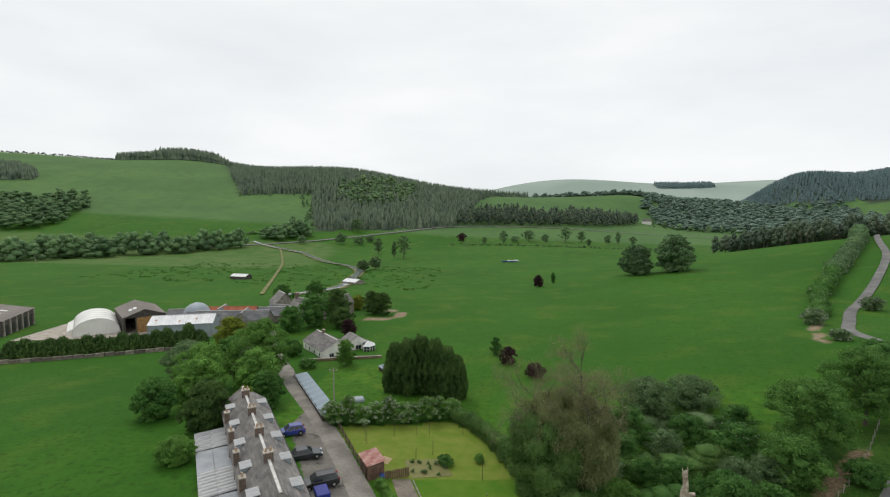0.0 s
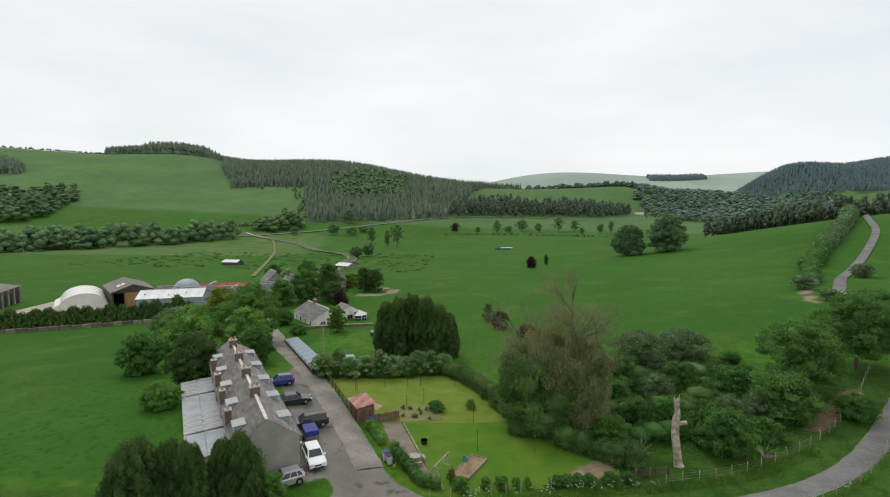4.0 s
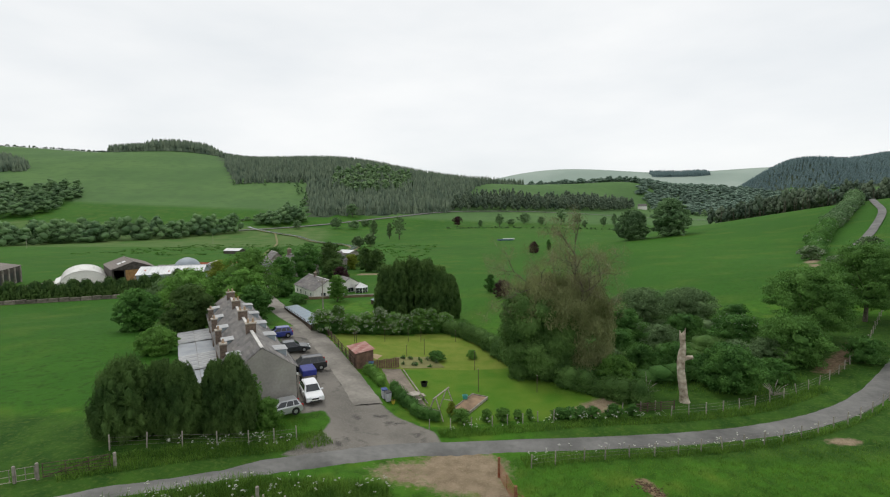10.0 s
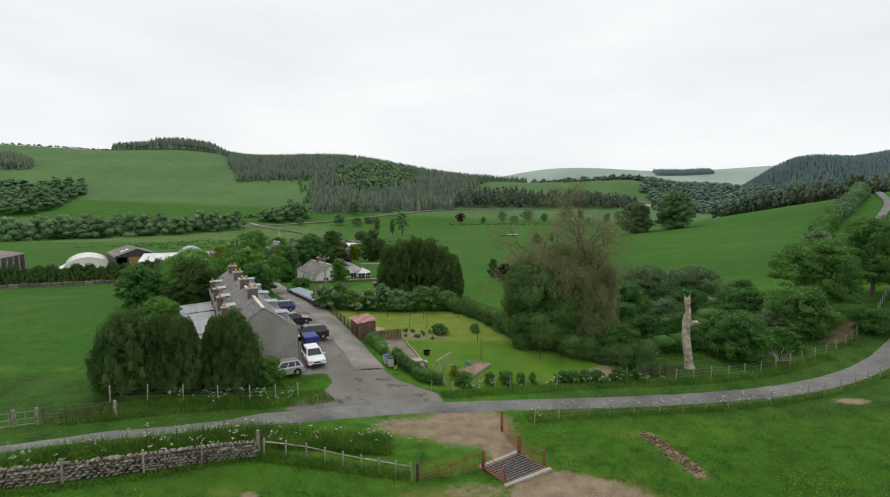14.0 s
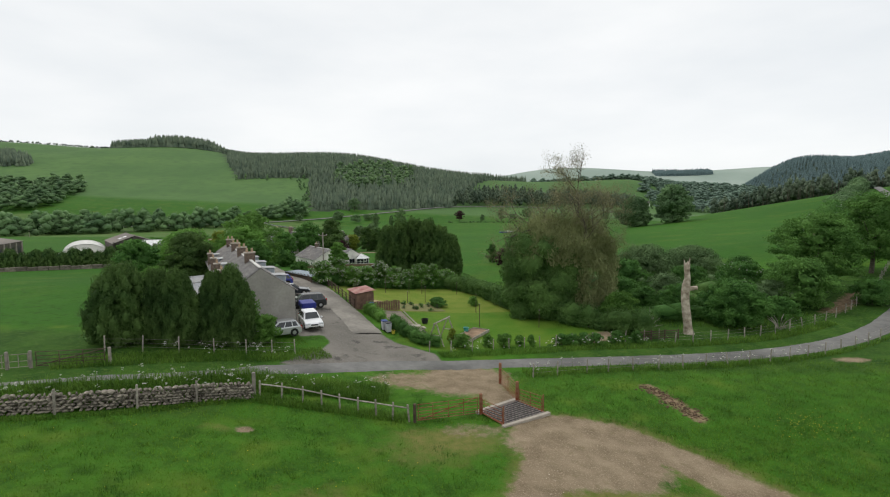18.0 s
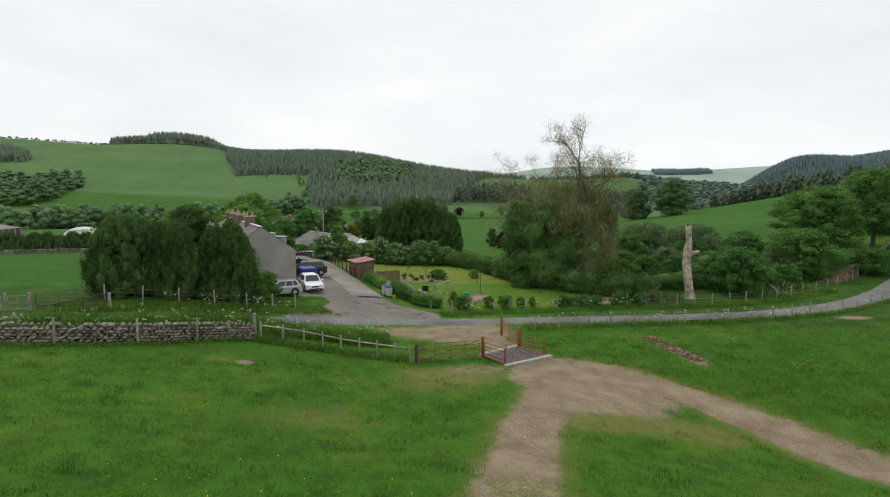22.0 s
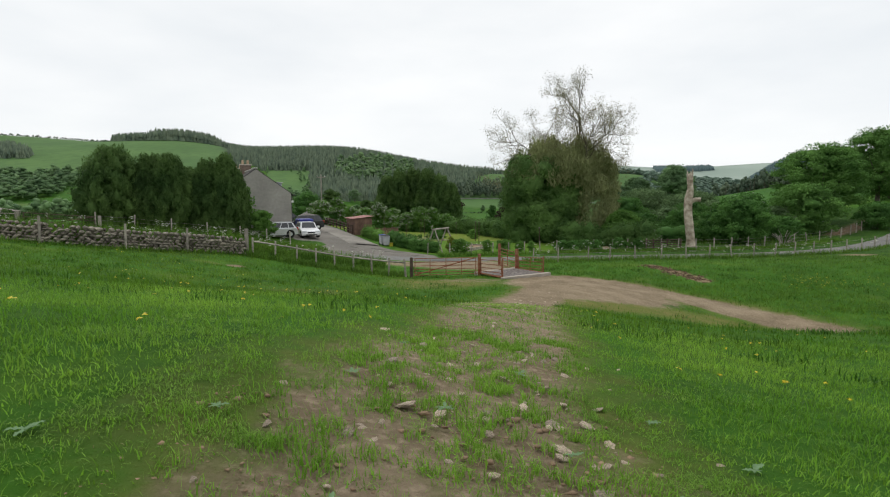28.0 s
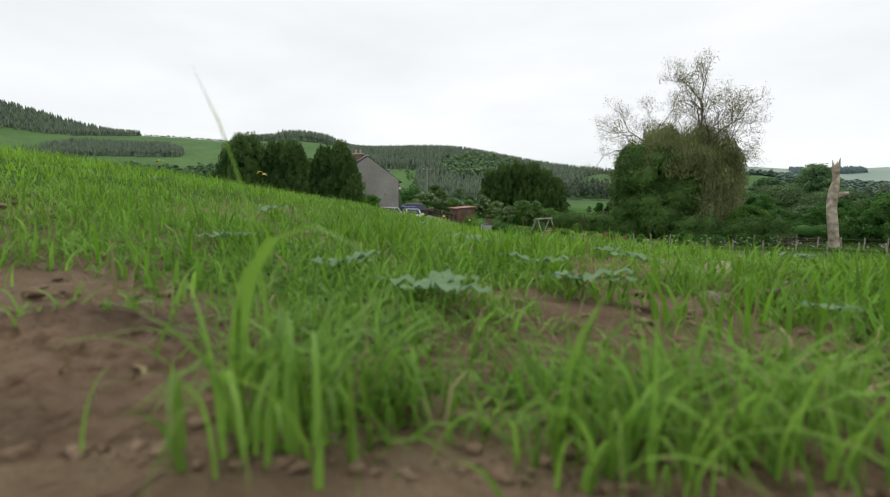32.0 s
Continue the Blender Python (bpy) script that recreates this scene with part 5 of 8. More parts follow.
# ---- buildings ----
def courses(run, slope, rows, mat, parent, m, name="roof", label="", thick=0.05, wide=0.0):
    """A roof slope of overlapping courses. run: along y; slope: down the fall; m: its pose, x down the fall."""
    v, f = [], []
    step = slope / rows
    cells = max(1, int(run / wide)) if wide else 1
    for k in range(rows):
        for c in range(cells):
            y0, y1 = run * c / cells, run * (c + 1) / cells
            b = len(v)
            x0, x1 = k * step, (k + 1) * step + 0.02
            v += [(x0, y0, 0.0), (x0, y1, 0.0), (x1, y1, thick), (x1, y0, thick), (x1, y1, -0.02), (x1, y0, -0.02)]
            f += [(b, b + 3, b + 2, b + 1), (b + 3, b + 5, b + 4, b + 2)]
    me = plain_mesh(name, v, f, mat)
    ob = child(name, me, parent, label)
    ob.matrix_basis = m
    return ob


def sheet(run, slope, pitch, rise, mat, parent, m, name="roof_sheet", label=""):
    """Ribbed sheet: ribs run down the fall (x), spaced along y."""
    k = int(run / pitch)
    ys = np.repeat(np.arange(k + 1) * run / k, 2)[1:-1] + np.tile([0.0, 0.0], k)
    ys = np.linspace(0, run, 4 * k + 1)
    zs = np.tile([0, rise, rise, 0], k + 1)[: len(ys)]
    v = [(x, y, z) for x in (0, slope) for y, z in zip(ys, zs)]
    q = len(ys)
    f = [(i, i + q, i + q + 1, i + 1) for i in range(q - 1)]
    v += [(0, 0, -0.03), (0, run, -0.03), (slope, 0, -0.03), (slope, run, -0.03)]
    b = 2 * q
    f += [(b, b + 1, b + 3, b + 2), (q, b + 2, b + 3, 2 * q - 1), (0, q - 1, b + 1, b)]
    ob = child(name, plain_mesh(name, v, f, mat), parent, label)
    ob.matrix_basis = m
    return ob


def slope_pose(x_top, z_top, x_low, z_low, y):
    """Pose whose x runs down from the top line to the low line, y along the house; and the slope's length."""
    dx, dz = x_low - x_top, z_low - z_top
    length = math.hypot(dx, dz)
    ax = Vector((dx / length, 0, dz / length))
    ay = Vector((0, 1, 0))
    az = ax.cross(ay)
    if az.z < 0:
        az = -az
    return Matrix(((ax.x, ay.x, az.x, x_top), (ax.y, ay.y, az.y, y), (ax.z, ay.z, az.z, z_top), (0, 0, 0, 1))), length


def window(parent, m, w, h, bars=(1, 1), frame_mat=None, sill=True, name="window"):
    """A window with frame, panes and sill, its outer face at y = 0 looking along -y."""
    fm = frame_mat or WHITE
    bm = bmesh.new()
    t = 0.07
    box(bm, -w / 2, w / 2, -0.03, 0.05, -h / 2, -h / 2 + t)
    box(bm, -w / 2, w / 2, -0.03, 0.05, h / 2 - t, h / 2)
    box(bm, -w / 2, -w / 2 + t, -0.03, 0.05, -h / 2 + t, h / 2 - t)
    box(bm, w / 2 - t, w / 2, -0.03, 0.05, -h / 2 + t, h / 2 - t)
    for i in range(1, bars[0] + 1):
        x = -w / 2 + w * i / (bars[0] + 1)
        box(bm, x - 0.025, x + 0.025, -0.025, 0.04, -h / 2 + t, h / 2 - t)
    for i in range(1, bars[1] + 1):
        z = -h / 2 + h * i / (bars[1] + 1)
        box(bm, -w / 2 + t, w / 2 - t, -0.02, 0.035, z - 0.025, z + 0.025)
    ob = part(name, bm, fm, parent)
    ob.matrix_basis = m
    part("pane", boxed(-w / 2 + t, w / 2 - t, 0.0, 0.02, -h / 2 + t, h / 2 - t), WINDOW, ob)
    if sill:
        part("sill", boxed(-w / 2 - 0.06, w / 2 + 0.06, -0.12, 0.03, -h / 2 - 0.09, -h / 2 - 0.003), CONCRETE, ob)
    return ob


def chimney(parent, x, y, z0, z1, w, d, pots, mat=None):
    bm = bmesh.new()
    box(bm, x - w / 2, x + w / 2, y - d / 2, y + d / 2, z0, z1, 0.02)
    stack = part("chimney", bm, mat or BRICK, parent)
    part("cap", boxed(x - w / 2 - 0.07, x + w / 2 + 0.07, y - d / 2 - 0.07, y + d / 2 + 0.07, z1 + 0.002, z1 + 0.12), CONCRETE, stack)
    for k in range(pots):
        px = x - w / 2 + w * (k + 0.5) / pots
        part("pot", rodded((px, y, z1 + 0.12), (px, y, z1 + 0.52), 0.13, 0.10, 8), POT, stack, "pale clay chimney pot")
    return stack


def walls(parent, w, length, eave, ridge, mat, base=-0.8, ridge_at=0.5, name="wall"):
    """Four walls round x 0..-w and y 0..length, two of them gables, each its own slab."""
    t = 0.3
    up = (ridge - eave + 0.15) * 0.25 / (w / 2 + 0.25) - 0.065
    for y in (0, length - t):
        part(name, extruded([(0, base), (0, eave + up), (-w * ridge_at, ridge + 0.085), (-w, eave + up), (-w, base)], (y, y + t)), mat, parent)
    part(name, boxed(-t, 0, t, length - t, base, eave), mat, parent)
    part(name, boxed(-w, -w + t, t, length - t, base, eave), mat, parent)


def cottages():
    base = -2.75
    h = thing("cottage_row", pose(-15.75, 45.9, base, 0, 0, 30.5), "long grey harled row of cottages with slate roof and dormers", "house")
    w, length, eave, ridge = 6.0, 32.5, 4.35, 6.55
    walls(h, w, length, eave, ridge, HARL)
    for side, x_low in ((1, 0.25), (-1, -w - 0.25)):
        m, s = slope_pose(-w / 2, ridge + 0.12, x_low, eave - 0.05, 0.0)
        courses(length, s, 15, SLATE, h, m, "roof", "grey slate roof", 0.045, 1.1)
    for a, b in ((0, 7.1), (8.0, 14.1), (15.0, 21.1), (22.0, 28.2), (29.1, 32.6)):
        part("ridge_tile", boxed(-w / 2 - 0.16, -w / 2 + 0.16, a - 0.08, b, ridge + 0.12, ridge + 0.22, 0.03), LEAD, h, "pale ridge capping")
    for s in (7.5, 14.5, 21.5, 28.6):
        chimney(h, -w / 2, s, ridge - 0.5, ridge + 0.85, 1.0, 0.65, 2)
    for s in (6.2, 12.4, 18.6, 25.0):
        chimney(h, -w + 0.15, s, eave - 2.2, eave + 1.55, 0.62, 0.75, 1, BRICK)
    fall = (ridge - eave) / (w / 2)
    for k, s in enumerate((3.4, 9.6, 15.8, 22.0, 28.2)):
        for side in (1, -1):
            # dormer: cheeks, front with window, nearly flat sheet roof
            xf = -0.35 if side > 0 else -w + 0.35
            top = eave + 1.12
            xb = xf - side * ((top - eave - 0.25) / fall)
            lo = eave + 0.12
            d = part("dormer", extruded(sorted([(xf, lo), (xf, top), (xb, top)], key=lambda p: (p[1], p[0])), (s - 0.8, s + 0.8)), SHEDWALL, h, "grey-clad dormer")
            window(d, Matrix.Translation((xf + side * 0.03, s, (lo + top) / 2 + 0.05)) @ pose(0, 0, 0, 0, 0, 90 if side > 0 else -90), 1.3, 0.75, (1, 0), sill=False)
            m, q = slope_pose(xb, top + 0.12, xf + side * 0.15, top + 0.05, s - 0.9)
            for c in range(2):
                sheet(0.88, q, 0.29, 0.03, CORRUGATED, d, m @ Matrix.Translation((0, c * 0.91, 0)), "roof_sheet", "pale ribbed sheet")
    for k, s in enumerate((6.5, 12.7, 18.9, 25.1)):
        for z in (1.4,):
            window(h, Matrix.Translation((0.01, s, z)) @ pose(0, 0, 0, 0, 0, 90), 1.1, 1.3, (0, 1))
        door = part("door", boxed(-0.05, 0.03, s + 2.0, s + 2.95, -0.1, 2.0), DARKTIMBER, h, "dark painted front door")
        part("handle", boxed(0.03, 0.07, s + 2.1, s + 2.22, 0.95, 1.0), GREYSTEEL, door)
    # lean-to extensions along the back
    for k, s in enumerate((4.0, 10.0, 16.0, 22.0)):
        ext = part("extension", boxed(-w - 3.8, -w - 0.003, s + 0.05, s + 5.95, -0.6, 2.45), HARL, h)
        if k % 2:
            for c in range(2):
                for r in range(4):
                    m, q = slope_pose(-w - 0.05 - 1.97 * c, 2.72 - 0.10 * c, -w - 1.98 - 1.97 * c, 2.62 - 0.10 * c, s + 0.02 + 1.49 * r)
                    sheet(1.44, q, 0.62, 0.13, CORRUGATED, ext, m, "roof_sheet", "pale ribbed roof light sheet")
        else:
            for c in range(2):
                part("roof_felt", boxed(-w - 1.95 - 2.0 * c, -w - 0.02 - 2.0 * c + 0.02, s, s + 5.9, 2.50 - 0.06 * c, 2.58 - 0.06 * c, 0.01), GREYSHEET, ext, "flat grey felt roof")
        window(ext, Matrix.Translation((-w - 3.81, s + 3, 1.3)) @ pose(0, 0, 0, 0, 0, -90), 1.6, 1.1, (1, 0))
    part("gutter", rodded((0.3, -0.1, eave - 0.05), (0.3, length, eave - 0.05), 0.06), BLACK, h)
    part("downpipe", rodded((0.05, 0.25, -0.5), (0.05, 0.25, eave - 0.1), 0.05), BLACK, h)
    part("wall_lamp", boxed(0.0, 0.18, -0.16, -0.02, eave - 0.75, eave - 0.55, 0.02), WHITE, h, "small white wall lamp")


cottages()


def gabled(name, x, y, z, turn, w, length, eave, ridge, wall_mat, roof_mat, label, category="building", rows=10, ribbed=0.0, base=-1.0, over=0.25, open_end=False):
    h = thing(name, pose(x, y, z, 0, 0, turn), label, category)
    if open_end:
        t = 0.25
        part("wall", extruded([(0, base), (0, eave), (-w / 2, ridge), (-w, eave), (-w, base)], (length - t, length)), wall_mat, h)
        part("wall", boxed(-t, 0, 0, length - t, base, eave), wall_mat, h)
        part("wall", boxed(-w, -w + t, 0, length - t, base, eave), wall_mat, h)
        part("gable", extruded([(0, eave - 0.3), (0, eave), (-w / 2, ridge), (-w, eave), (-w, eave - 0.3)], (0, t)), wall_mat, h)
    else:
        walls(h, w, length, eave, ridge, wall_mat, base)
    for x_low in (over, -w - over):
        m, s = slope_pose(-w / 2, ridge + 0.1, x_low, eave - 0.05, -over)
        if ribbed:
            n = max(1, int(length / 3))
            for k in range(n):
                run = (length + 2 * over) / n
                sheet(run - 0.02, s, ribbed, 0.06, roof_mat, h, m @ Matrix.Translation((0, run * k, 0)), "roof_sheet")
        else:
            courses(length + 2 * over, s, rows, roof_mat, h, m, "roof", "", 0.05, 1.6)
    part("ridge_tile", boxed(-w / 2 - 0.15, -w / 2 + 0.15, -over, length + over, ridge + 0.09, ridge + 0.2), LEAD if not ribbed else roof_mat, h)
    return h


# bungalow with gable wing and conservatory
def bungalow():
    h = gabled("bungalow", -29.5, 123.2, -6.8, 38, 8.0, 13.5, 2.7, 4.9, WHITEWASH, SLATE, "white bungalow with grey tiled hipped roof", "house", 14)
    for s, w in ((2.0, 0.9), (5.5, 0.8), (9.0, 0.9), (11.6, 0.8)):
        window(h, Matrix.Translation((-8.01, s, 1.5)) @ pose(0, 0, 0, 0, 0, -90), w, 1.1, (0, 0))
    for x in (-2.4, -5.6):
        window(h, Matrix.Translation((x, -0.01, 1.4)), 1.3, 1.2, (1, 0))
    chimney(h, -4, 9, 4.4, 5.9, 0.7, 0.6, 1)
    wing = part("wing_wall", extruded([(0.3, -1), (0.3, 2.7), (3.2, 4.4), (6.1, 2.7), (6.1, -1)], (3.0, 8.0)), WHITEWASH, h, "white rendered gable wing")
    for lo, hi in ((0.1, 3.2), (6.3, 3.2)):
        m, s = slope_pose(3.2, 4.5, lo, 2.6, 2.8)
        courses(5.6, s, 9, SLATE, wing, m, "roof")
    window(wing, Matrix.Translation((3.2, 2.99, 1.4)), 1.6, 1.2, (1, 0))
    c = thing("conservatory", pose(-26.3, 127.0, -6.7, 0, 0, 20), "white framed conservatory with glazed pointed roof", "conservatory")
    for k in range(5):
        a0, a1 = radians(-100 + 50 * k - 30), radians(-50 + 50 * k - 30)
        p0, p1 = Vector((2.1 * math.cos(a0), 2.1 * math.sin(a0), 0)), Vector((2.1 * math.cos(a1), 2.1 * math.sin(a1), 0))
        mid, wide = (p0 + p1) / 2, (p1 - p0).length
        m = Matrix.Translation(mid) @ pose(0, 0, 0, 0, 0, math.degrees(math.atan2(p1.y - p0.y, p1.x - p0.x)))
        wall = part("dwarf_wall", boxed(-wide / 2, wide / 2, -0.08, 0.12, -0.8, 0.65), WHITEWASH, c)
        wall.matrix_basis = m
        window(c, m @ Matrix.Translation((0, 0, 1.4)), wide - 0.02, 1.5, (1, 1), sill=False)
        bm = bmesh.new()
        vs = [bm.verts.new(q) for q in ((p0.x * 1.06, p0.y * 1.06, 2.15), (p1.x * 1.06, p1.y * 1.06, 2.15), (0, 0, 3.2), (0, 0, 3.12), (p1.x * 1.06, p1.y * 1.06, 2.08), (p0.x * 1.06, p0.y * 1.06, 2.08))]
        for q in ((0, 1, 2), (3, 4, 5), (0, 5, 4, 1), (1, 4, 3, 2), (2, 3, 5, 0)):
            bm.faces.new([vs[i] for i in q])
        part("roof_pane", bm, WHITESHEET, c, "pale roof panel")
        part("rafter", rodded((p0.x * 1.07, p0.y * 1.07, 2.17), (0, 0, 3.24), 0.05), WHITE, c)
    part("finial", rodded((0, 0, 3.1), (0, 0, 3.6), 0.08, 0.02), WHITE, c)
    t = thing("terrace_wall", pose(-31, 117.0, gz(-31, 117.0), 0, 0, 12), "low brown stone terrace wall below the bungalow", "wall")
    part("wall", boxed(-9, 10, -0.3, 0.3, -0.6, 0.55, 0.03), SOIL, t)
    part("coping", boxed(-9, 10, -0.36, 0.36, 0.555, 0.65, 0.02), OLDSTONE, t)


bungalow()


def long_shed(x, y, turn, length, width, z_high, label, bays):
    z = gz(x, y)
    h = thing("long_shed", pose(x, y, z, 0, 0, turn), label, "shed")
    part("wall", boxed(-width / 2, -width / 2 + 0.1, 0, length, -1.2, z_high - z - 0.35), DARKTIMBER, h)
    for k in range(bays + 1):
        part("post", boxed(width / 2 - 0.2, width / 2 - 0.05, length * k / bays * 0.985, length * k / bays * 0.985 + 0.15, -1.5, z_high - z - 0.12), DARKTIMBER, h)
    for k in range(bays):
        m, s = slope_pose(width / 2 + 0.2, z_high - z, -width / 2 - 0.2, z_high - z - 0.28, length * k / bays)
        m = m @ Matrix.Rotation(0, 4, "X")
        sheet(length / bays - 0.03, s, 0.5, 0.03, BLUESHEET, h, m, "roof_sheet", "blue-grey ribbed sheet")
    return h


def sloped_shed():
    """The open-fronted shed by the lane falls with the ground, so its bays step down."""
    a, b = np.array((-21.9, 75.3)), np.array((-36.6, 104.2))
    h = thing("open_shed", pose(a[0], a[1], gz(*a), 0, 0, math.degrees(math.atan2(b[1] - a[1], b[0] - a[0])) - 90), "long low shed with blue-grey sheet roof beside the lane", "shed")
    run = np.linalg.norm(b - a)
    z0, z1 = -1.2 - gz(*a), -4.5 - gz(*a)
    n = 9
    for k in range(n):
        f0, f1 = k / n, (k + 1) / n
        zz = z0 + (z1 - z0) * (f0 + f1) / 2
        m, s = slope_pose(1.3, zz + 0.1, -1.5, zz - 0.1, run * f0)
        tilt = Matrix.Translation((0, run * f0, 0)) @ Matrix.Rotation(math.atan2((z1 - z0), run), 4, "X") @ Matrix.Translation((0, -run * f0, 0))
        sheet(run / n * 1.01, s, 0.55, 0.03, BLUESHEET, h, tilt @ m, "roof_sheet", "blue-grey ribbed sheet")
        zg = gz(*(a + (b - a) * f0)) - gz(*a)
        part("post", boxed(1.05, 1.2, run * f0, run * f0 + 0.14, zg - 0.4, zz - 0.02), DARKTIMBER, h)
        part("back_board", boxed(-1.4, -1.33, run * f0, run * f1 - 0.01, zg - 0.9, zz - 0.22), DARKTIMBER, h)


sloped_shed()
long_shed(-15.2, 102.0, 31, 8.0, 1.6, -3.9, "low dark shed with grey roof below the conifers", 5)
blue_tarp = thing("covered_heap", pose(-20.5, 86.5, gz(-20.5, 86.5), 0, 0, 20), "low heap under a dull blue sheet in the orchard", "heap")
part("sheet", boxed(-1.6, 1.6, -0.9, 0.9, -0.2, 0.7, 0.25), SHEDWALL, blue_tarp)

# ---- the farm ----
w_shed = gabled("white_roofed_shed", -78.5, 151.2, -7.2, 105, 9.5, 17.5, 4.5, 6.2, SHEDWALL, WHITESHEET, "long farm shed with white weathered roof and blue-grey walls", "shed", ribbed=0.75)
for k in range(9):
    part("cladding_rib", boxed(-9.58, -9.502, 1 + 2.1 * k, 1.08 + 2.1 * k, -1.0, 4.2), SHEDWALL, w_shed)
for s, q in ((4.5, 2.4), (9.0, 3.4), (15.5, 2.4)):
    m, L = slope_pose(-4.75, 6.47, -9.75, 4.42, s)
    ob = part("roof_stain", boxed(q, q + 0.5, 0, 0.5, 0.08, 0.1), RUSTROOF, w_shed, "small rusty patch on the roof")
    ob.matrix_basis = m


def dark_barn():
    h = gabled("dark_barn", -96.0, 151.5, -7.2, 42, 11.5, 20.0, 5.2, 7.2, BARNBOARD, ASBESTOS, "tall dark timber barn with brown sheet roof and an open end", "barn", ribbed=1.1, open_end=True)
    part("ochre_panel", boxed(-8.0, -4.2, -0.06, 0.12, -1.0, 4.8), OCHRE, h, "ochre boarded panel")
    for x in (-0.3, -4.0, -8.2, -11.2):
        part("post", boxed(x - 0.16, x + 0.16, 0.0, 0.3, -1, 5.55), BARNBOARD, h)
    for k in range(5):
        part("board", boxed(-11.56, -11.49, 0.4 + 3.9 * k, 4.2 + 3.9 * k, 0.2, 4.8), BARNBOARD, h)
    m, s = slope_pose(-5.75, 7.3, -11.75, 5.15, 2.0)
    for k in range(2):
        ob = part("roof_light", boxed(1.4 + 1.3 * k, 2.4 + 1.3 * k, 3.2, 6.2, 0.075, 0.10), WHITESHEET, h, "pale translucent roof light")
        ob.matrix_basis = m


dark_barn()


def tunnel_shed():
    h = thing("tunnel_shed", pose(-112.2, 142.5, -7.0, 0, 0, 38), "round-topped white sheeted tunnel shed", "shed")
    r, length, sides = 6.0, 19.0, 18
    bays = 5
    for b in range(bays):
        v = [(r * math.cos(math.pi * k / sides), length * (b + e) / bays, 5.0 * math.sin(math.pi * k / sides) ** 0.8) for k in range(sides + 1) for e in (0.0, 1.0)]
        f = [(2 * k, 2 * k + 2, 2 * k + 3, 2 * k + 1) for k in range(sides)]
        child("cover_sheet", plain_mesh("cover_sheet", v, f, TUNNEL, True), h, "white curved sheet")
    for y in (0.05, length - 0.05):
        part("end_wall", extruded([(r * 0.99 * math.cos(math.pi * k / sides), 4.9 * math.sin(math.pi * k / sides) ** 0.8) for k in range(sides + 1)], (y - 0.05, y + 0.05)), TUNNEL, h)
    for b in range(bays + 1):
        child("hoop", plain_mesh("hoop", *tubes([[(1.01 * r * math.cos(math.pi * k / sides), length * b / bays, 1.01 * 5.0 * math.sin(math.pi * k / sides) ** 0.8, 0.06) for k in range(sides + 1)]], 5), TUNNEL, True), h)
    c = thing("clamp_cover", pose(-117.8, 145.0, -7.0, 0, 0, 38), "low white sheeted silage clamp with sloping top", "clamp")
    part("cover_sheet", extruded([(-4.6, -0.5), (-4.6, 0.9), (-1.2, 2.6), (0.6, 2.9), (0.6, -0.5)], (0, 15), bevel=0.1), TUNNEL, c)


tunnel_shed()


def west_barn():
    h = gabled("west_barn", -138.0, 138.5, -7.0, 22, 20.0, 22.0, 4.8, 6.6, BARNBOARD, ASBESTOS, "wide old barn with brown-grey sheet roof", "barn", ribbed=1.1)
    # black slabs on the closed wall, in place of shaded open bays
    for k in range(5):
        part("bay_shade", boxed(-0.06, 0.05, 1.5 + 4 * k, 3.8 + 4 * k, -1.0, 3.2), BLACK, h, "black slab standing for the shade of an open bay")
    for k in range(6):
        part("pier", boxed(-0.1, 0.25, 0.6 + 4 * k, 1.3 + 4 * k, -1.0, 4.6), OLDSTONE, h)
    m, s = slope_pose(-10, 6.7, 0.25, 4.75, 4.0)
    for k in range(3):
        ob = part("roof_light", boxed(4.2, 6.2, 4.5 * k, 4.5 * k + 1.0, 0.075, 0.1), WHITESHEET, h, "pale translucent roof light")
        ob.matrix_basis = m


west_barn()
yard = [(-131, 133), (-104, 139), (-90, 150), (-92, 165), (-118, 170), (-135, 158)]
bm = bmesh.new()
bm.faces.new([bm.verts.new((x, y, gz(x, y) + 0.12)) for x, y in yard])
ob = part("yard_slab", bm, CONCRETE, None)
tagged(ob, "pale concrete farm yard between the sheds", "yard", kind="structure")
gabled("slate_steading", -66.0, 163.0, -8.0, 96, 7.5, 26, 3.2, 5.6, OLDSTONE, SLATE_BLUE, "old stone steading with blue slate roof", "farm building", 10)
gabled("slate_steading", -62.5, 172.5, -8.2, 100, 8.0, 40, 3.0, 5.2, OLDSTONE, SLATE_BLUE, "long low stone steading with slate roof", "farm building", 10)
gabled("red_roofed_byre", -73.0, 168.6, -8.2, 98, 6.0, 18, 3.4, 5.8, OLDSTONE, RUSTROOF, "stone byre with rusty red sheet roof", "farm building", ribbed=0.9)
gabled("stone_cart_shed", -80.0, 160.0, -7.9, 10, 6.5, 9, 3.0, 5.6, OLDSTONE, SLATE_BLUE, "small stone cart shed with slate roof", "farm building", 9)
gabled("stone_cart_shed", -70.5, 155.8, -7.8, 10, 6.0, 9, 2.8, 5.2, OLDSTONE, SLATE_BLUE, "small stone cart shed with slate roof", "farm building", 9)
gabled("tall_granary", -66.5, 187.0, -9.2, 35, 7.5, 9, 4.2, 7.9, OLDSTONE, SLATE, "tall stone granary with steep grey roof", "farm building", 12)
garage = gabled("garage_range", -58.5, 175.0, -8.6, 80, 7.0, 12, 3.0, 5.4, OLDSTONE, SLATE_BLUE, "stone garage range with two blue doors", "garage", 9)
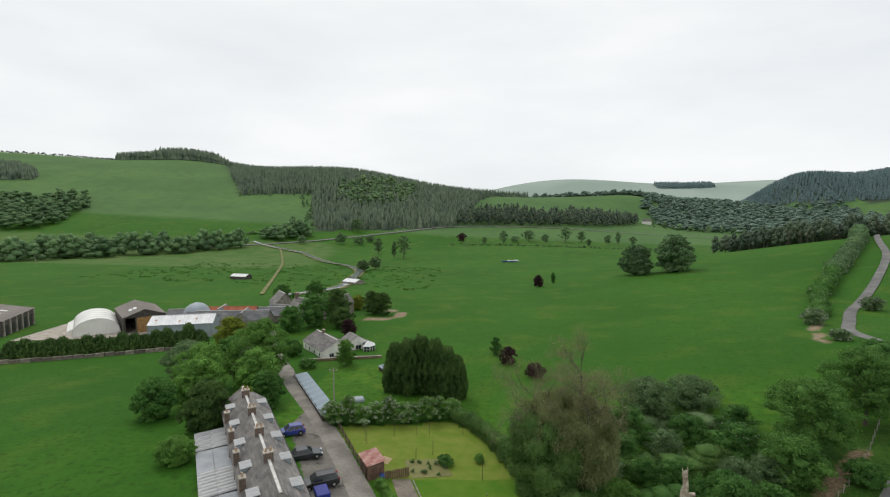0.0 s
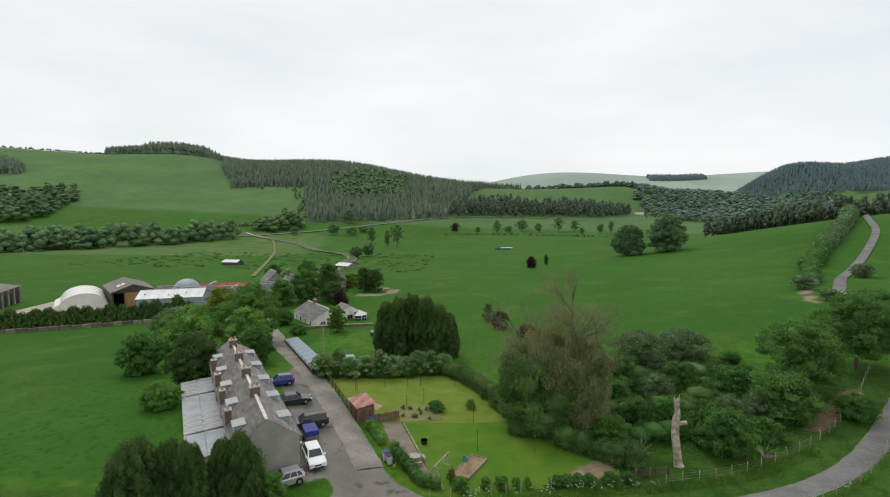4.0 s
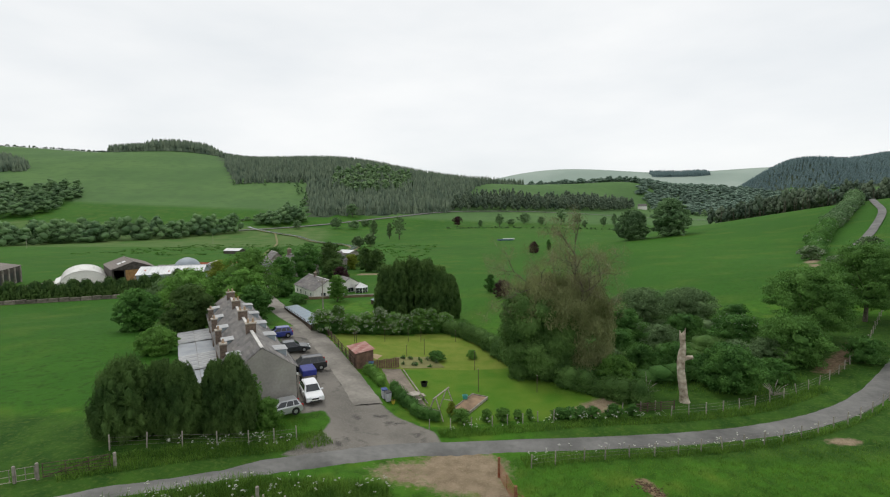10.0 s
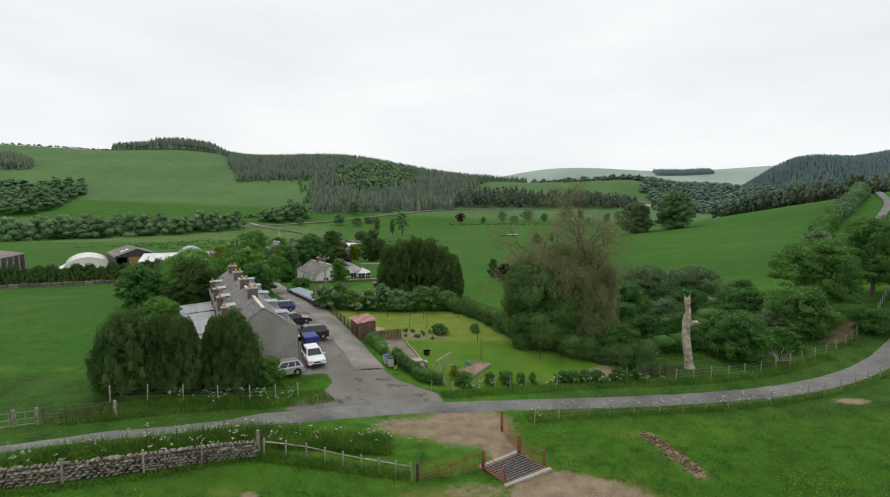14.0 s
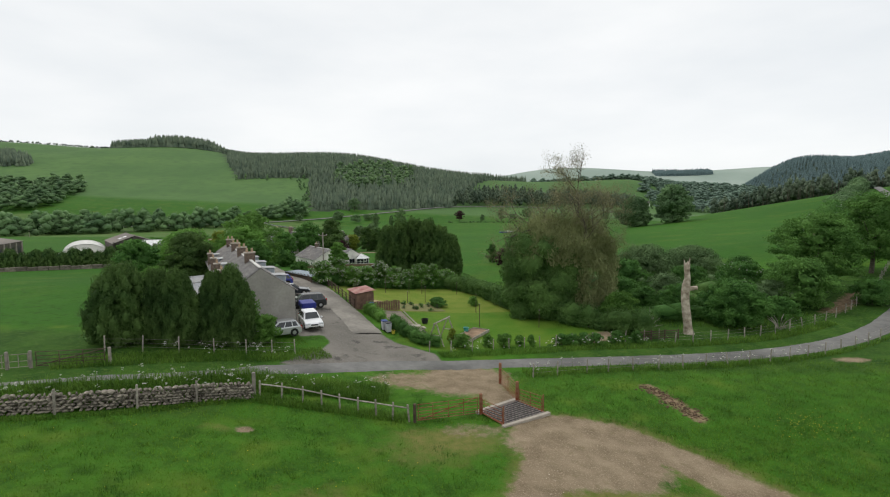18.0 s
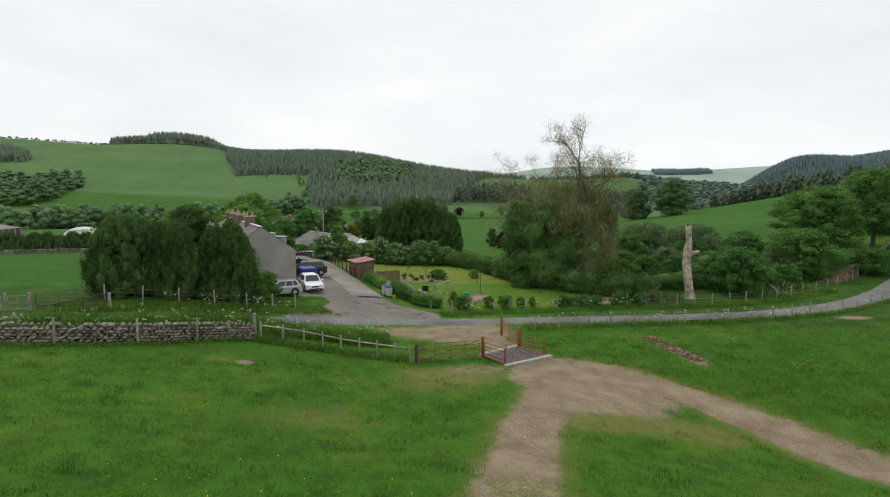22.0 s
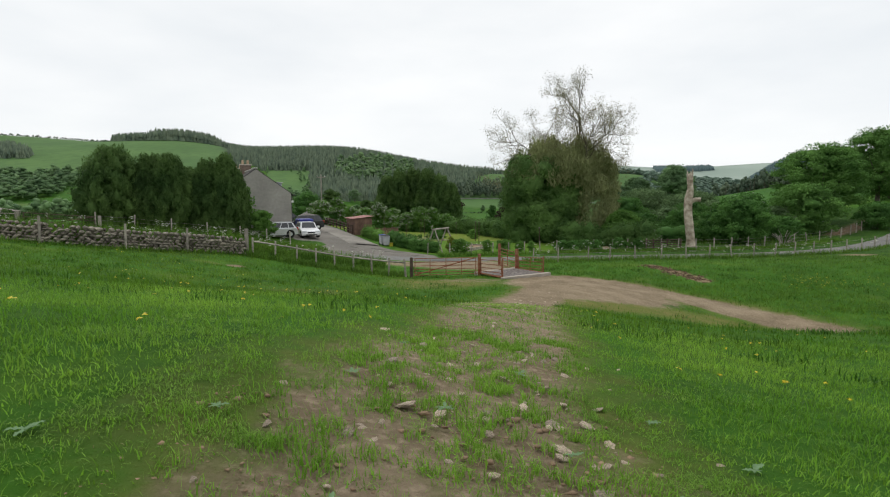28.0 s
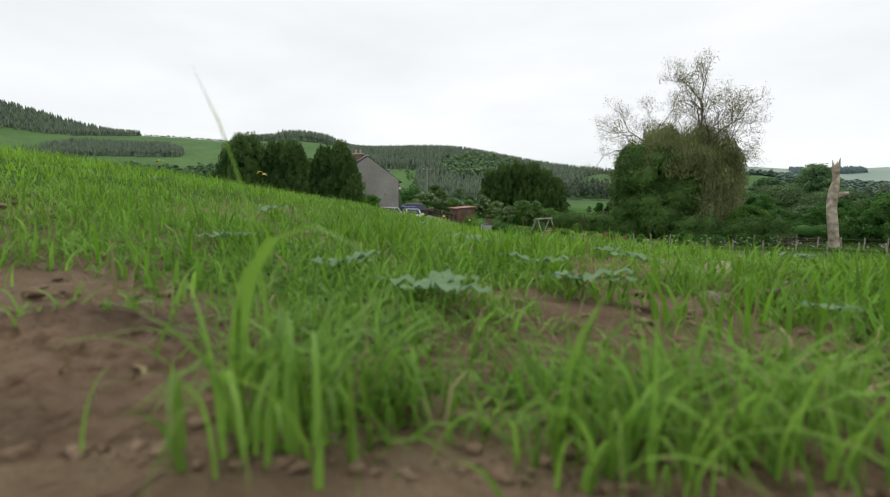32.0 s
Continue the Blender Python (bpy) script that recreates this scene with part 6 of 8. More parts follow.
for y in (1.2, 4.2):
    d = part("garage_door", boxed(-7.06, -6.98, y, y + 2.4, -0.2, 2.4), BLUEBIN, garage, "dark blue garage door")
    part("door_frame", boxed(-7.09, -7.0, y - 0.18, y - 0.02, -0.2, 2.6), WHITE, garage)
farm_house = gabled("farm_house", -50.0, 172.0, -8.8, 62, 7.5, 11, 5.2, 8.2, OLDSTONE, SLATE, "two-storey old stone farm house with gables", "house", 12)
for y in (0.5, 10.5):
    chimney(farm_house, -3.75, y, 7.7, 9.9, 1.3, 0.8, 2)
for y in (2.2, 5.5, 8.8):
    for z in (1.4, 3.9):
        window(farm_house, Matrix.Translation((-7.51, y, z)) @ pose(0, 0, 0, 0, 0, -90), 1.0, 1.5, (0, 1))
for x in (-2.1, -5.4):
    for z in (1.4, 3.9):
        window(farm_house, Matrix.Translation((x, -0.01, z)), 1.0, 1.5, (0, 1))
gabled("farm_house_wing", -46.0, 177.5, -8.8, -28, 5.5, 7, 4.8, 7.8, OLDSTONE, SLATE, "gabled stone wing of the farm house", "house", 10)
gabled("small_outhouse", -61.5, 170.0, -8.4, 62, 4.0, 5, 2.2, 3.6, WHITEWASH, SLATE, "small white outhouse beside the farm house", "outhouse", 7)
silo = thing("round_silo", pose(-90.5, 160.0, -7.4), "round grey-blue metal silo with domed top", "silo")
child("dome", plain_mesh("dome", *tubes([[(0, 0, 3.4, 4.2), (0, 0, 4.6, 4.0), (0, 0, 5.8, 3.3), (0, 0, 6.7, 2.2), (0, 0, 7.2, 0.9), (0, 0, 7.3, 0.02)]], 20), SHEDWALL, True), silo)
child("drum", plain_mesh("drum", *tubes([[(0, 0, -1, 4.2), (0, 0, 3.4, 4.2)]], 20), GREYSHEET, True), silo)
gabled("field_shelter", -141.0, 318.0, gz(-145, 320), 80, 7, 11, 2.4, 3.6, BARNBOARD, WHITESHEET, "open cattle shelter with pale sheet roof", "shed", ribbed=1.2)
gabled("bridge_hut", -61.0, 292.0, gz(-62, 296), 60, 8, 10, 2.0, 3.2, OLDSTONE, WHITESHEET, "low stone hut with pale roof by the river", "hut", ribbed=1.2)
gabled("far_house", 468.0, 1265.0, gz(468, 1265), 75, 11, 21, 8, 14, WHITEWASH, SLATE, "pale far house among the valley trees", "house", 6)
wall_line = [(-120, 107.5), (-100, 115.2), (-84, 122.5), (-72, 128.5)]
fw = thing("field_wall", pose(-96, 117, gz(-96, 117)), "low dark stone dyke along the top of the field", "wall")
for a, b in zip(wall_line[:-1], wall_line[1:]):
    n = int(math.hypot(b[0] - a[0], b[1] - a[1]) / 2)
    for k in range(n):
        x, y = a[0] + (b[0] - a[0]) * (k + 0.5) / n, a[1] + (b[1] - a[1]) * (k + 0.5) / n
        ob = part("wall_stretch", boxed(-1.05, 1.05, -0.3, 0.3, -0.6, 0.95 + 0.08 * math.sin(k * 2.1), 0.08), DRYSTONE, fw)
        ob.matrix_basis = pose(x + 96, y - 117, gz(x, y) - gz(-96, 117), 0, 0, math.degrees(math.atan2(b[1] - a[1], b[0] - a[0])))
trough = thing("feed_trailer", pose(45, 500, gz(45, 500), 0, 0, 8), "long low blue and white feed trailer in the pasture", "trailer")
part("bed", boxed(-8, 8, -1.1, 1.1, 0.5, 1.5, 0.05), BLUEBIN, trough)
part("load", boxed(-2, 9.5, -1.15, 1.15, 1.51, 2.3, 0.1), WHITE, trough)
for x in (-5, 4):
    part("wheel", rodded((x, -1.1, 0.45), (x, 1.1, 0.45), 0.45, None, 10), RUBBER, trough)


# ---- vehicles ----
def car(x, y, turn, mat, label, length=4.2, width=1.76, height=1.48, bonnet=0.95, boot=0.25, hatch=True, roofbars=False):
    """A car that faces along +x: body shell, glasshouse with separate panes, wheels, lamps, mirrors and plates."""
    z = gz(x, y) + 0.03
    c = thing("car", pose(x, y, z, 0, 0, turn), label, "car", "parked cars")
    hl, hw = length / 2, width / 2
    belt, sill = height * 0.60, 0.22
    side = [(-hl, 0.38), (-hl + 0.05, belt * 0.96), (-hl + boot + 0.1, belt + 0.02), (hl - bonnet - 0.25, belt), (hl - bonnet, belt - 0.03), (hl - 0.30, belt - 0.16), (hl - 0.06, belt - 0.30), (hl, 0.40), (hl - 0.08, sill), (-hl + 0.1, sill)]
    body = part("body", extruded(side, (-hw, hw), bevel=0.055), mat, c, smooth=False)
    fb, rb = hl - bonnet - 0.15, -hl + (0.12 if hatch else 0.55)
    ft, rt = fb - 0.75, rb + (0.38 if hatch else 0.7)
    bm = bmesh.new()
    lo, hi = hw - 0.05, hw - 0.24
    vs = [bm.verts.new(p) for p in ((fb, -lo, belt - 0.04), (fb, lo, belt - 0.04), (rb, lo, belt - 0.04), (rb, -lo, belt - 0.04), (ft, -hi, height), (ft, hi, height), (rt, hi, height - 0.03), (rt, -hi, height - 0.03))]
    for q in ((0, 1, 5, 4), (1, 2, 6, 5), (2, 3, 7, 6), (3, 0, 4, 7), (4, 5, 6, 7)):
        bm.faces.new([vs[i] for i in q])
    bmesh.ops.bevel(bm, geom=list(bm.edges), offset=0.05, segments=2, affect="EDGES")
    part("cabin", bm, mat, c, smooth=False)

    def pane(name, corners, out):
        bm = bmesh.new()
        a = [bm.verts.new(Vector(p) + Vector(out)) for p in corners]
        b = [bm.verts.new(Vector(p) - Vector(out) * 0.5) for p in corners]
        bm.faces.new(a)
        bm.faces.new(b[::-1])
        for i in range(len(a)):
            bm.faces.new((a[i], b[i], b[(i + 1) % len(a)], a[(i + 1) % len(a)]))
        bmesh.ops.recalc_face_normals(bm, faces=bm.faces)
        part(name, bm, WINDOW, c)

    def mix(a, b, t):
        return tuple(a[i] + (b[i] - a[i]) * t for i in range(3))

    bl, br, tl, tr = (fb, -lo, belt - 0.04), (fb, lo, belt - 0.04), (ft, -hi, height), (ft, hi, height)
    face = lambda p00, p10, p01, p11, u0, u1, v0, v1: [mix(mix(p00, p10, u), mix(p01, p11, u), v) for u, v in ((u0, v0), (u1, v0), (u1, v1), (u0, v1))]  # noqa: E731
    pane("windscreen", face(bl, br, tl, tr, 0.08, 0.92, 0.12, 0.92), (0.012, 0, 0.012))
    pane("rear_window", face((rb, -lo, belt - 0.04), (rb, lo, belt - 0.04), (rt, -hi, height - 0.03), (rt, hi, height - 0.03), 0.1, 0.9, 0.2, 0.9), (-0.014, 0, 0.008))
    for s in (-1, 1):
        q = [(fb, s * lo, belt - 0.04), (rb, s * lo, belt - 0.04), (ft, s * hi, height), (rt, s * hi, height - 0.03)]
        for u0, u1 in ((0.10, 0.42), (0.45, 0.72), (0.75, 0.93)):
            pane("side_window", face(*q, u0, u1, 0.14, 0.86), (0, s * 0.014, 0.004))
        part("mirror", boxed(fb - 0.32, fb - 0.14, min(s * (hw - 0.04), s * (hw + 0.17)), max(s * (hw - 0.04), s * (hw + 0.17)), belt + 0.02, belt + 0.16, 0.03), mat, c)
        part("headlamp", boxed(hl - 0.22, hl - 0.015, min(s * (hw - 0.5), s * (hw - 0.045)), max(s * (hw - 0.5), s * (hw - 0.045)), belt - 0.36, belt - 0.20, 0.04), LAMP_CLEAR, c, "clear headlamp")
        part("tail_lamp", boxed(-hl - 0.015, -hl + 0.16, min(s * (hw - 0.22), s * (hw - 0.03)), max(s * (hw - 0.22), s * (hw - 0.03)), belt - 0.22, belt + 0.05, 0.02), LAMP_RED, c, "red tail lamp")
        for fx in (hl - 0.82, -hl + 0.72):
            w = part("wheel", rodded((fx, s * (hw - 0.2), 0.31), (fx, s * (hw + 0.012), 0.31), 0.315, None, 18), RUBBER, c)
            part("rim", rodded((fx, s * (hw - 0.02), 0.31), (fx, s * (hw + 0.03), 0.31), 0.2, 0.17, 10), RIM, w)
            part("arch", rodded((fx, s * (hw - 0.24), 0.33), (fx, s * (hw + 0.004), 0.33), 0.37, None, 18), BLACK, c)
        if roofbars:
            part("roof_bar", rodded((ft - 0.2, s * (hi - 0.05), height + 0.05), (rt + 0.2, s * (hi - 0.05), height + 0.03), 0.025), GREYSTEEL, c)
    part("grille", boxed(hl - 0.05, hl + 0.012, -0.34, 0.34, 0.44, 0.60, 0.02), BLACK, c)
    part("bumper_slot", boxed(hl - 0.06, hl + 0.008, -0.55, 0.55, 0.26, 0.36, 0.02), BLACK, c)
    part("number_plate", boxed(hl + 0.005, hl + 0.025, -0.26, 0.26, 0.36, 0.46), PLATE, c)
    part("number_plate", boxed(-hl - 0.025, -hl - 0.003, -0.26, 0.26, 0.55, 0.66), PLATE, c)
    return c


car(-15.3, 48.9, -62, paint("white_car_paint", (0.80, 0.81, 0.82)), "white hatchback parked beside the lane", 4.3, 1.77, 1.47, 0.95, 0.2)
car(-18.1, 56.3, 206, paint("black_estate_paint", (0.016, 0.018, 0.022)), "black tall estate car with roof bars", 4.5, 1.82, 1.62, 0.9, 0.15, roofbars=True)
car(-21.9, 62.2, 24, paint("dark_saloon_paint", (0.014, 0.02, 0.026)), "dark saloon car parked in front of the cottages", 4.6, 1.78, 1.42, 1.1, 0.6, False)
car(-26.0, 68.6, 206, paint("blue_car_paint", (0.03, 0.045, 0.26)), "blue hatchback parked in front of the cottages", 3.9, 1.7, 1.5, 0.8, 0.15)
car(-16.7, 43.9, 214, paint("silver_car_paint", (0.50, 0.51, 0.52), 0.4), "silver small estate car parked by the gable", 3.9, 1.66, 1.42, 0.95, 0.15)


def trailer(x, y, turn):
    t = thing("box_trailer", pose(x, y, gz(x, y) + 0.03, 0, 0, turn), "small trailer under a bright blue cover", "trailer")
    part("bed", boxed(-1.1, 1.1, -0.72, 0.72, 0.42, 0.85, 0.02), GREYSTEEL, t)
    part("cover", boxed(-1.15, 1.15, -0.77, 0.77, 0.78, 1.42, 0.07), TARP, t, "blue tarpaulin cover")
    for s in (-1, 1):
        w = part("wheel", rodded((0, s * 0.76, 0.28), (0, s * 0.93, 0.28), 0.28, None, 14), RUBBER, t)
        part("rim", rodded((0, s * 0.92, 0.28), (0, s * 0.945, 0.28), 0.15, None, 10), RIM, w)
    part("drawbar", rodded((1.1, 0, 0.45), (2.0, 0, 0.42), 0.04), GREYSTEEL, t)


trailer(-17.0, 53.3, -62)
# ---- the garden ----
LANE_TURN = 28.9


def garden_shed():
    z = gz(-12.7, 61.3)
    s = thing("garden_shed", pose(-12.7, 61.3, z, 0, 0, LANE_TURN), "brown boarded garden shed with faded red roof", "shed")
    w, l, h = 2.1, 3.6, 1.95
    for k in range(12):
        y0 = -l / 2 + l * k / 12
        for x in (-w / 2, w / 2):
            part("board", boxed(x - 0.03, x + 0.03, y0, y0 + l / 12 - 0.015, -0.4, h), BROWNTIMBER, s)
    for k in range(7):
        x0 = -w / 2 + w * k / 7
        for y in (-l / 2, l / 2):
            part("board", boxed(x0, x0 + w / 7 - 0.015, y - 0.03, y + 0.03, -0.4, h + 0.12), BROWNTIMBER, s)
    m, q = slope_pose(w / 2 + 0.2, h + 0.30, -w / 2 - 0.25, h + 0.02, -l / 2 - 0.2)
    for k in range(2):
        sheet(l / 2 + 0.18, q, 0.3, 0.025, REDFELT, s, m @ Matrix.Translation((0, k * (l / 2 + 0.2), 0)), "roof_sheet", "faded red roofing")
    door = part("door", boxed(w / 2 + 0.03, w / 2 + 0.07, -0.5, 0.45, 0.0, 1.9), BROWNTIMBER, s)
    part("latch", boxed(w / 2 + 0.07, w / 2 + 0.1, 0.28, 0.4, 0.95, 1.0), GREYSTEEL, door)


garden_shed()


def post_rail(name, points, height, gap, mat, label, rails=2, post=0.11, rail=0.1, lean=0.0, rail_mat=None, seed=1):
    """Fence with a post at each gap and rails between."""
    r = np.random.default_rng(seed)
    line = smooth_line(points, gap)
    x0, y0 = line[0]
    t = thing(name, pose(x0, y0, gz(x0, y0)), label, "fence")
    pts = [Vector((x - x0, y - y0, gz(x, y) - gz(x0, y0))) for x, y in line]
    for i, p in enumerate(pts):
        ob = part("post", boxed(-post / 2, post / 2, -post / 2, post / 2, -0.4, height + 0.12, 0.012), mat, t)
        ob.matrix_basis = Matrix.Translation(p) @ pose(0, 0, 0, r.normal() * lean, r.normal() * lean, r.random() * 40)
        if i and rails:
            q = pts[i - 1]
            for k in range(rails):
                z = height * (k + 0.9) / rails
                part("rail", rodded(q + Vector((0, 0, z)), p + Vector((0, 0, z)), rail / 2, None, 4), rail_mat or mat, t)
    return t


post_rail("lane_fence", [(-13.2, 59.8), (-17, 67), (-20.8, 74.3)], 1.0, 1.7, DARKTIMBER, "dark brown post and rail fence along the lane", 3, 0.13, 0.12)
post_rail("garden_front_fence", [(-2.9, 44.2), (3, 45.1), (9, 46.4), (16, 47.9), (19.5, 48.6)], 0.95, 1.5, TIMBER, "grey weathered garden fence posts behind the verge", 0, 0.08, 0.05, 3)
post_rail("wooden_hurdle", [(17.2, 48.0), (21.5, 48.9)], 0.9, 1.4, DARKTIMBER, "dark wooden hurdle beside the dead trunk", 4, 0.1, 0.09)
# wire fences: a lone row of stakes each, with thin wires
for pts, lab, h in (([(20.5, 47.2), (28, 49), (36, 52.6), (44, 57.5), (54, 66), (66, 78)], "line of pale fence stakes above the road", 1.0),
                    ([(5.6, 37.6), (10, 38.6), (18, 39.8), (26, 41.6), (34, 44.6), (42, 49), (52, 57)], "line of pale fence stakes below the road", 1.0),
                    ([(-26, 34.5), (-21.5, 36.2), (-17, 37.8), (-13.8, 39.8)], "grey stakes along the verge by the conifers", 1.1)):
    f = post_rail("stake_fence", pts, h, 1.9, TIMBER, lab, 0, 0.085, lean=3)
    line = smooth_line(pts, 1.9)
    x0, y0 = line[0]
    for z in (0.35, 0.65, 0.95):
        child("wire", plain_mesh("wire", *tubes([[(x - x0, y - y0, gz(x, y) - gz(x0, y0) + z, 0.008) for x, y in line]], 3), GREYSTEEL), f)
for k, (x, y, h) in enumerate(((-15.3, 69.7, 2.0), (-14.9, 69.0, 2.0), (-11.4, 72.7, 2.1), (-8.0, 73.9, 2.1), (-6.1, 74.4, 2.1), (-0.8, 75.0, 1.8), (-5.1, 68.0, 2.2), (-7.4, 66.4, 1.6), (1.8, 61.6, 2.4), (2.0, 54.0, 2.6), (8.5, 53.7, 1.9))):
    p = thing("clothes_pole", pose(x, y, gz(x, y)), "thin dark clothes pole standing in the lawn", "pole", "clothes poles")
    part("shaft", rodded((0, 0, -0.3), (0.02, 0, h), 0.04, 0.03, 6), DARKTIMBER, p)
    part("hook", boxed(-0.08, 0.1, -0.02, 0.02, h, h + 0.06), GREYSTEEL, p)


def flat_patch(name, pts, mat, label, lift=0.03, step=0.8):
    bm = bmesh.new()
    ring = []
    for a, b in zip(pts, pts[1:] + pts[:1]):
        n = max(1, int(math.hypot(b[0] - a[0], b[1] - a[1]) / step))
        ring += [(a[0] + (b[0] - a[0]) * k / n, a[1] + (b[1] - a[1]) * k / n) for k in range(n)]
    bm.faces.new([bm.verts.new((x, y, gz(x, y) + lift)) for x, y in ring])
    bmesh.ops.triangulate(bm, faces=bm.faces)
    return tagged(part(name, bm, mat, None), label, "ground", kind="structure")


flat_patch("garden_yard", [(-9.9, 60.2), (-7.6, 60.9), (-3.6, 50.0), (-2.4, 48.4), (-4.0, 47.8), (-5.0, 49.6), (-8.2, 55.2)], GRAVEL, "brown gravel yard inside the garden")
flat_patch("vegetable_bed", [(-7.5, 61.2), (-9.0, 65.6), (-4.0, 67.0), (-2.0, 62.6)], TRACKGRASS, "weedy vegetable bed with rough edges", 0.04)
flat_patch("sand_patch", [(-12.6, 64.2), (-11.8, 66.0), (-10.6, 65.6), (-11.0, 63.8)], material("pale_sand", (0.36, 0.27, 0.16), 0.95, 0.2, 2, 0.02, 30), "pale bare patch behind the shed", 0.04)
fs = thing("picket_screen", pose(-10.8, 60.1, gz(-10.8, 60.1), 0, 0, 24), "low brown picket screen beside the shed", "fence")
for k in range(11):
    part("picket", boxed(k * 0.3, k * 0.3 + 0.24, -0.02, 0.02, -0.3, 1.0 + 0.05 * math.sin(k * 1.7)), BROWNTIMBER, fs)
part("rail", boxed(0, 3.3, 0.021, 0.07, 0.6, 0.7), BROWNTIMBER, fs)
for a, b in (((-7.2, 60.6), (-3.4, 50.2)), ((-16.0, 61.2), (-16.0, 61.2))):
    if a != b:
        e = thing("lawn_edging", pose(a[0], a[1], gz(*a)), "pale timber edging along the lawn", "edging")
        n = 6
        for k in range(n):
            p, q = [(a[0] + (b[0] - a[0]) * f, a[1] + (b[1] - a[1]) * f) for f in (k / n, (k + 1) / n - 0.01)]
            part("board", rodded((p[0] - a[0], p[1] - a[1], gz(*p) - gz(*a) + 0.08), (q[0] - a[0], q[1] - a[1], gz(*q) - gz(*a) + 0.08), 0.09, None, 4), TIMBER, e)
r = np.random.default_rng(12)
for k in range(14):
    x, y = -8 + 5.2 * r.random(), 61.8 + 3.6 * r.random()
    broad_tree(x, y, 0.35 + 0.35 * r.random(), 0.25 + 0.2 * r.random(), (LEAF_MID, LEAF_GREY)[k % 2], "low leafy vegetable plant in the bed", "plant", "vegetable_plant", 90, 0.1, 400 + k, 0.0, "vegetables", lumps=4)


def picnic_table(x, y):
    t = thing("round_picnic_table", pose(x, y, gz(x, y), 0, 0, 25), "round grey wooden picnic table with benches", "table")
    bm = bmesh.new()
    rod(bm, (0, 0, 0.70), (0, 0, 0.75), 0.62, None, 20)
    part("tabletop", bm, TIMBER, t)
    for k in range(4):
        a = k * math.pi / 2
        m = pose(0, 0, 0, 0, 0, math.degrees(a))
        for name, b in (("leg", boxed(0.28, 0.36, -0.05, 0.05, -0.05, 0.70)), ("bench", boxed(0.85, 1.15, -0.45, 0.45, 0.40, 0.45, 0.01)), ("bench_leg", boxed(0.96, 1.04, -0.04, 0.04, -0.05, 0.40)), ("stretcher", boxed(0.36, 0.96, -0.03, 0.03, 0.28, 0.36))):
            part(name, b, TIMBER, t).matrix_basis = m


picnic_table(-4.9, 51.2)


def swing(x, y):
    t = thing("garden_swing_frame", pose(x, y, gz(x, y), 0, 0, 65), "weathered timber A-frame of a garden swing", "swing")
    for s in (-1.3, 1.3):
        for d in (-1, 1):
            part("leg", rodded((s * 1.1, d * 1.0, -0.15), (s, d * 0.06, 2.2), 0.065, None, 6), TIMBER, t)
        part("brace", rodded((s * 1.05, -0.55, 1.0), (s * 1.05, 0.55, 1.0), 0.045, None, 6), TIMBER, t)
    part("top_beam", rodded((-1.7, 0, 2.2), (1.7, 0, 2.2), 0.08, None, 6), TIMBER, t, "grey-green round beam")


swing(-1.9, 47.9)


def bed(x, y):
    t = thing("raised_bed", pose(x, y, gz(x, y), 0, 0, 62), "timber-edged raised bed with dark soil", "planter")
    for n, b in (("board", boxed(-2.4, 2.4, -0.95, -0.88, -0.2, 0.3)), ("board", boxed(-2.4, 2.4, 0.88, 0.95, -0.2, 0.3)), ("board", boxed(-2.4, -2.33, -0.88, 0.88, -0.2, 0.3)), ("board", boxed(2.33, 2.4, -0.88, 0.88, -0.2, 0.3))):
        part(n, b, TIMBER, t)
    part("soil", boxed(-2.33, 2.33, -0.88, 0.88, -0.2, 0.2), SOIL, t, "dark soil")


bed(1.0, 50.2)


def bucket(x, y, mat, name, label, h=0.35, r=0.2, lift=0.0):
    t = thing(name, pose(x, y, gz(x, y) + lift), label, "bucket")
    bm = bmesh.new()
    rod(bm, (0, 0, 0), (0, 0, h), r * 0.8, r, 14)
    part("tub", bm, mat, t)
    part("rim", rodded((0, 0, h - 0.03), (0, 0, h), r * 1.08, None, 14), mat, t)


bucket(0.5, 51.4, TEAL, "teal_tub", "teal plastic tub on the raised bed", 0.4, 0.3, 0.25)
bucket(-4.2, 55.6, BLACK, "black_tub", "black plastic tub on the lawn", 0.5, 0.4)


def wheelie_bin(x, y, turn, mat, lid, label):
    t = thing("wheelie_bin", pose(x, y, gz(x, y), 0, 0, turn), label, "bin", "wheelie bins")
    bm = bmesh.new()
    vs = box(bm, -0.29, 0.29, -0.36, 0.36, 0.06, 0.98, 0.02)
    for v in bm.verts:
        if v.co.z < 0.4:
            v.co.x *= 0.84
            v.co.y *= 0.84
    part("bin_body", bm, mat, t)
    part("lid", boxed(-0.31, 0.31, -0.40, 0.38, 0.985, 1.06, 0.025), lid, t)
    for s in (-1, 1):
        part("wheel", rodded((s * 0.22, 0.3, 0.1), (s * 0.30, 0.3, 0.1), 0.1, None, 10), RUBBER, t)
    part("handle", rodded((-0.25, 0.42, 0.95), (0.25, 0.42, 0.95), 0.02), BLACK, t)


wheelie_bin(-8.1, 51.0, 25, GREYBIN, BLUEBIN, "pale grey wheelie bin with blue lid by the hedge")
wheelie_bin(-7.6, 50.3, 25, GREYBIN, BLACK, "pale grey wheelie bin with dark lid by the hedge")
bucket(-7.0, 49.8, YELLOW, "yellow_tub", "small yellow tub beside the bins", 0.4, 0.2)
wheelie_bin(-11.0, 59.2, 10, BLUEBIN, BLUEBIN, "dark blue wheelie bin beside the shed")
cs = thing("composter", pose(-36.5, 72.5, gz(-36.5, 72.5)), "teal green garden composter behind the cottages", "composter")
part("drum", rodded((0, 0, -0.1), (0, 0, 1.0), 0.5, 0.42, 8), TEAL, cs)
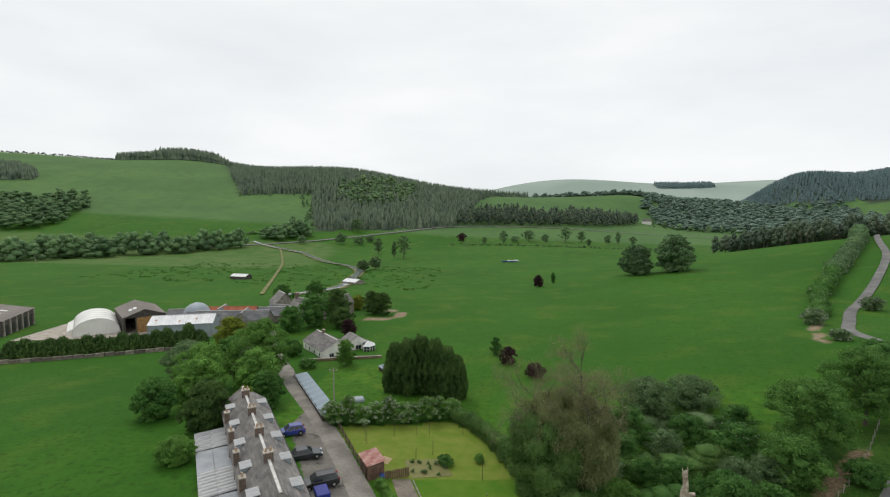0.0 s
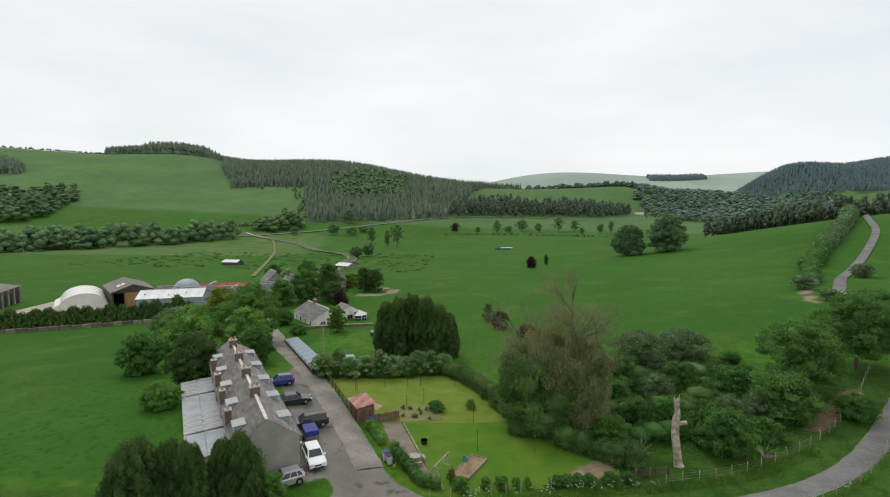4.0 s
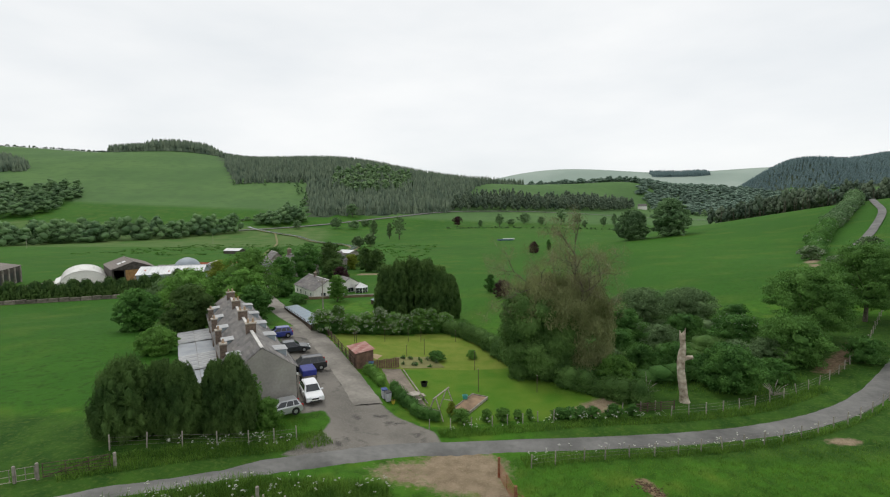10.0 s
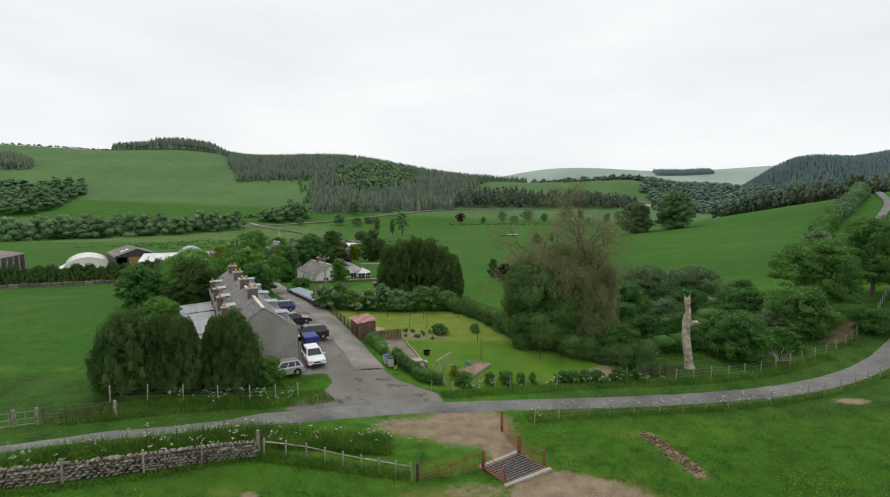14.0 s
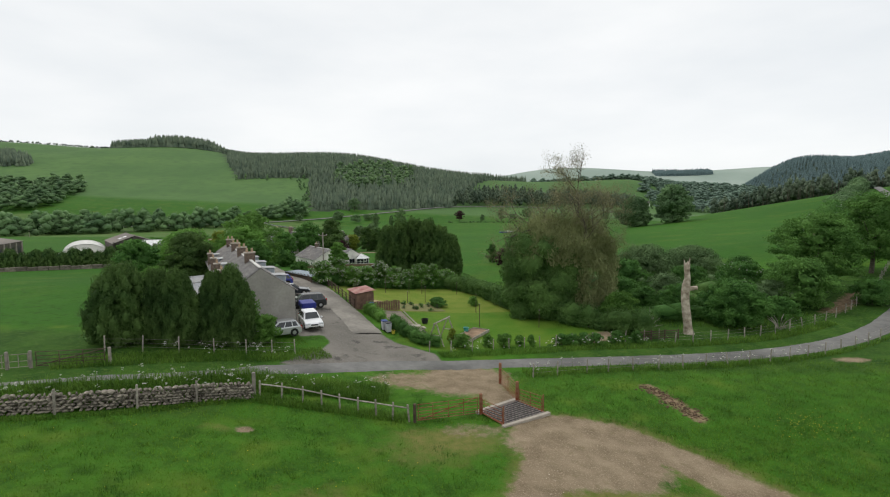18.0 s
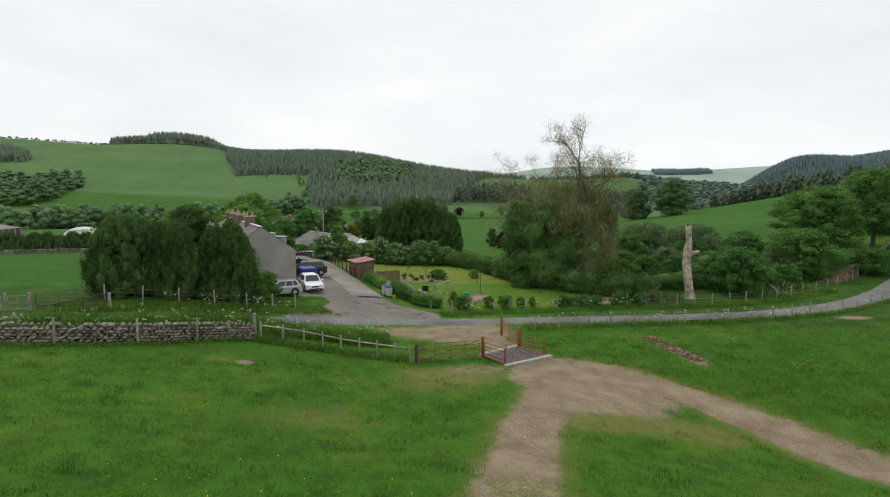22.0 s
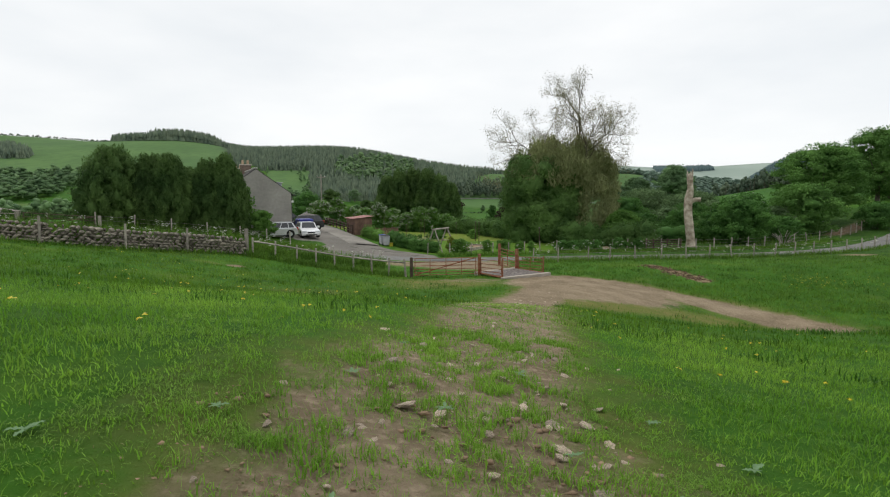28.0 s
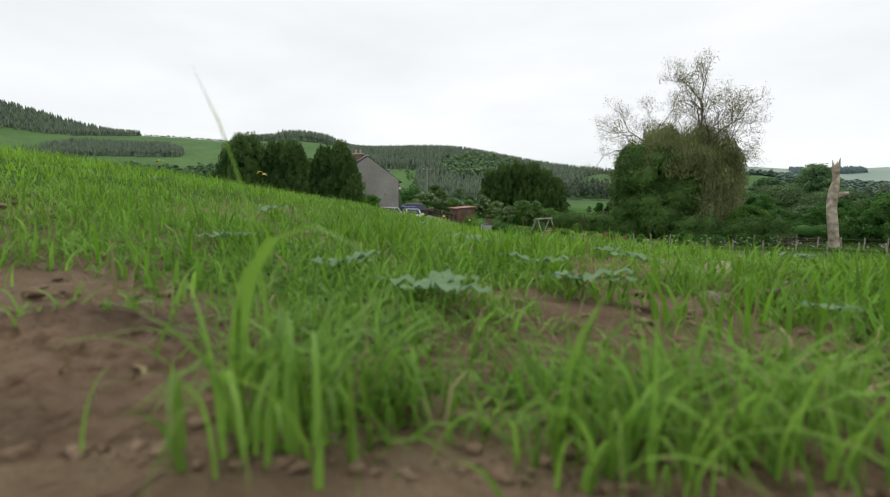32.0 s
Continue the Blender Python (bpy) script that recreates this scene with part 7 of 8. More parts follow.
part("lid", rodded((0, 0, 1.0), (0, 0, 1.1), 0.44, 0.3, 8), TEAL, cs)
for k, (x, y, h) in enumerate(((-22.3, 78.6, 8.0), (-385, 425, 9), (-245, 480, 9), (-40, 195, 7))):
    p = thing("utility_pole", pose(x, y, gz(x, y)), "slim weathered wooden utility pole", "pole", "utility poles")
    part("shaft", rodded((0, 0, -0.5), (0, 0, h), 0.13, 0.09, 8), TIMBER, p)
    part("cross_arm", boxed(-0.7, 0.7, -0.05, 0.05, h - 0.5, h - 0.38), TIMBER, p)
    for x2 in (-0.6, 0.0, 0.6):
        part("insulator", rodded((x2, 0, h - 0.38), (x2, 0, h - 0.2), 0.05, 0.03, 6), WHITE, p)


# ---- cattle grid, gates, wall and fence at the field edge ----
def at_ground(x, y, z=0.0):
    return Vector((x, y, gz(x, y) + z))


def bar_gate(name, a, b, height, bars, label, mat, diagonal=True, uprights=2):
    """A tubular field gate hung between two places on the ground."""
    t = thing(name, Matrix.Translation(at_ground(*a)), label, "gate")
    p, q = Vector((0, 0, 0)), at_ground(*b) - at_ground(*a)
    for k in range(bars):
        z = Vector((0, 0, 0.12 + (height - 0.12) * (k / (bars - 1)) ** 1.15))
        part("bar", rodded(p + z, q + z, 0.022, None, 6), mat, t)
    for f in [0.02] + [(i + 1) / (uprights + 1) for i in range(uprights)] + [0.98]:
        w = p + (q - p) * f
        part("upright", rodded(w + Vector((0, 0, 0.1)), w + Vector((0, 0, height + 0.02)), 0.024, None, 6), mat, t)
    if diagonal:
        part("brace", rodded(p + (q - p) * 0.03 + Vector((0, 0, 0.15)), p + (q - p) * 0.97 + Vector((0, 0, height)), 0.035, None, 6), mat, t)
    return t


def gate_post(x, y, h, r, mat, label, lean=(0, 0)):
    t = thing("gate_post", Matrix.Translation(at_ground(x, y)), label, "post", "gate posts")
    part("shaft", rodded((0, 0, -0.4), (lean[0], lean[1], h), r, r * 0.96, 10), mat, t)
    part("cap", rodded((lean[0], lean[1], h), (lean[0], lean[1], h + 0.04), r * 1.05, r * 0.8, 10), mat, t)


FL, FR, NR, NL = (1.30, 30.5), (3.80, 32.4), (5.36, 30.5), (2.62, 28.7)
gate_post(*FL, 1.30, 0.11, RUSTSTEEL, "thick red-painted rusty gate post")
gate_post(*FR, 1.45, 0.12, RUSTSTEEL, "thick red-painted rusty gate post")
gate_post(2.95, 36.2, 1.55, 0.11, RUSTSTEEL, "tall red-painted gate post by the road")
gate_post(-2.75, 28.9, 1.15, 0.10, DARKTIMBER, "dark wooden gate post")
gate_post(2.60, 28.75, 1.15, 0.045, RUSTSTEEL, "thin rusty corner post of the cattle grid")
gate_post(5.30, 30.9, 1.1, 0.045, RUSTSTEEL, "thin rusty corner post of the cattle grid")
bar_gate("field_gate", (-2.62, 28.95), (1.15, 30.42), 1.12, 6, "rusty brown tubular field gate beside the grid", RUSTSTEEL, True, 3)
bar_gate("red_gate", (2.98, 36.05), (3.76, 32.6), 1.25, 7, "bright red tubular gate standing open", RUSTSTEEL, False, 1)
bar_gate("grid_side_rail", (1.38, 30.4), (2.56, 28.85), 1.0, 5, "rusty side rails of the cattle grid", RUSTSTEEL, False, 0)
bar_gate("grid_side_rail", (3.9, 32.3), (5.25, 30.95), 1.0, 5, "rusty side rails of the cattle grid", RUSTSTEEL, False, 1)


def cattle_grid():
    c = (sum(p[0] for p in (FL, FR, NR, NL)) / 4, sum(p[1] for p in (FL, FR, NR, NL)) / 4)
    z = max(gz(*p) for p in (FL, FR, NR, NL)) + 0.05
    t = thing("cattle_grid", pose(c[0], c[1], z), "steel cattle grid with concrete edges in the track", "cattle grid")
    v = [Vector((p[0] - c[0], p[1] - c[1], 0)) for p in (FL, FR, NR, NL)]
    # flat black sheet just below the bars, standing for the shaded hollow
    bm = bmesh.new()
    bm.faces.new([bm.verts.new(p + Vector((0, 0, -0.035))) for p in v])
    part("pit_shade", bm, BLACK, t, "black sheet standing for the shade under the bars")
    n = 10
    for k in range(n):
        f = (k + 0.5) / n
        a, b = v[3] + (v[0] - v[3]) * f, v[2] + (v[1] - v[2]) * f
        part("grid_bar", rodded(a, b, 0.045, None, 6), GREYSTEEL, t)
    for a, b in ((v[3], v[2]), (v[0], v[1])):
        d = (b - a).normalized()
        s = Vector((d.y, -d.x, 0)) * (1 if a == v[3] else -1)
        m = Matrix.Translation((a + b) / 2 + s * 0.16) @ pose(0, 0, 0, 0, 0, math.degrees(math.atan2(d.y, d.x)))
        L = (b - a).length / 2 + 0.2
        part("kerb", boxed(-L, L, -0.14, 0.14, -0.4, 0.06, 0.02), CONCRETE, t, "pale concrete edge beam").matrix_basis = m
    for a, b in ((v[3], v[0]), (v[2], v[1])):
        part("side_rail", rodded(a, b, 0.06, None, 4), RUSTSTEEL, t)


cattle_grid()
fence = post_rail("rail_fence", [(-12.5, 29.55), (-9.9, 29.85), (-7.5, 29.6), (-5.2, 29.4), (-3.1, 29.0)], 0.95, 1.9, TIMBER, "grey post fence with one split rail", 1, 0.1, 0.10, 2)
corner = thing("strainer_post", Matrix.Translation(at_ground(-12.85, 29.5)), "stout grey corner post with a leaning strut", "post")
part("shaft", rodded((0, 0, -0.4), (0.03, 0, 1.55), 0.12, 0.11, 9), TIMBER, corner)
part("strut", rodded((-1.3, -0.8, -0.05), (-0.05, -0.05, 0.75), 0.06, 0.05, 7), TIMBER, corner)
for x, y in ((-20.9, 24.0), (-17.9, 26.0), (-15.4, 27.55), (-26.5, 20.2)):
    p = thing("wall_stake", Matrix.Translation(at_ground(x, y)), "grey fence stake leaning against the stone wall", "post", "stakes by the wall")
    part("shaft", rodded((0, 0, -0.3), (0.03, 0.02, 1.35), 0.065, 0.06, 7), TIMBER, p)
bar_gate("wooden_field_gate", (-27.4, 30.2), (-24.2, 32.2), 1.05, 5, "weathered dark wooden field gate beside the conifers", DARKTIMBER, True, 2)
for x, y in ((-28.6, 29.5), (-27.6, 30.1), (-24.0, 32.3)):
    p = thing("stone_gate_post", Matrix.Translation(at_ground(x, y)), "rough grey gate post by the field gate", "post", "field gate posts")
    part("shaft", boxed(-0.08, 0.08, -0.08, 0.08, -0.4, 1.15, 0.02), TIMBER, p)
for k in range(2):
    bar_gate("side_hurdle", ((-28.5, 29.5), (-33, 27.0))[k], ((-27.7, 30.05), (-28.7, 29.4))[k], 0.95, 3, "weathered side hurdle by the field gate", TIMBER, False, 1)

# ---- small growth ----
def spot(grid, x, y):
    """Value of a ground zone at places near the camera."""
    i = np.clip(np.searchsorted(gx, x), 0, len(gx) - 1)
    j = np.clip(np.searchsorted(gy, y), 0, len(gy) - 1)
    return grid[j, i]


def blades(x, y, length, width, segs, seed, lean=0.55, curl=0.7, sink=0.02, lift=None):
    """Grass blades standing on the ground: corners and faces."""
    r = np.random.default_rng(seed)
    k = len(x)
    z = ground(x, y) - sink if lift is None else lift
    a = r.random(k) * 2 * np.pi
    way = np.stack([np.cos(a), np.sin(a), np.zeros(k)], 1)
    side = np.stack([-np.sin(a + r.normal(scale=0.6, size=k)), np.cos(a), np.zeros(k)], 1)
    tilt, bend = lean * r.random(k), curl * r.random(k)
    base = np.stack([x, y, z], 1)
    rows = []
    for s in range(segs + 1):
        t = s / segs
        out = np.sin(tilt * t + bend * t * t) * t
        up = np.cos(tilt * t + bend * t * t * 1.2) * t
        p = base + way * (length * out)[:, None] + np.array([0, 0, 1.0]) * (length * up)[:, None]
        w = (width * (1 - t) ** 0.7 * (0.75 + 0.6 * t * (1 - t) * 2))[:, None] / 2
        rows += [p - side * w, p + side * w]
    v = np.stack(rows, 1).reshape(-1, 3)
    n = 2 * (segs + 1)
    q = np.array([(2 * s, 2 * s + 1, 2 * s + 3, 2 * s + 2) for s in range(segs)])
    return v, (np.arange(k)[:, None, None] * n + q[None]).reshape(-1, 4)


def stuff(name, vf, mat, label, category):
    return tagged(new(name, plain_mesh(name, *vf, mat)), label, category, kind="stuff")


def tufty(x0, x1, y0, y1, tufts, per, spread, seed, thin=0.9):
    """Places of blades in tufts, fewer where the ground is bare."""
    r = np.random.default_rng(seed)
    cx, cy = x0 + (x1 - x0) * r.random(tufts), y0 + (y1 - y0) * r.random(tufts)
    keep = r.random(tufts) > thin * np.clip(spot(mud, cx, cy) * 1.6, 0, 1)
    cx, cy = np.repeat(cx[keep], per), np.repeat(cy[keep], per)
    x, y = cx + r.normal(scale=spread, size=len(cx)), cy + r.normal(scale=spread, size=len(cx))
    return x, y, r


EYE = (0.35, 0.05)


def turf_left(x, y, amount=0.0):
    """Where the trodden ground by the track has kept its turf."""
    p = np.sin(9.1 * x + 1.3 * np.sin(6.7 * y)) * np.sin(7.9 * y + 1.1 * np.sin(8.3 * x)) + 0.6 * np.sin(21.0 * x + 4.1 * y) * np.sin(18.3 * y - 3.7 * x)
    worn = np.clip(1.6 - np.hypot((x - 0.4) / 0.95, (y - 1.1) / 1.4), 0, 1)
    worn = np.maximum(worn, np.clip(1.8 - lines_apart(TRACK, x, y) / 0.9, 0, 1) * (y < 12))
    return p + amount > -0.95 + 0.95 * worn


x, y, r = tufty(-3.2, 3.6, -0.5, 4.2, 2400, 9, 0.035, 501, 0.95)
ok = (np.hypot(x - EYE[0], y - EYE[1]) > 0.55) & turf_left(x, y, -0.9 * np.clip(2.2 - lines_apart(TRACK, x, y) / 0.7, 0, 1))
x, y = x[ok], y[ok]
bare = spot(mud, x, y)
stuff("near_grass", blades(x, y, (0.035 + 0.075 * r.random(len(x))) * (0.38 + 0.62 * soft(0.8, 2.6, lines_apart(TRACK, x, y))) * (1 - 0.35 * bare), 0.0055 + 0.005 * r.random(len(x)), 4, 502), GRASSBLADE, "short green pasture grass beside the track", "grass")
x, y, r = tufty(-9, 9, 0.8, 11, 15000, 7, 0.06, 503, 0.97)
ok = turf_left(x, y, -1.3 * np.clip(1.7 - np.hypot((x - 0.3) / 1.2, (y - 2.2) / 2.8), 0, 1))
x, y = x[ok], y[ok]
bare = spot(mud, x, y)
stuff("pasture_grass", blades(x, y, (0.05 + 0.095 * r.random(len(x))) * (0.6 + 0.4 * soft(2.0, 5.0, np.hypot(x - 0.3, y))) * (0.4 + 0.6 * soft(0.8, 2.6, lines_apart(TRACK, x, y))) * (1 - 0.3 * bare), 0.007 + 0.005 * r.random(len(x)), 3, 504), GRASSBLADE, "green pasture grass", "grass")
x, y, r = tufty(-24, 22, 9, 30, 16000, 6, 0.12, 505, 1.0)
ok = (lines_apart(ROAD, x, y) > 2.4) & (spot(mud, x, y) < 0.5) & (r.random(len(x)) > 0.9 * spot(dry, x, y))
x, y = x[ok], y[ok]
stuff("field_grass", blades(x, y, 0.09 + 0.12 * r.random(len(x)), 0.026 + 0.014 * r.random(len(x)), 1, 506), FIELDGRASS, "green pasture grass further down the slope", "grass")
x, y, r = tufty(3, 40, 24, 42, 9000, 5, 0.14, 507, 1.0)
ok = (lines_apart(ROAD, x, y) > 2.5) & (spot(mud, x, y) < 0.4)
x, y = x[ok], y[ok]
stuff("roadside_grass", blades(x, y, 0.12 + 0.2 * r.random(len(x)), 0.034 + 0.02 * r.random(len(x)), 1, 508), TALLGRASS, "rough grass below the road", "grass")


# low tufts growing in the bare track
r = np.random.default_rng(511)
ty = 0.7 + 6.0 * r.random(330) ** 1.2
tx = np.interp(ty, [p[1] for p in TRACK], [p[0] for p in TRACK]) + r.normal(scale=0.75, size=330)
wide = 0.05 + 0.09 * r.random(330)
tx, ty, wide = np.repeat(tx, 70), np.repeat(ty, 70), np.repeat(wide, 70)
x, y = tx + wide * r.normal(size=len(tx)), ty + wide * r.normal(size=len(tx))
ok = turf_left(x, y, 0.15)
x, y = x[ok], y[ok]
stuff("track_tufts", blades(x, y, 0.04 + 0.06 * r.random(len(x)), 0.006 + 0.002 * y * r.random(len(x)) * 0.6, 3, 512), GRASSBLADE, "low green tufts growing in the trodden track", "grass")


# sparse short shoots all over the trodden track
r = np.random.default_rng(517)
y = 0.75 + 13 * r.random(30000) ** 1.5
x = np.interp(y, [p[1] for p in TRACK], [p[0] for p in TRACK]) + r.normal(scale=0.85, size=30000)
ok = np.sin(x * 13 + 2 * np.sin(y * 5)) * np.sin(y * 11 + 2 * np.sin(x * 7)) > -0.35
x, y = x[ok], y[ok]
stuff("track_shoots", blades(x, y, 0.025 + 0.05 * r.random(len(x)), (0.004 + 0.0016 * y) * (0.6 + 0.8 * r.random(len(x))), 1, 518, 0.8, 0.9), TURFBLADE, "sparse short shoots of grass in the trodden earth", "grass")


# darker tussocks over the pasture
r = np.random.default_rng(515)
tx, ty = -26 + 52 * r.random(420), 7 + 28 * r.random(420)
ok = (spot(mud, tx, ty) < 0.2) & (lines_apart(ROAD, tx, ty) > 3)
tx, ty = np.repeat(tx[ok], 40), np.repeat(ty[ok], 40)
x, y = tx + 0.28 * r.normal(size=len(tx)), ty + 0.2 * r.normal(size=len(tx))
stuff("tussocks", blades(x, y, 0.14 + 0.14 * r.random(len(x)), 0.02 + 0.012 * r.random(len(x)), 2, 516), DARKGRASS, "darker green tussocks in the pasture", "grass")


def along(points, width, count, seed, off=0.0):
    """Places strewn along a line."""
    r = np.random.default_rng(seed)
    c = smooth_line(points, 0.5)
    i = r.integers(0, len(c) - 1, count)
    way = c[i + 1] - c[i]
    n = np.stack([way[:, 1], -way[:, 0]], 1) / (np.linalg.norm(way, axis=1, keepdims=True) + 1e-9)
    p = c[i] + way * r.random((count, 1)) + n * (off + width * (r.random((count, 1)) - 0.5))
    ok = lines_apart(ROAD, p[:, 0], p[:, 1]) > 1.95
    ok &= lines_apart(LANE_LINE, p[:, 0], p[:, 1]) > 2.3
    ok &= spot(mud, p[:, 0], p[:, 1]) < 0.6
    return p[ok, 0], p[ok, 1], r


VERGES = [([(-32, 19.5), (-20.5, 26.6), (-12.0, 31.8), (-5.0, 33.2)], 2.8, 15000, 0.85), ([(-27, 31), (-21, 35), (-14, 39), (-11.5, 41)], 2.6, 7000, 0.45),
          ([(5, 38.3), (12, 39.6), (20, 40.5), (28, 42.5), (38, 47), (50, 55)], 1.8, 9000, 0.5), ([(-2, 43.5), (4, 44.3), (12, 45.6), (20, 46.6), (30, 49), (40, 54)], 1.6, 9000, 0.42),
          ([(-7.0, 47.4), (-10.2, 53.2), (-15, 62), (-22, 75)], 1.3, 4500, 0.28), ([(-12.8, 29.2), (-7.5, 29.6), (-3.2, 29.3)], 1.2, 2600, 0.5), ([(-32, 17.3), (-20.6, 23.6), (-13, 28.9)], 0.5, 1800, 0.35),
          ([(-13, 40.6), (-17, 41), (-14, 43.2)], 1.8, 1500, 0.2), ([(10, 57), (24, 58), (36, 56), (30, 66), (20, 68)], 9, 7000, 0.6)]
vx, vy, vl = [], [], []
for k, (pts, width, count, tall) in enumerate(VERGES):
    x, y, r = along(pts, width, count, 520 + k)
    vx.append(x)
    vy.append(y)
    vl.append(tall * (0.45 + 0.75 * r.random(len(x))))
vx, vy, vl = np.concatenate(vx), np.concatenate(vy), np.concatenate(vl)
stuff("verge_grass", blades(vx, vy, vl, 0.03 + 0.02 * np.random.default_rng(9).random(len(vx)), 2, 530, 0.4, 0.7), TALLGRASS, "long uncut grass along wall and road", "grass")


def parsley(count, seed, lines):
    r = np.random.default_rng(seed)
    xs, ys = [], []
    for k, (pts, width, n) in enumerate(lines):
        x, y, _ = along(pts, width, n, seed + k)
        xs.append(x)
        ys.append(y)
    x, y = np.concatenate(xs), np.concatenate(ys)
    h = 0.5 + 0.55 * r.random(len(x))
    stems = [[(a, b, gz(a, b), 0.008), (a + 0.05, b, gz(a, b) + c, 0.005)] for a, b, c in zip(x, y, h)]
    heads = []
    for a, b, c in zip(x, y, h):
        for i in range(3):
            heads.append((a + 0.05 + r.normal(scale=0.07), b + r.normal(scale=0.07), gz(a, b) + c + r.normal(scale=0.05), 0.07, 0.07, 0.02))
    stuff("cow_parsley_stems", tubes(stems, 3), TALLGRASS, "thin green stems of cow parsley", "flower")
    stuff("cow_parsley", leaf_cloud(heads, len(heads) * 7, 0.06, seed, inner=0.1, slim=0.9, up=2.0), BLOSSOM, "white flower heads of cow parsley on the verge", "flower")


parsley(0, 540, [([(-32, 19.5), (-20.5, 26.6), (-12.0, 31.8), (-5.0, 33.2)], 2.4, 120), ([(5, 38.3), (12, 39.6), (20, 40.5), (28, 42.5), (38, 47)], 1.5, 90), ([(-22, 35), (-14, 39)], 2.0, 40), ([(-1, 44), (12, 45.6), (20, 46.6)], 0.9, 50)])
r = np.random.default_rng(550)
bx = np.concatenate([-9 + 8.5 * r.random(60), 1.8 + 8 * r.random(50), 21.5 + 3.0 * r.normal(scale=0.5, size=170), -22 + 20 * r.random(120)])
by = np.concatenate([3 + 10 * r.random(60), 3 + 9 * r.random(50), 30 + 1.6 * r.normal(scale=0.5, size=170), 10 + 15 * r.random(120)])
ok = spot(mud, bx, by) < 0.3
bx, by = bx[ok], by[ok]
stuff("buttercups", leaf_cloud([(a, b, gz(a, b) + 0.16, 0.02, 0.02, 0.01) for a, b in zip(bx, by)], 5 * len(bx), 0.026, 551, inner=0.2, slim=0.9, up=2), BUTTERCUP, "yellow buttercups in the pasture", "flower")
rx = -260 + 240 * r.random(420)
ry = 250 + 170 * r.random(420) - 0.25 * rx
stuff("rush_clumps", leaf_cloud([(a, b, gz(a, b) + 0.3, 1.6 + 1.2 * c, 0.7, 0.45) for a, b, c in zip(rx, ry, r.random(420))], 9000, 0.7, 552, inner=0.3), DARKGRASS, "dark rush clumps over the wet pasture", "rushes")


# ---- the trodden ground where the flight ends ----
AHEAD, RIGHT = np.array((-0.24, 0.97)), np.array((0.97, 0.24))


def before(d, u):
    """A place d metres ahead of the landing spot and u * d to its right."""
    return np.array(EYE) + d * AHEAD + d * u * RIGHT


def tuft(d, u, count, tall, seed, spread=0.05, wide=0.007, mat=None, lean=0.6):
    r = np.random.default_rng(seed)
    c = before(d, u)
    t = thing("grass_tuft", pose(c[0], c[1], gz(*c)), "bright green grass tuft in the trodden soil", "grass", "grass tufts")
    wide *= min(1.0, 0.5 + 0.5 * d)
    tall *= 1.0 if d < 0.33 else 0.6
    count = int(count * (1.15 if d < 0.6 else 0.85))
    x, y = r.normal(scale=spread, size=count), r.normal(scale=spread, size=count)
    ok = np.hypot(x + c[0] - EYE[0], y + c[1] - EYE[1]) > 0.14
    x, y = x[ok], y[ok]
    v, f = blades(x, y, tall * (0.22 + 0.42 * r.random(len(x))), wide * (0.5 + 0.7 * r.random(len(x))), 6, seed, lean, 0.75, lift=np.full(len(x), -0.015))
    tagged(child("blade_mass", plain_mesh("blade_mass", v, f, mat or TURFBLADE, True), t), kind="stuff")


for k, (d, u, count, tall, spread) in enumerate(((0.30, -0.36, 34, 0.15, 0.035), (0.40, -0.30, 30, 0.13, 0.045), (0.52, -0.48, 34, 0.15, 0.06), (0.62, -0.72, 40, 0.17, 0.07), (0.75, -0.95, 44, 0.18, 0.08), (0.36, 0.02, 12, 0.07, 0.03),
                                                 (0.44, 0.16, 18, 0.09, 0.04), (0.34, 0.42, 30, 0.11, 0.04), (0.30, 0.62, 34, 0.13, 0.04), (0.44, 0.60, 36, 0.13, 0.05), (0.52, 0.82, 34, 0.12, 0.06), (0.70, 0.36, 20, 0.08, 0.05),
                                                 (0.85, -0.3, 34, 0.13, 0.07), (1.0, 0.1, 34, 0.10, 0.08), (0.95, 0.72, 34, 0.12, 0.08), (1.1, -0.62, 50, 0.17, 0.1), (1.3, 0.32, 50, 0.11, 0.1), (1.25, -0.2, 44, 0.13, 0.1), (0.30, 0.86, 26, 0.12, 0.03),
                                                 (1.5, 0.75, 50, 0.14, 0.12), (1.6, -0.45, 60, 0.16, 0.12), (1.5, 0.02, 44, 0.12, 0.1), (1.9, 0.4, 60, 0.14, 0.14), (2.1, -0.75, 70, 0.2, 0.15))):
    tuft(d, u, count, tall, 600 + k, spread)
tuft(0.30, -0.36, 4, 0.33, 640, 0.012, 0.012, lean=0.12)
for k, (d, u, count, tall, spread) in enumerate(((0.25, -0.30, 16, 0.10, 0.02), (0.26, -0.14, 16, 0.085, 0.025), (0.29, 0.04, 12, 0.07, 0.03), (0.24, 0.30, 18, 0.085, 0.025), (0.26, 0.46, 22, 0.095, 0.03), (0.25, 0.66, 22, 0.10, 0.03),
                                                 (0.27, 0.84, 20, 0.10, 0.03), (0.38, -0.18, 22, 0.10, 0.04), (0.50, -0.32, 26, 0.11, 0.05), (0.62, 0.10, 22, 0.08, 0.05), (0.80, -0.55, 40, 0.13, 0.08), (0.68, -1.0, 44, 0.15, 0.08), (0.75, 0.2, 26, 0.08, 0.06))):
    tuft(d, u, count, tall, 660 + k, spread, 0.006)
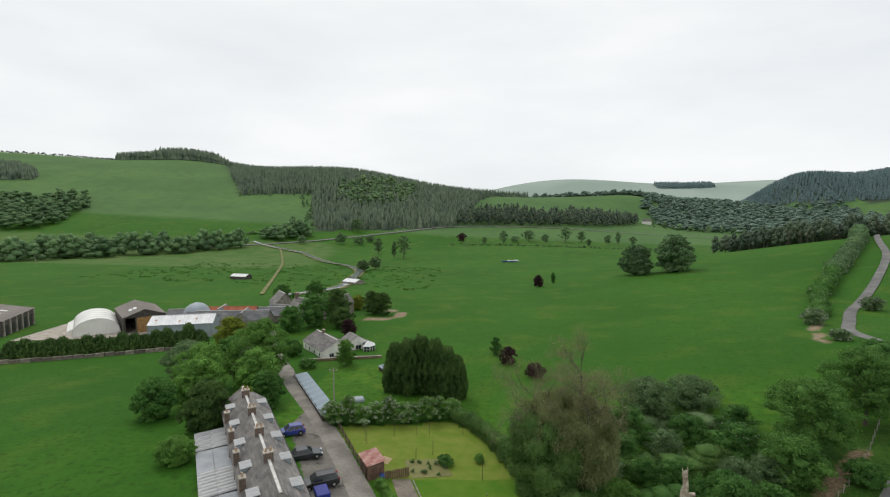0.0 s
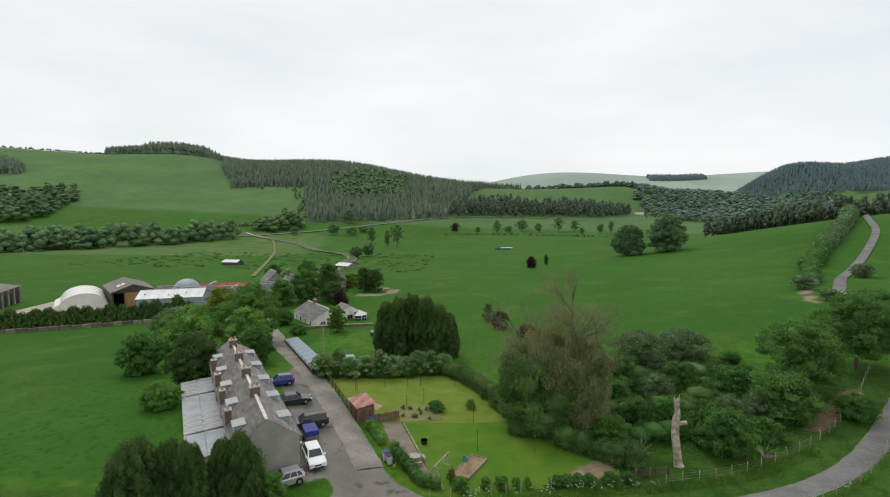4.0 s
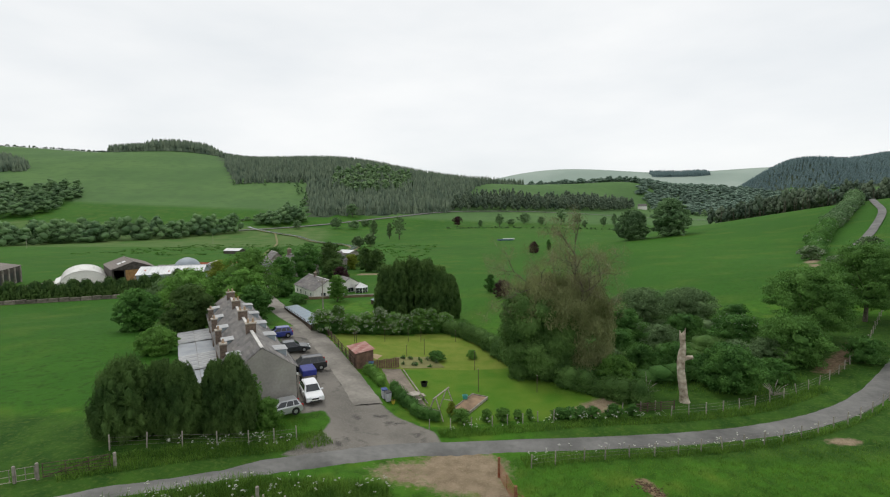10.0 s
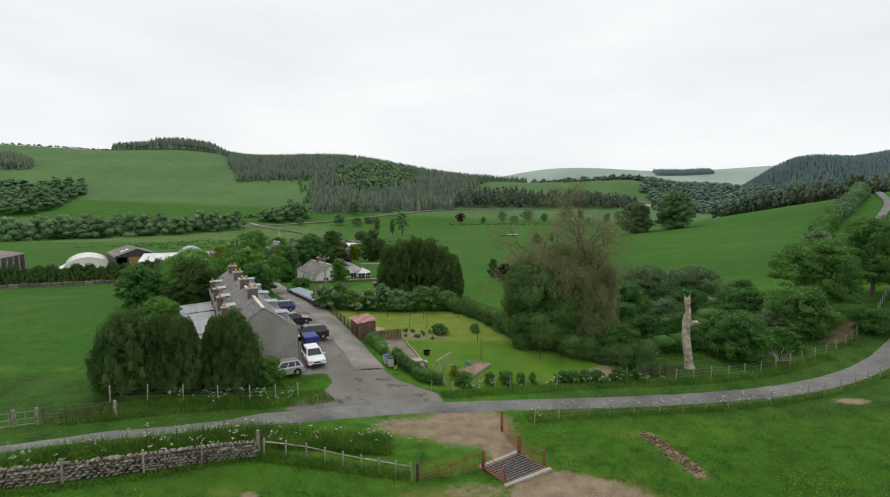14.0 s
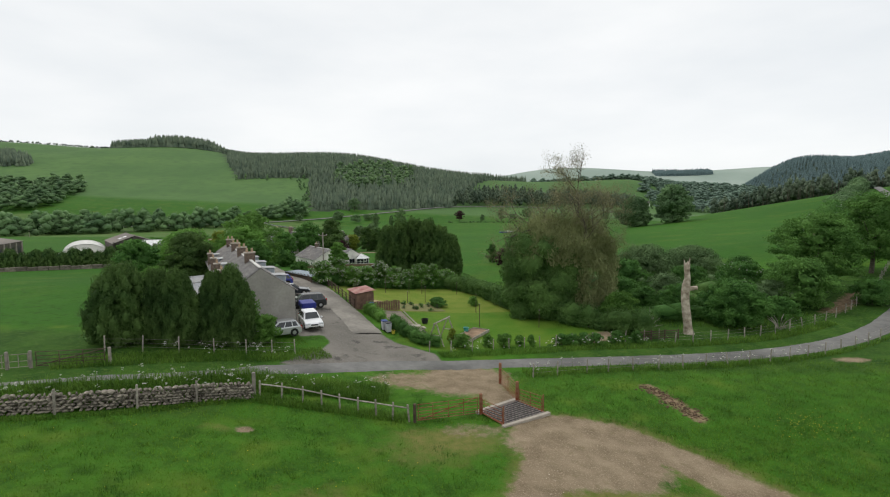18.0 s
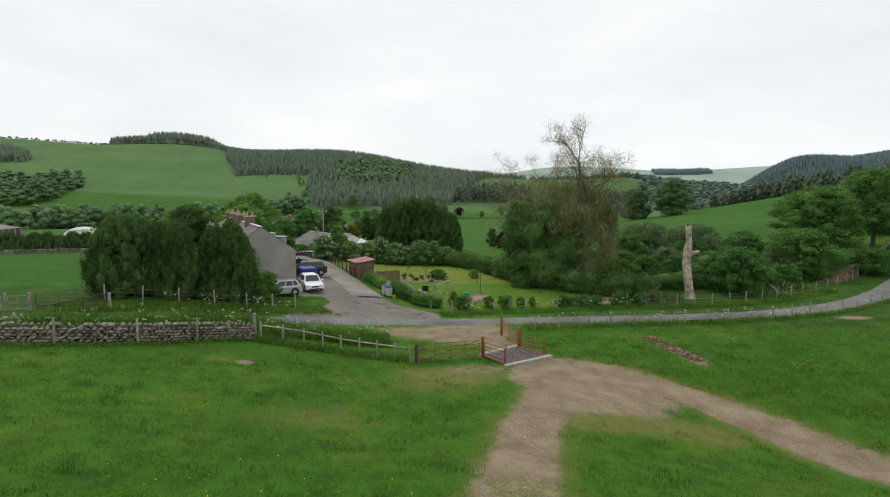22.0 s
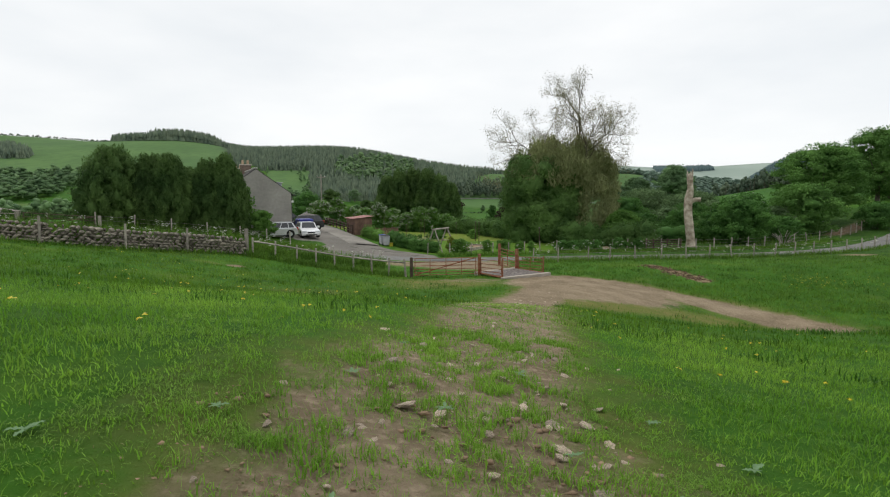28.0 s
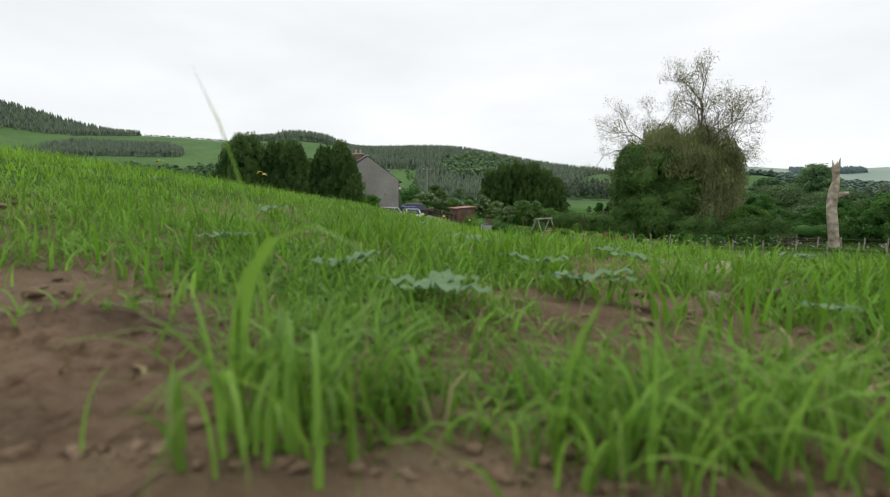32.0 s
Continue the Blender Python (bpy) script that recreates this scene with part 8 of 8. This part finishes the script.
for k, (d, u, count, tall) in enumerate(((0.23, -0.37, 26, 0.19), (0.24, -0.27, 30, 0.20), (0.26, -0.16, 22, 0.17), (0.22, 0.28, 24, 0.17), (0.23, 0.44, 30, 0.18), (0.24, 0.60, 30, 0.19), (0.23, 0.76, 28, 0.18), (0.25, 0.92, 24, 0.17), (0.34, -0.9, 26, 0.18), (0.36, -0.72, 24, 0.17))):
    tuft(d, u, count, tall, 690 + k, 0.02, 0.0085, lean=0.75)
tuft(0.8, -0.85, 10, 0.22, 641, 0.05, 0.004, STRAW)
tuft(0.5, -0.1, 8, 0.08, 642, 0.06, 0.005, STRAW)
tuft(0.75, 0.5, 12, 0.07, 643, 0.1, 0.005, STRAW)


# cushions of short turf, with bare soil left between them
r = np.random.default_rng(651)
cx, cy = 0.2 + 2.9 * (r.random(860) * 2 - 1), 0.62 + 4.6 * r.random(860) ** 1.5
keep = np.sin(cx * 2.7 + 1.5 * np.sin(cy * 2.1)) * np.sin(cy * 3.3 + 1.2 * np.sin(cx * 1.9)) > 0.02
cx, cy = cx[keep], cy[keep]
wide = np.repeat(0.05 + 0.08 * r.random(len(cx)), 110)
cx, cy = np.repeat(cx, 110), np.repeat(cy, 110)
x, y = cx + wide * r.normal(size=len(cx)), cy + wide * r.normal(size=len(cx))
ok = turf_left(x, y, 0.1)
x, y = x[ok], y[ok]
stuff("short_turf", blades(x, y, 0.03 + 0.045 * r.random(len(x)), 0.003 + 0.003 * r.random(len(x)), 3, 652, 0.9, 1.1), TURFBLADE, "short green turf over the trodden soil", "grass")


r = np.random.default_rng(655)
d, u = 0.27 + 1.2 * r.random(135) ** 1.2, -1.0 + 2.0 * r.random(135)
bare_spot = ((u < -0.42) & (d < 0.5)) | (np.hypot((d - 0.6) / 0.16, (u - 0.5) / 0.4) < 1) | (np.hypot((d - 0.36) / 0.08, (u - 0.1) / 0.16) < 1)
bare_spot |= (d > 0.3) & (d < 0.62) & (u > -0.05) & (r.random(135) < 0.7)
d, u = d[~bare_spot], u[~bare_spot]
c = np.array([before(a, b) for a, b in zip(d, u)])
wide = np.repeat(0.02 + 0.045 * d, 150)
cx, cy = np.repeat(c[:, 0], 150), np.repeat(c[:, 1], 150)
x, y = cx + wide * r.normal(size=len(cx)), cy + wide * r.normal(size=len(cx))
ok = np.hypot(x - EYE[0], y - EYE[1]) > 0.19
x, y = x[ok], y[ok]
stuff("near_turf", blades(x, y, 0.022 + 0.045 * r.random(len(x)), 0.0022 + 0.0026 * r.random(len(x)), 4, 656, 0.9, 1.0), TURFBLADE, "dense cushions of short green turf", "grass")


def dock(x, y, count, size, seed):
    """A flat rosette of broad grey-green leaves."""
    r = np.random.default_rng(seed)
    t = thing("dock_plant", pose(x, y, gz(x, y)), "low rosette of broad grey-green leaves", "plant", "dock plants")
    for k in range(count):
        a, L = k * 2.4 + r.random() * 1.2, 0.85 * size * (0.45 + 0.7 * r.random())
        rise = 0.10 + 0.6 * r.random() ** 2
        v, f = [], []
        n = 7
        for i in range(n + 1):
            s = i / n
            wide = 0.19 * L * math.sin(math.pi * min(1, 0.06 + 0.94 * s)) ** 0.8
            cx, cz = L * s, 0.02 + L * rise * (s - 0.75 * s * s)
            wave = 0.06 * L * math.sin(i * 2.4 + k)
            for q in (-1, -0.45, 0, 0.45, 1):
                v.append((cx, q * wide, cz - 0.10 * wide * (1 - abs(q)) + wave * q))
        for i in range(n):
            for j in range(4):
                b = i * 5 + j
                f.append((b, b + 1, b + 6, b + 5))
        ob = child("leaf", plain_mesh("leaf", v, f, DOCKLEAF, True), t)
        ob.matrix_basis = pose(0, 0, 0, 0, 0, math.degrees(a))


for k, (x, y, n, s) in enumerate(((0.22, 0.55, 9, 0.085), (0.07, 0.64, 8, 0.065), (-0.19, 0.74, 7, 0.085), (0.30, 0.82, 6, 0.08), (0.37, 0.69, 6, 0.085), (0.48, 0.94, 6, 0.075), (0.16, 1.10, 4, 0.08), (0.43, 1.13, 4, 0.07), (-0.5, 1.3, 5, 0.08), (0.9, 1.4, 5, 0.08), (0.62, 0.62, 4, 0.05))):
    dock(x, y, n, s, 700 + k)
for k, (x, y) in enumerate(((-1.0, 2.6), (-0.2, 1.9), (0.55, 1.7), (0.9, 2.6), (1.3, 2.1), (-0.5, 3.6), (0.2, 3.2), (1.6, 3.4), (-1.6, 2.1), (0.8, 4.2), (-0.3, 5.0), (1.9, 2.7))):
    dock(x, y, 6, 0.08, 720 + k)


def stone_mesh(seed, rough=0.25):
    r = np.random.default_rng(seed)
    bm = bmesh.new()
    bmesh.ops.create_icosphere(bm, subdivisions=1, radius=0.5)
    for v in bm.verts:
        v.co *= 1 + rough * (r.random() - 0.5) * 2
    me = bpy.data.meshes.new("stone")
    bm.to_mesh(me)
    bm.free()
    return me


field_stones = [stone_mesh(800 + k) for k in range(5)]
for me in field_stones:
    me.materials.append(STONE)
r = np.random.default_rng(810)
named = [(0.95, 2.2, 0.10), (1.12, 3.2, 0.10), (0.86, 2.7, 0.12), (0.98, 3.95, 0.09), (1.22, 4.4, 0.10), (0.92, 4.9, 0.09), (-0.3, 4.2, 0.12), (-0.1, 5.2, 0.12), (0.45, 4.5, 0.09), (-0.62, 5.8, 0.12), (1.06, 2.55, 0.07), (1.3, 3.6, 0.08), (-0.05, 3.2, 0.15), (1.18, 2.9, 0.08), (0.75, 3.5, 0.07), (1.05, 3.6, 0.07), (0.2, 3.9, 0.07), (1.3, 2.5, 0.07)]
c = before(0.36, -0.55)
named += [(c[0], c[1], 0.05)]
named += [(0.63, 0.85, 0.085), (0.62, 1.08, 0.09), (0.09, 0.325, 0.035), (0.10, 0.285, 0.035), (0.55, 0.80, 0.05), (0.70, 1.0, 0.05)]
for d, u, s in ((0.33, -0.72, 0.045), (0.48, -0.62, 0.035), (0.42, -0.05, 0.03), (0.58, 0.2, 0.035), (0.8, 0.12, 0.045), (0.95, 0.45, 0.05), (0.66, 0.95, 0.05), (0.36, -0.8, 0.04), (0.9, 0.9, 0.06), (1.2, 0.6, 0.06)):
    c = before(d, u)
    named.append((c[0], c[1], 0.6 * s))
for k in range(280):
    y = 1.5 + 22 * r.random() ** 1.6
    i = int(np.clip(y, 1, 24))
    cxy = np.interp(y, [p[1] for p in TRACK], [p[0] for p in TRACK])
    named.append((cxy + 0.5 * (1 if k % 3 else -1) + r.normal(scale=0.4), y, 0.025 + 0.07 * r.random() ** 2))
for k, (x, y, s) in enumerate(named):
    ob = new("stone", field_stones[k % 5])
    ob.matrix_world = Matrix.Translation((x, y, gz(x, y) - 0.014 + s * 0.12)) @ pose(0, 0, 0, r.random() * 20, r.random() * 20, r.random() * 360) @ Matrix.Diagonal((s * 1.15, s * 0.85, s * 0.26, 1))
    tagged(ob, "pale flat stone trodden into the track" if s > 0.1 else "small pale stone in the soil", "stone", "track stones")

# dead stalks and withered blades lying on the bare soil
r = np.random.default_rng(825)
d, u = 0.24 + 2.6 * r.random(900) ** 1.5, -1.0 + 2.0 * r.random(900)
p = np.array([before(a, b) for a, b in zip(d, u)])
stuff("dead_stalks", blades(p[:, 0], p[:, 1], 0.015 + 0.05 * r.random(900) ** 2, 0.0015 + 0.003 * r.random(900) ** 2, 3, 826, 1.55, 0.6, 0.004), STRAW, "withered straw-coloured stalks strewn on the soil", "grass")

# a low mound of dark crumbled earth beside the landing spot
r = np.random.default_rng(827)
c = before(0.33, -0.78)
side = np.linspace(-0.17, 0.17, 80)
MX, MY = np.meshgrid(side, side)
rise = np.clip(1 - np.hypot(MX, MY) / 0.16, 0, 1) ** 0.7
lump = np.sin(MX * 95 + 3 * np.sin(MY * 70)) * np.sin(MY * 88 + 2 * np.sin(MX * 61)) + 0.8 * r.normal(size=MX.shape)
crumbs = np.repeat(np.repeat(r.random((20, 20)), 4, 0), 4, 1) + 0.6 * np.repeat(np.repeat(r.random((40, 40)), 2, 0), 2, 1)
MZ = rise * (0.026 + 0.0022 * lump + 0.009 * crumbs) - 0.016
i, j = np.arange(79)[:, None] * 80, np.arange(79)[None]
mound = plain_mesh("soil_mound", np.stack([MX, MY, MZ], -1).reshape(-1, 3), np.stack([i + j, i + j + 1, i + j + 81, i + j + 80], -1).reshape(-1, 4), DARKSOIL)
ob = new("soil_mound", mound)
ob.matrix_world = pose(c[0], c[1], gz(*c))
tagged(ob, "low mound of dark crumbled earth in the trodden grass", "soil")

# clods of loose earth where the soil is bare
r = np.random.default_rng(830)
lump = stone_mesh(831, 0.3)
co = np.empty(len(lump.vertices) * 3)
lump.vertices.foreach_get("co", co)
co, tri = co.reshape(-1, 3), np.array([p.vertices[:] for p in lump.polygons])
cv, cf = [], []
for k in range(2600):
    d, u = 0.2 + 3.0 * r.random() ** 1.8, -1.0 + 2.0 * r.random()
    p = before(d, u)
    if spot(mud, p[0], p[1]) > 0.25 and math.hypot(p[0] - EYE[0], p[1] - EYE[1]) > 0.2:
        s = (0.0022 + 0.009 * r.random() ** 5) * (0.45 + 1.1 * d)
        m = np.array(pose(0, 0, 0, r.random() * 360, r.random() * 360, r.random() * 360).to_3x3())
        cf.append(tri + len(cv) * len(co))
        cv.append((co * (1 + 0.35 * r.normal(size=co.shape))) @ m.T * (s * 1.6, s * 1.3, s * 0.7) + (p[0], p[1], gz(*p) - 0.007))
stuff("soil_clods", (np.concatenate(cv), np.concatenate(cf)), SOIL, "small clods of brown earth on the trodden ground", "soil")

# turned earth on the slope below the road
r = np.random.default_rng(840)
cv, cf = [], []
for k in range(520):
    t = r.random()
    p = np.array((13.6 + 1.6 * t, 35.6 - 4.6 * t)) + r.normal(scale=(0.42, 0.25), size=2)
    s = 0.03 + 0.13 * r.random() ** 2
    m = np.array(pose(0, 0, 0, r.random() * 360, r.random() * 360, r.random() * 360).to_3x3())
    cf.append(tri + len(cv) * len(co))
    cv.append((co * (1 + 0.3 * r.normal(size=co.shape))) @ m.T * (s * 1.4, s * 1.2, s * 0.7) + (p[0], p[1], gz(*p) - 0.01))
stuff("turned_earth", (np.concatenate(cv), np.concatenate(cf)), DARKSOIL, "turned dark brown earth on the grassy bank", "soil")

# ---- drystone wall, stone by stone ----
WALL_LINE = [(-33, 16.2), (-27.5, 20.2), (-20.8, 24.6), (-16.2, 27.5), (-12.95, 29.35)]
wall_shapes = [stone_mesh(850 + k, 0.2) for k in range(6)]
for me in wall_shapes:
    me.materials.append(DRYSTONE)
dyke = thing("drystone_wall", Matrix.Translation(at_ground(-20, 25)), "grey-brown drystone field wall", "wall", kind="structure")
origin = at_ground(-20, 25)
line = smooth_line(WALL_LINE, 0.26)[::-1]
way = np.gradient(line, axis=0)
way /= np.linalg.norm(way, axis=1, keepdims=True)
r = np.random.default_rng(860)
laid, rest_v, rest_f = 0, [], []
base_shapes = []
for me in wall_shapes:
    co = np.empty(len(me.vertices) * 3)
    me.vertices.foreach_get("co", co)
    base_shapes.append((co.reshape(-1, 3), np.array([p.vertices[:] for p in me.polygons])))
count_v = 0
for i, ((x, y), d) in enumerate(zip(line, way)):
    n = np.array((d[1], -d[0]))
    if n[1] > 0:
        n = -n
    turn = math.degrees(math.atan2(d[1], d[0]))
    for k in range(6):
        top = k == 5
        for face in ((1, -1) if not top else (0,)):
            hgt = 0.155 * (k + 0.5) + (0.05 if top else 0)
            q = np.array((x, y)) + n * (face * 0.20 * (1 - 0.05 * k)) + d * ((0.13 if k % 2 else 0) + r.normal(scale=0.03))
            size = (0.30 + 0.11 * r.normal(), 0.30 if not top else 0.44, 0.18 + 0.045 * r.normal() + (0.06 if top else 0))
            m = Matrix.Translation((q[0] - origin.x, q[1] - origin.y, gz(*q) - origin.z + hgt)) @ pose(0, 0, 0, r.normal() * 10, r.normal() * 16, turn + r.normal() * 14) @ Matrix.Diagonal((*[max(0.1, s) for s in size], 1))
            if face >= 0 and laid < 300 and i < 46:
                ob = child("stone", wall_shapes[laid % 6], dyke)
                ob.matrix_basis = m
                laid += 1
            else:
                v, f = base_shapes[(i + k) % 6]
                rest_v.append(v @ np.array(m.to_3x3()).T + np.array(m.translation))
                rest_f.append(f + count_v)
                count_v += len(v)
tagged(child("more_stones", plain_mesh("more_stones", np.concatenate(rest_v), np.concatenate(rest_f), DRYSTONE), dyke), kind="stuff")
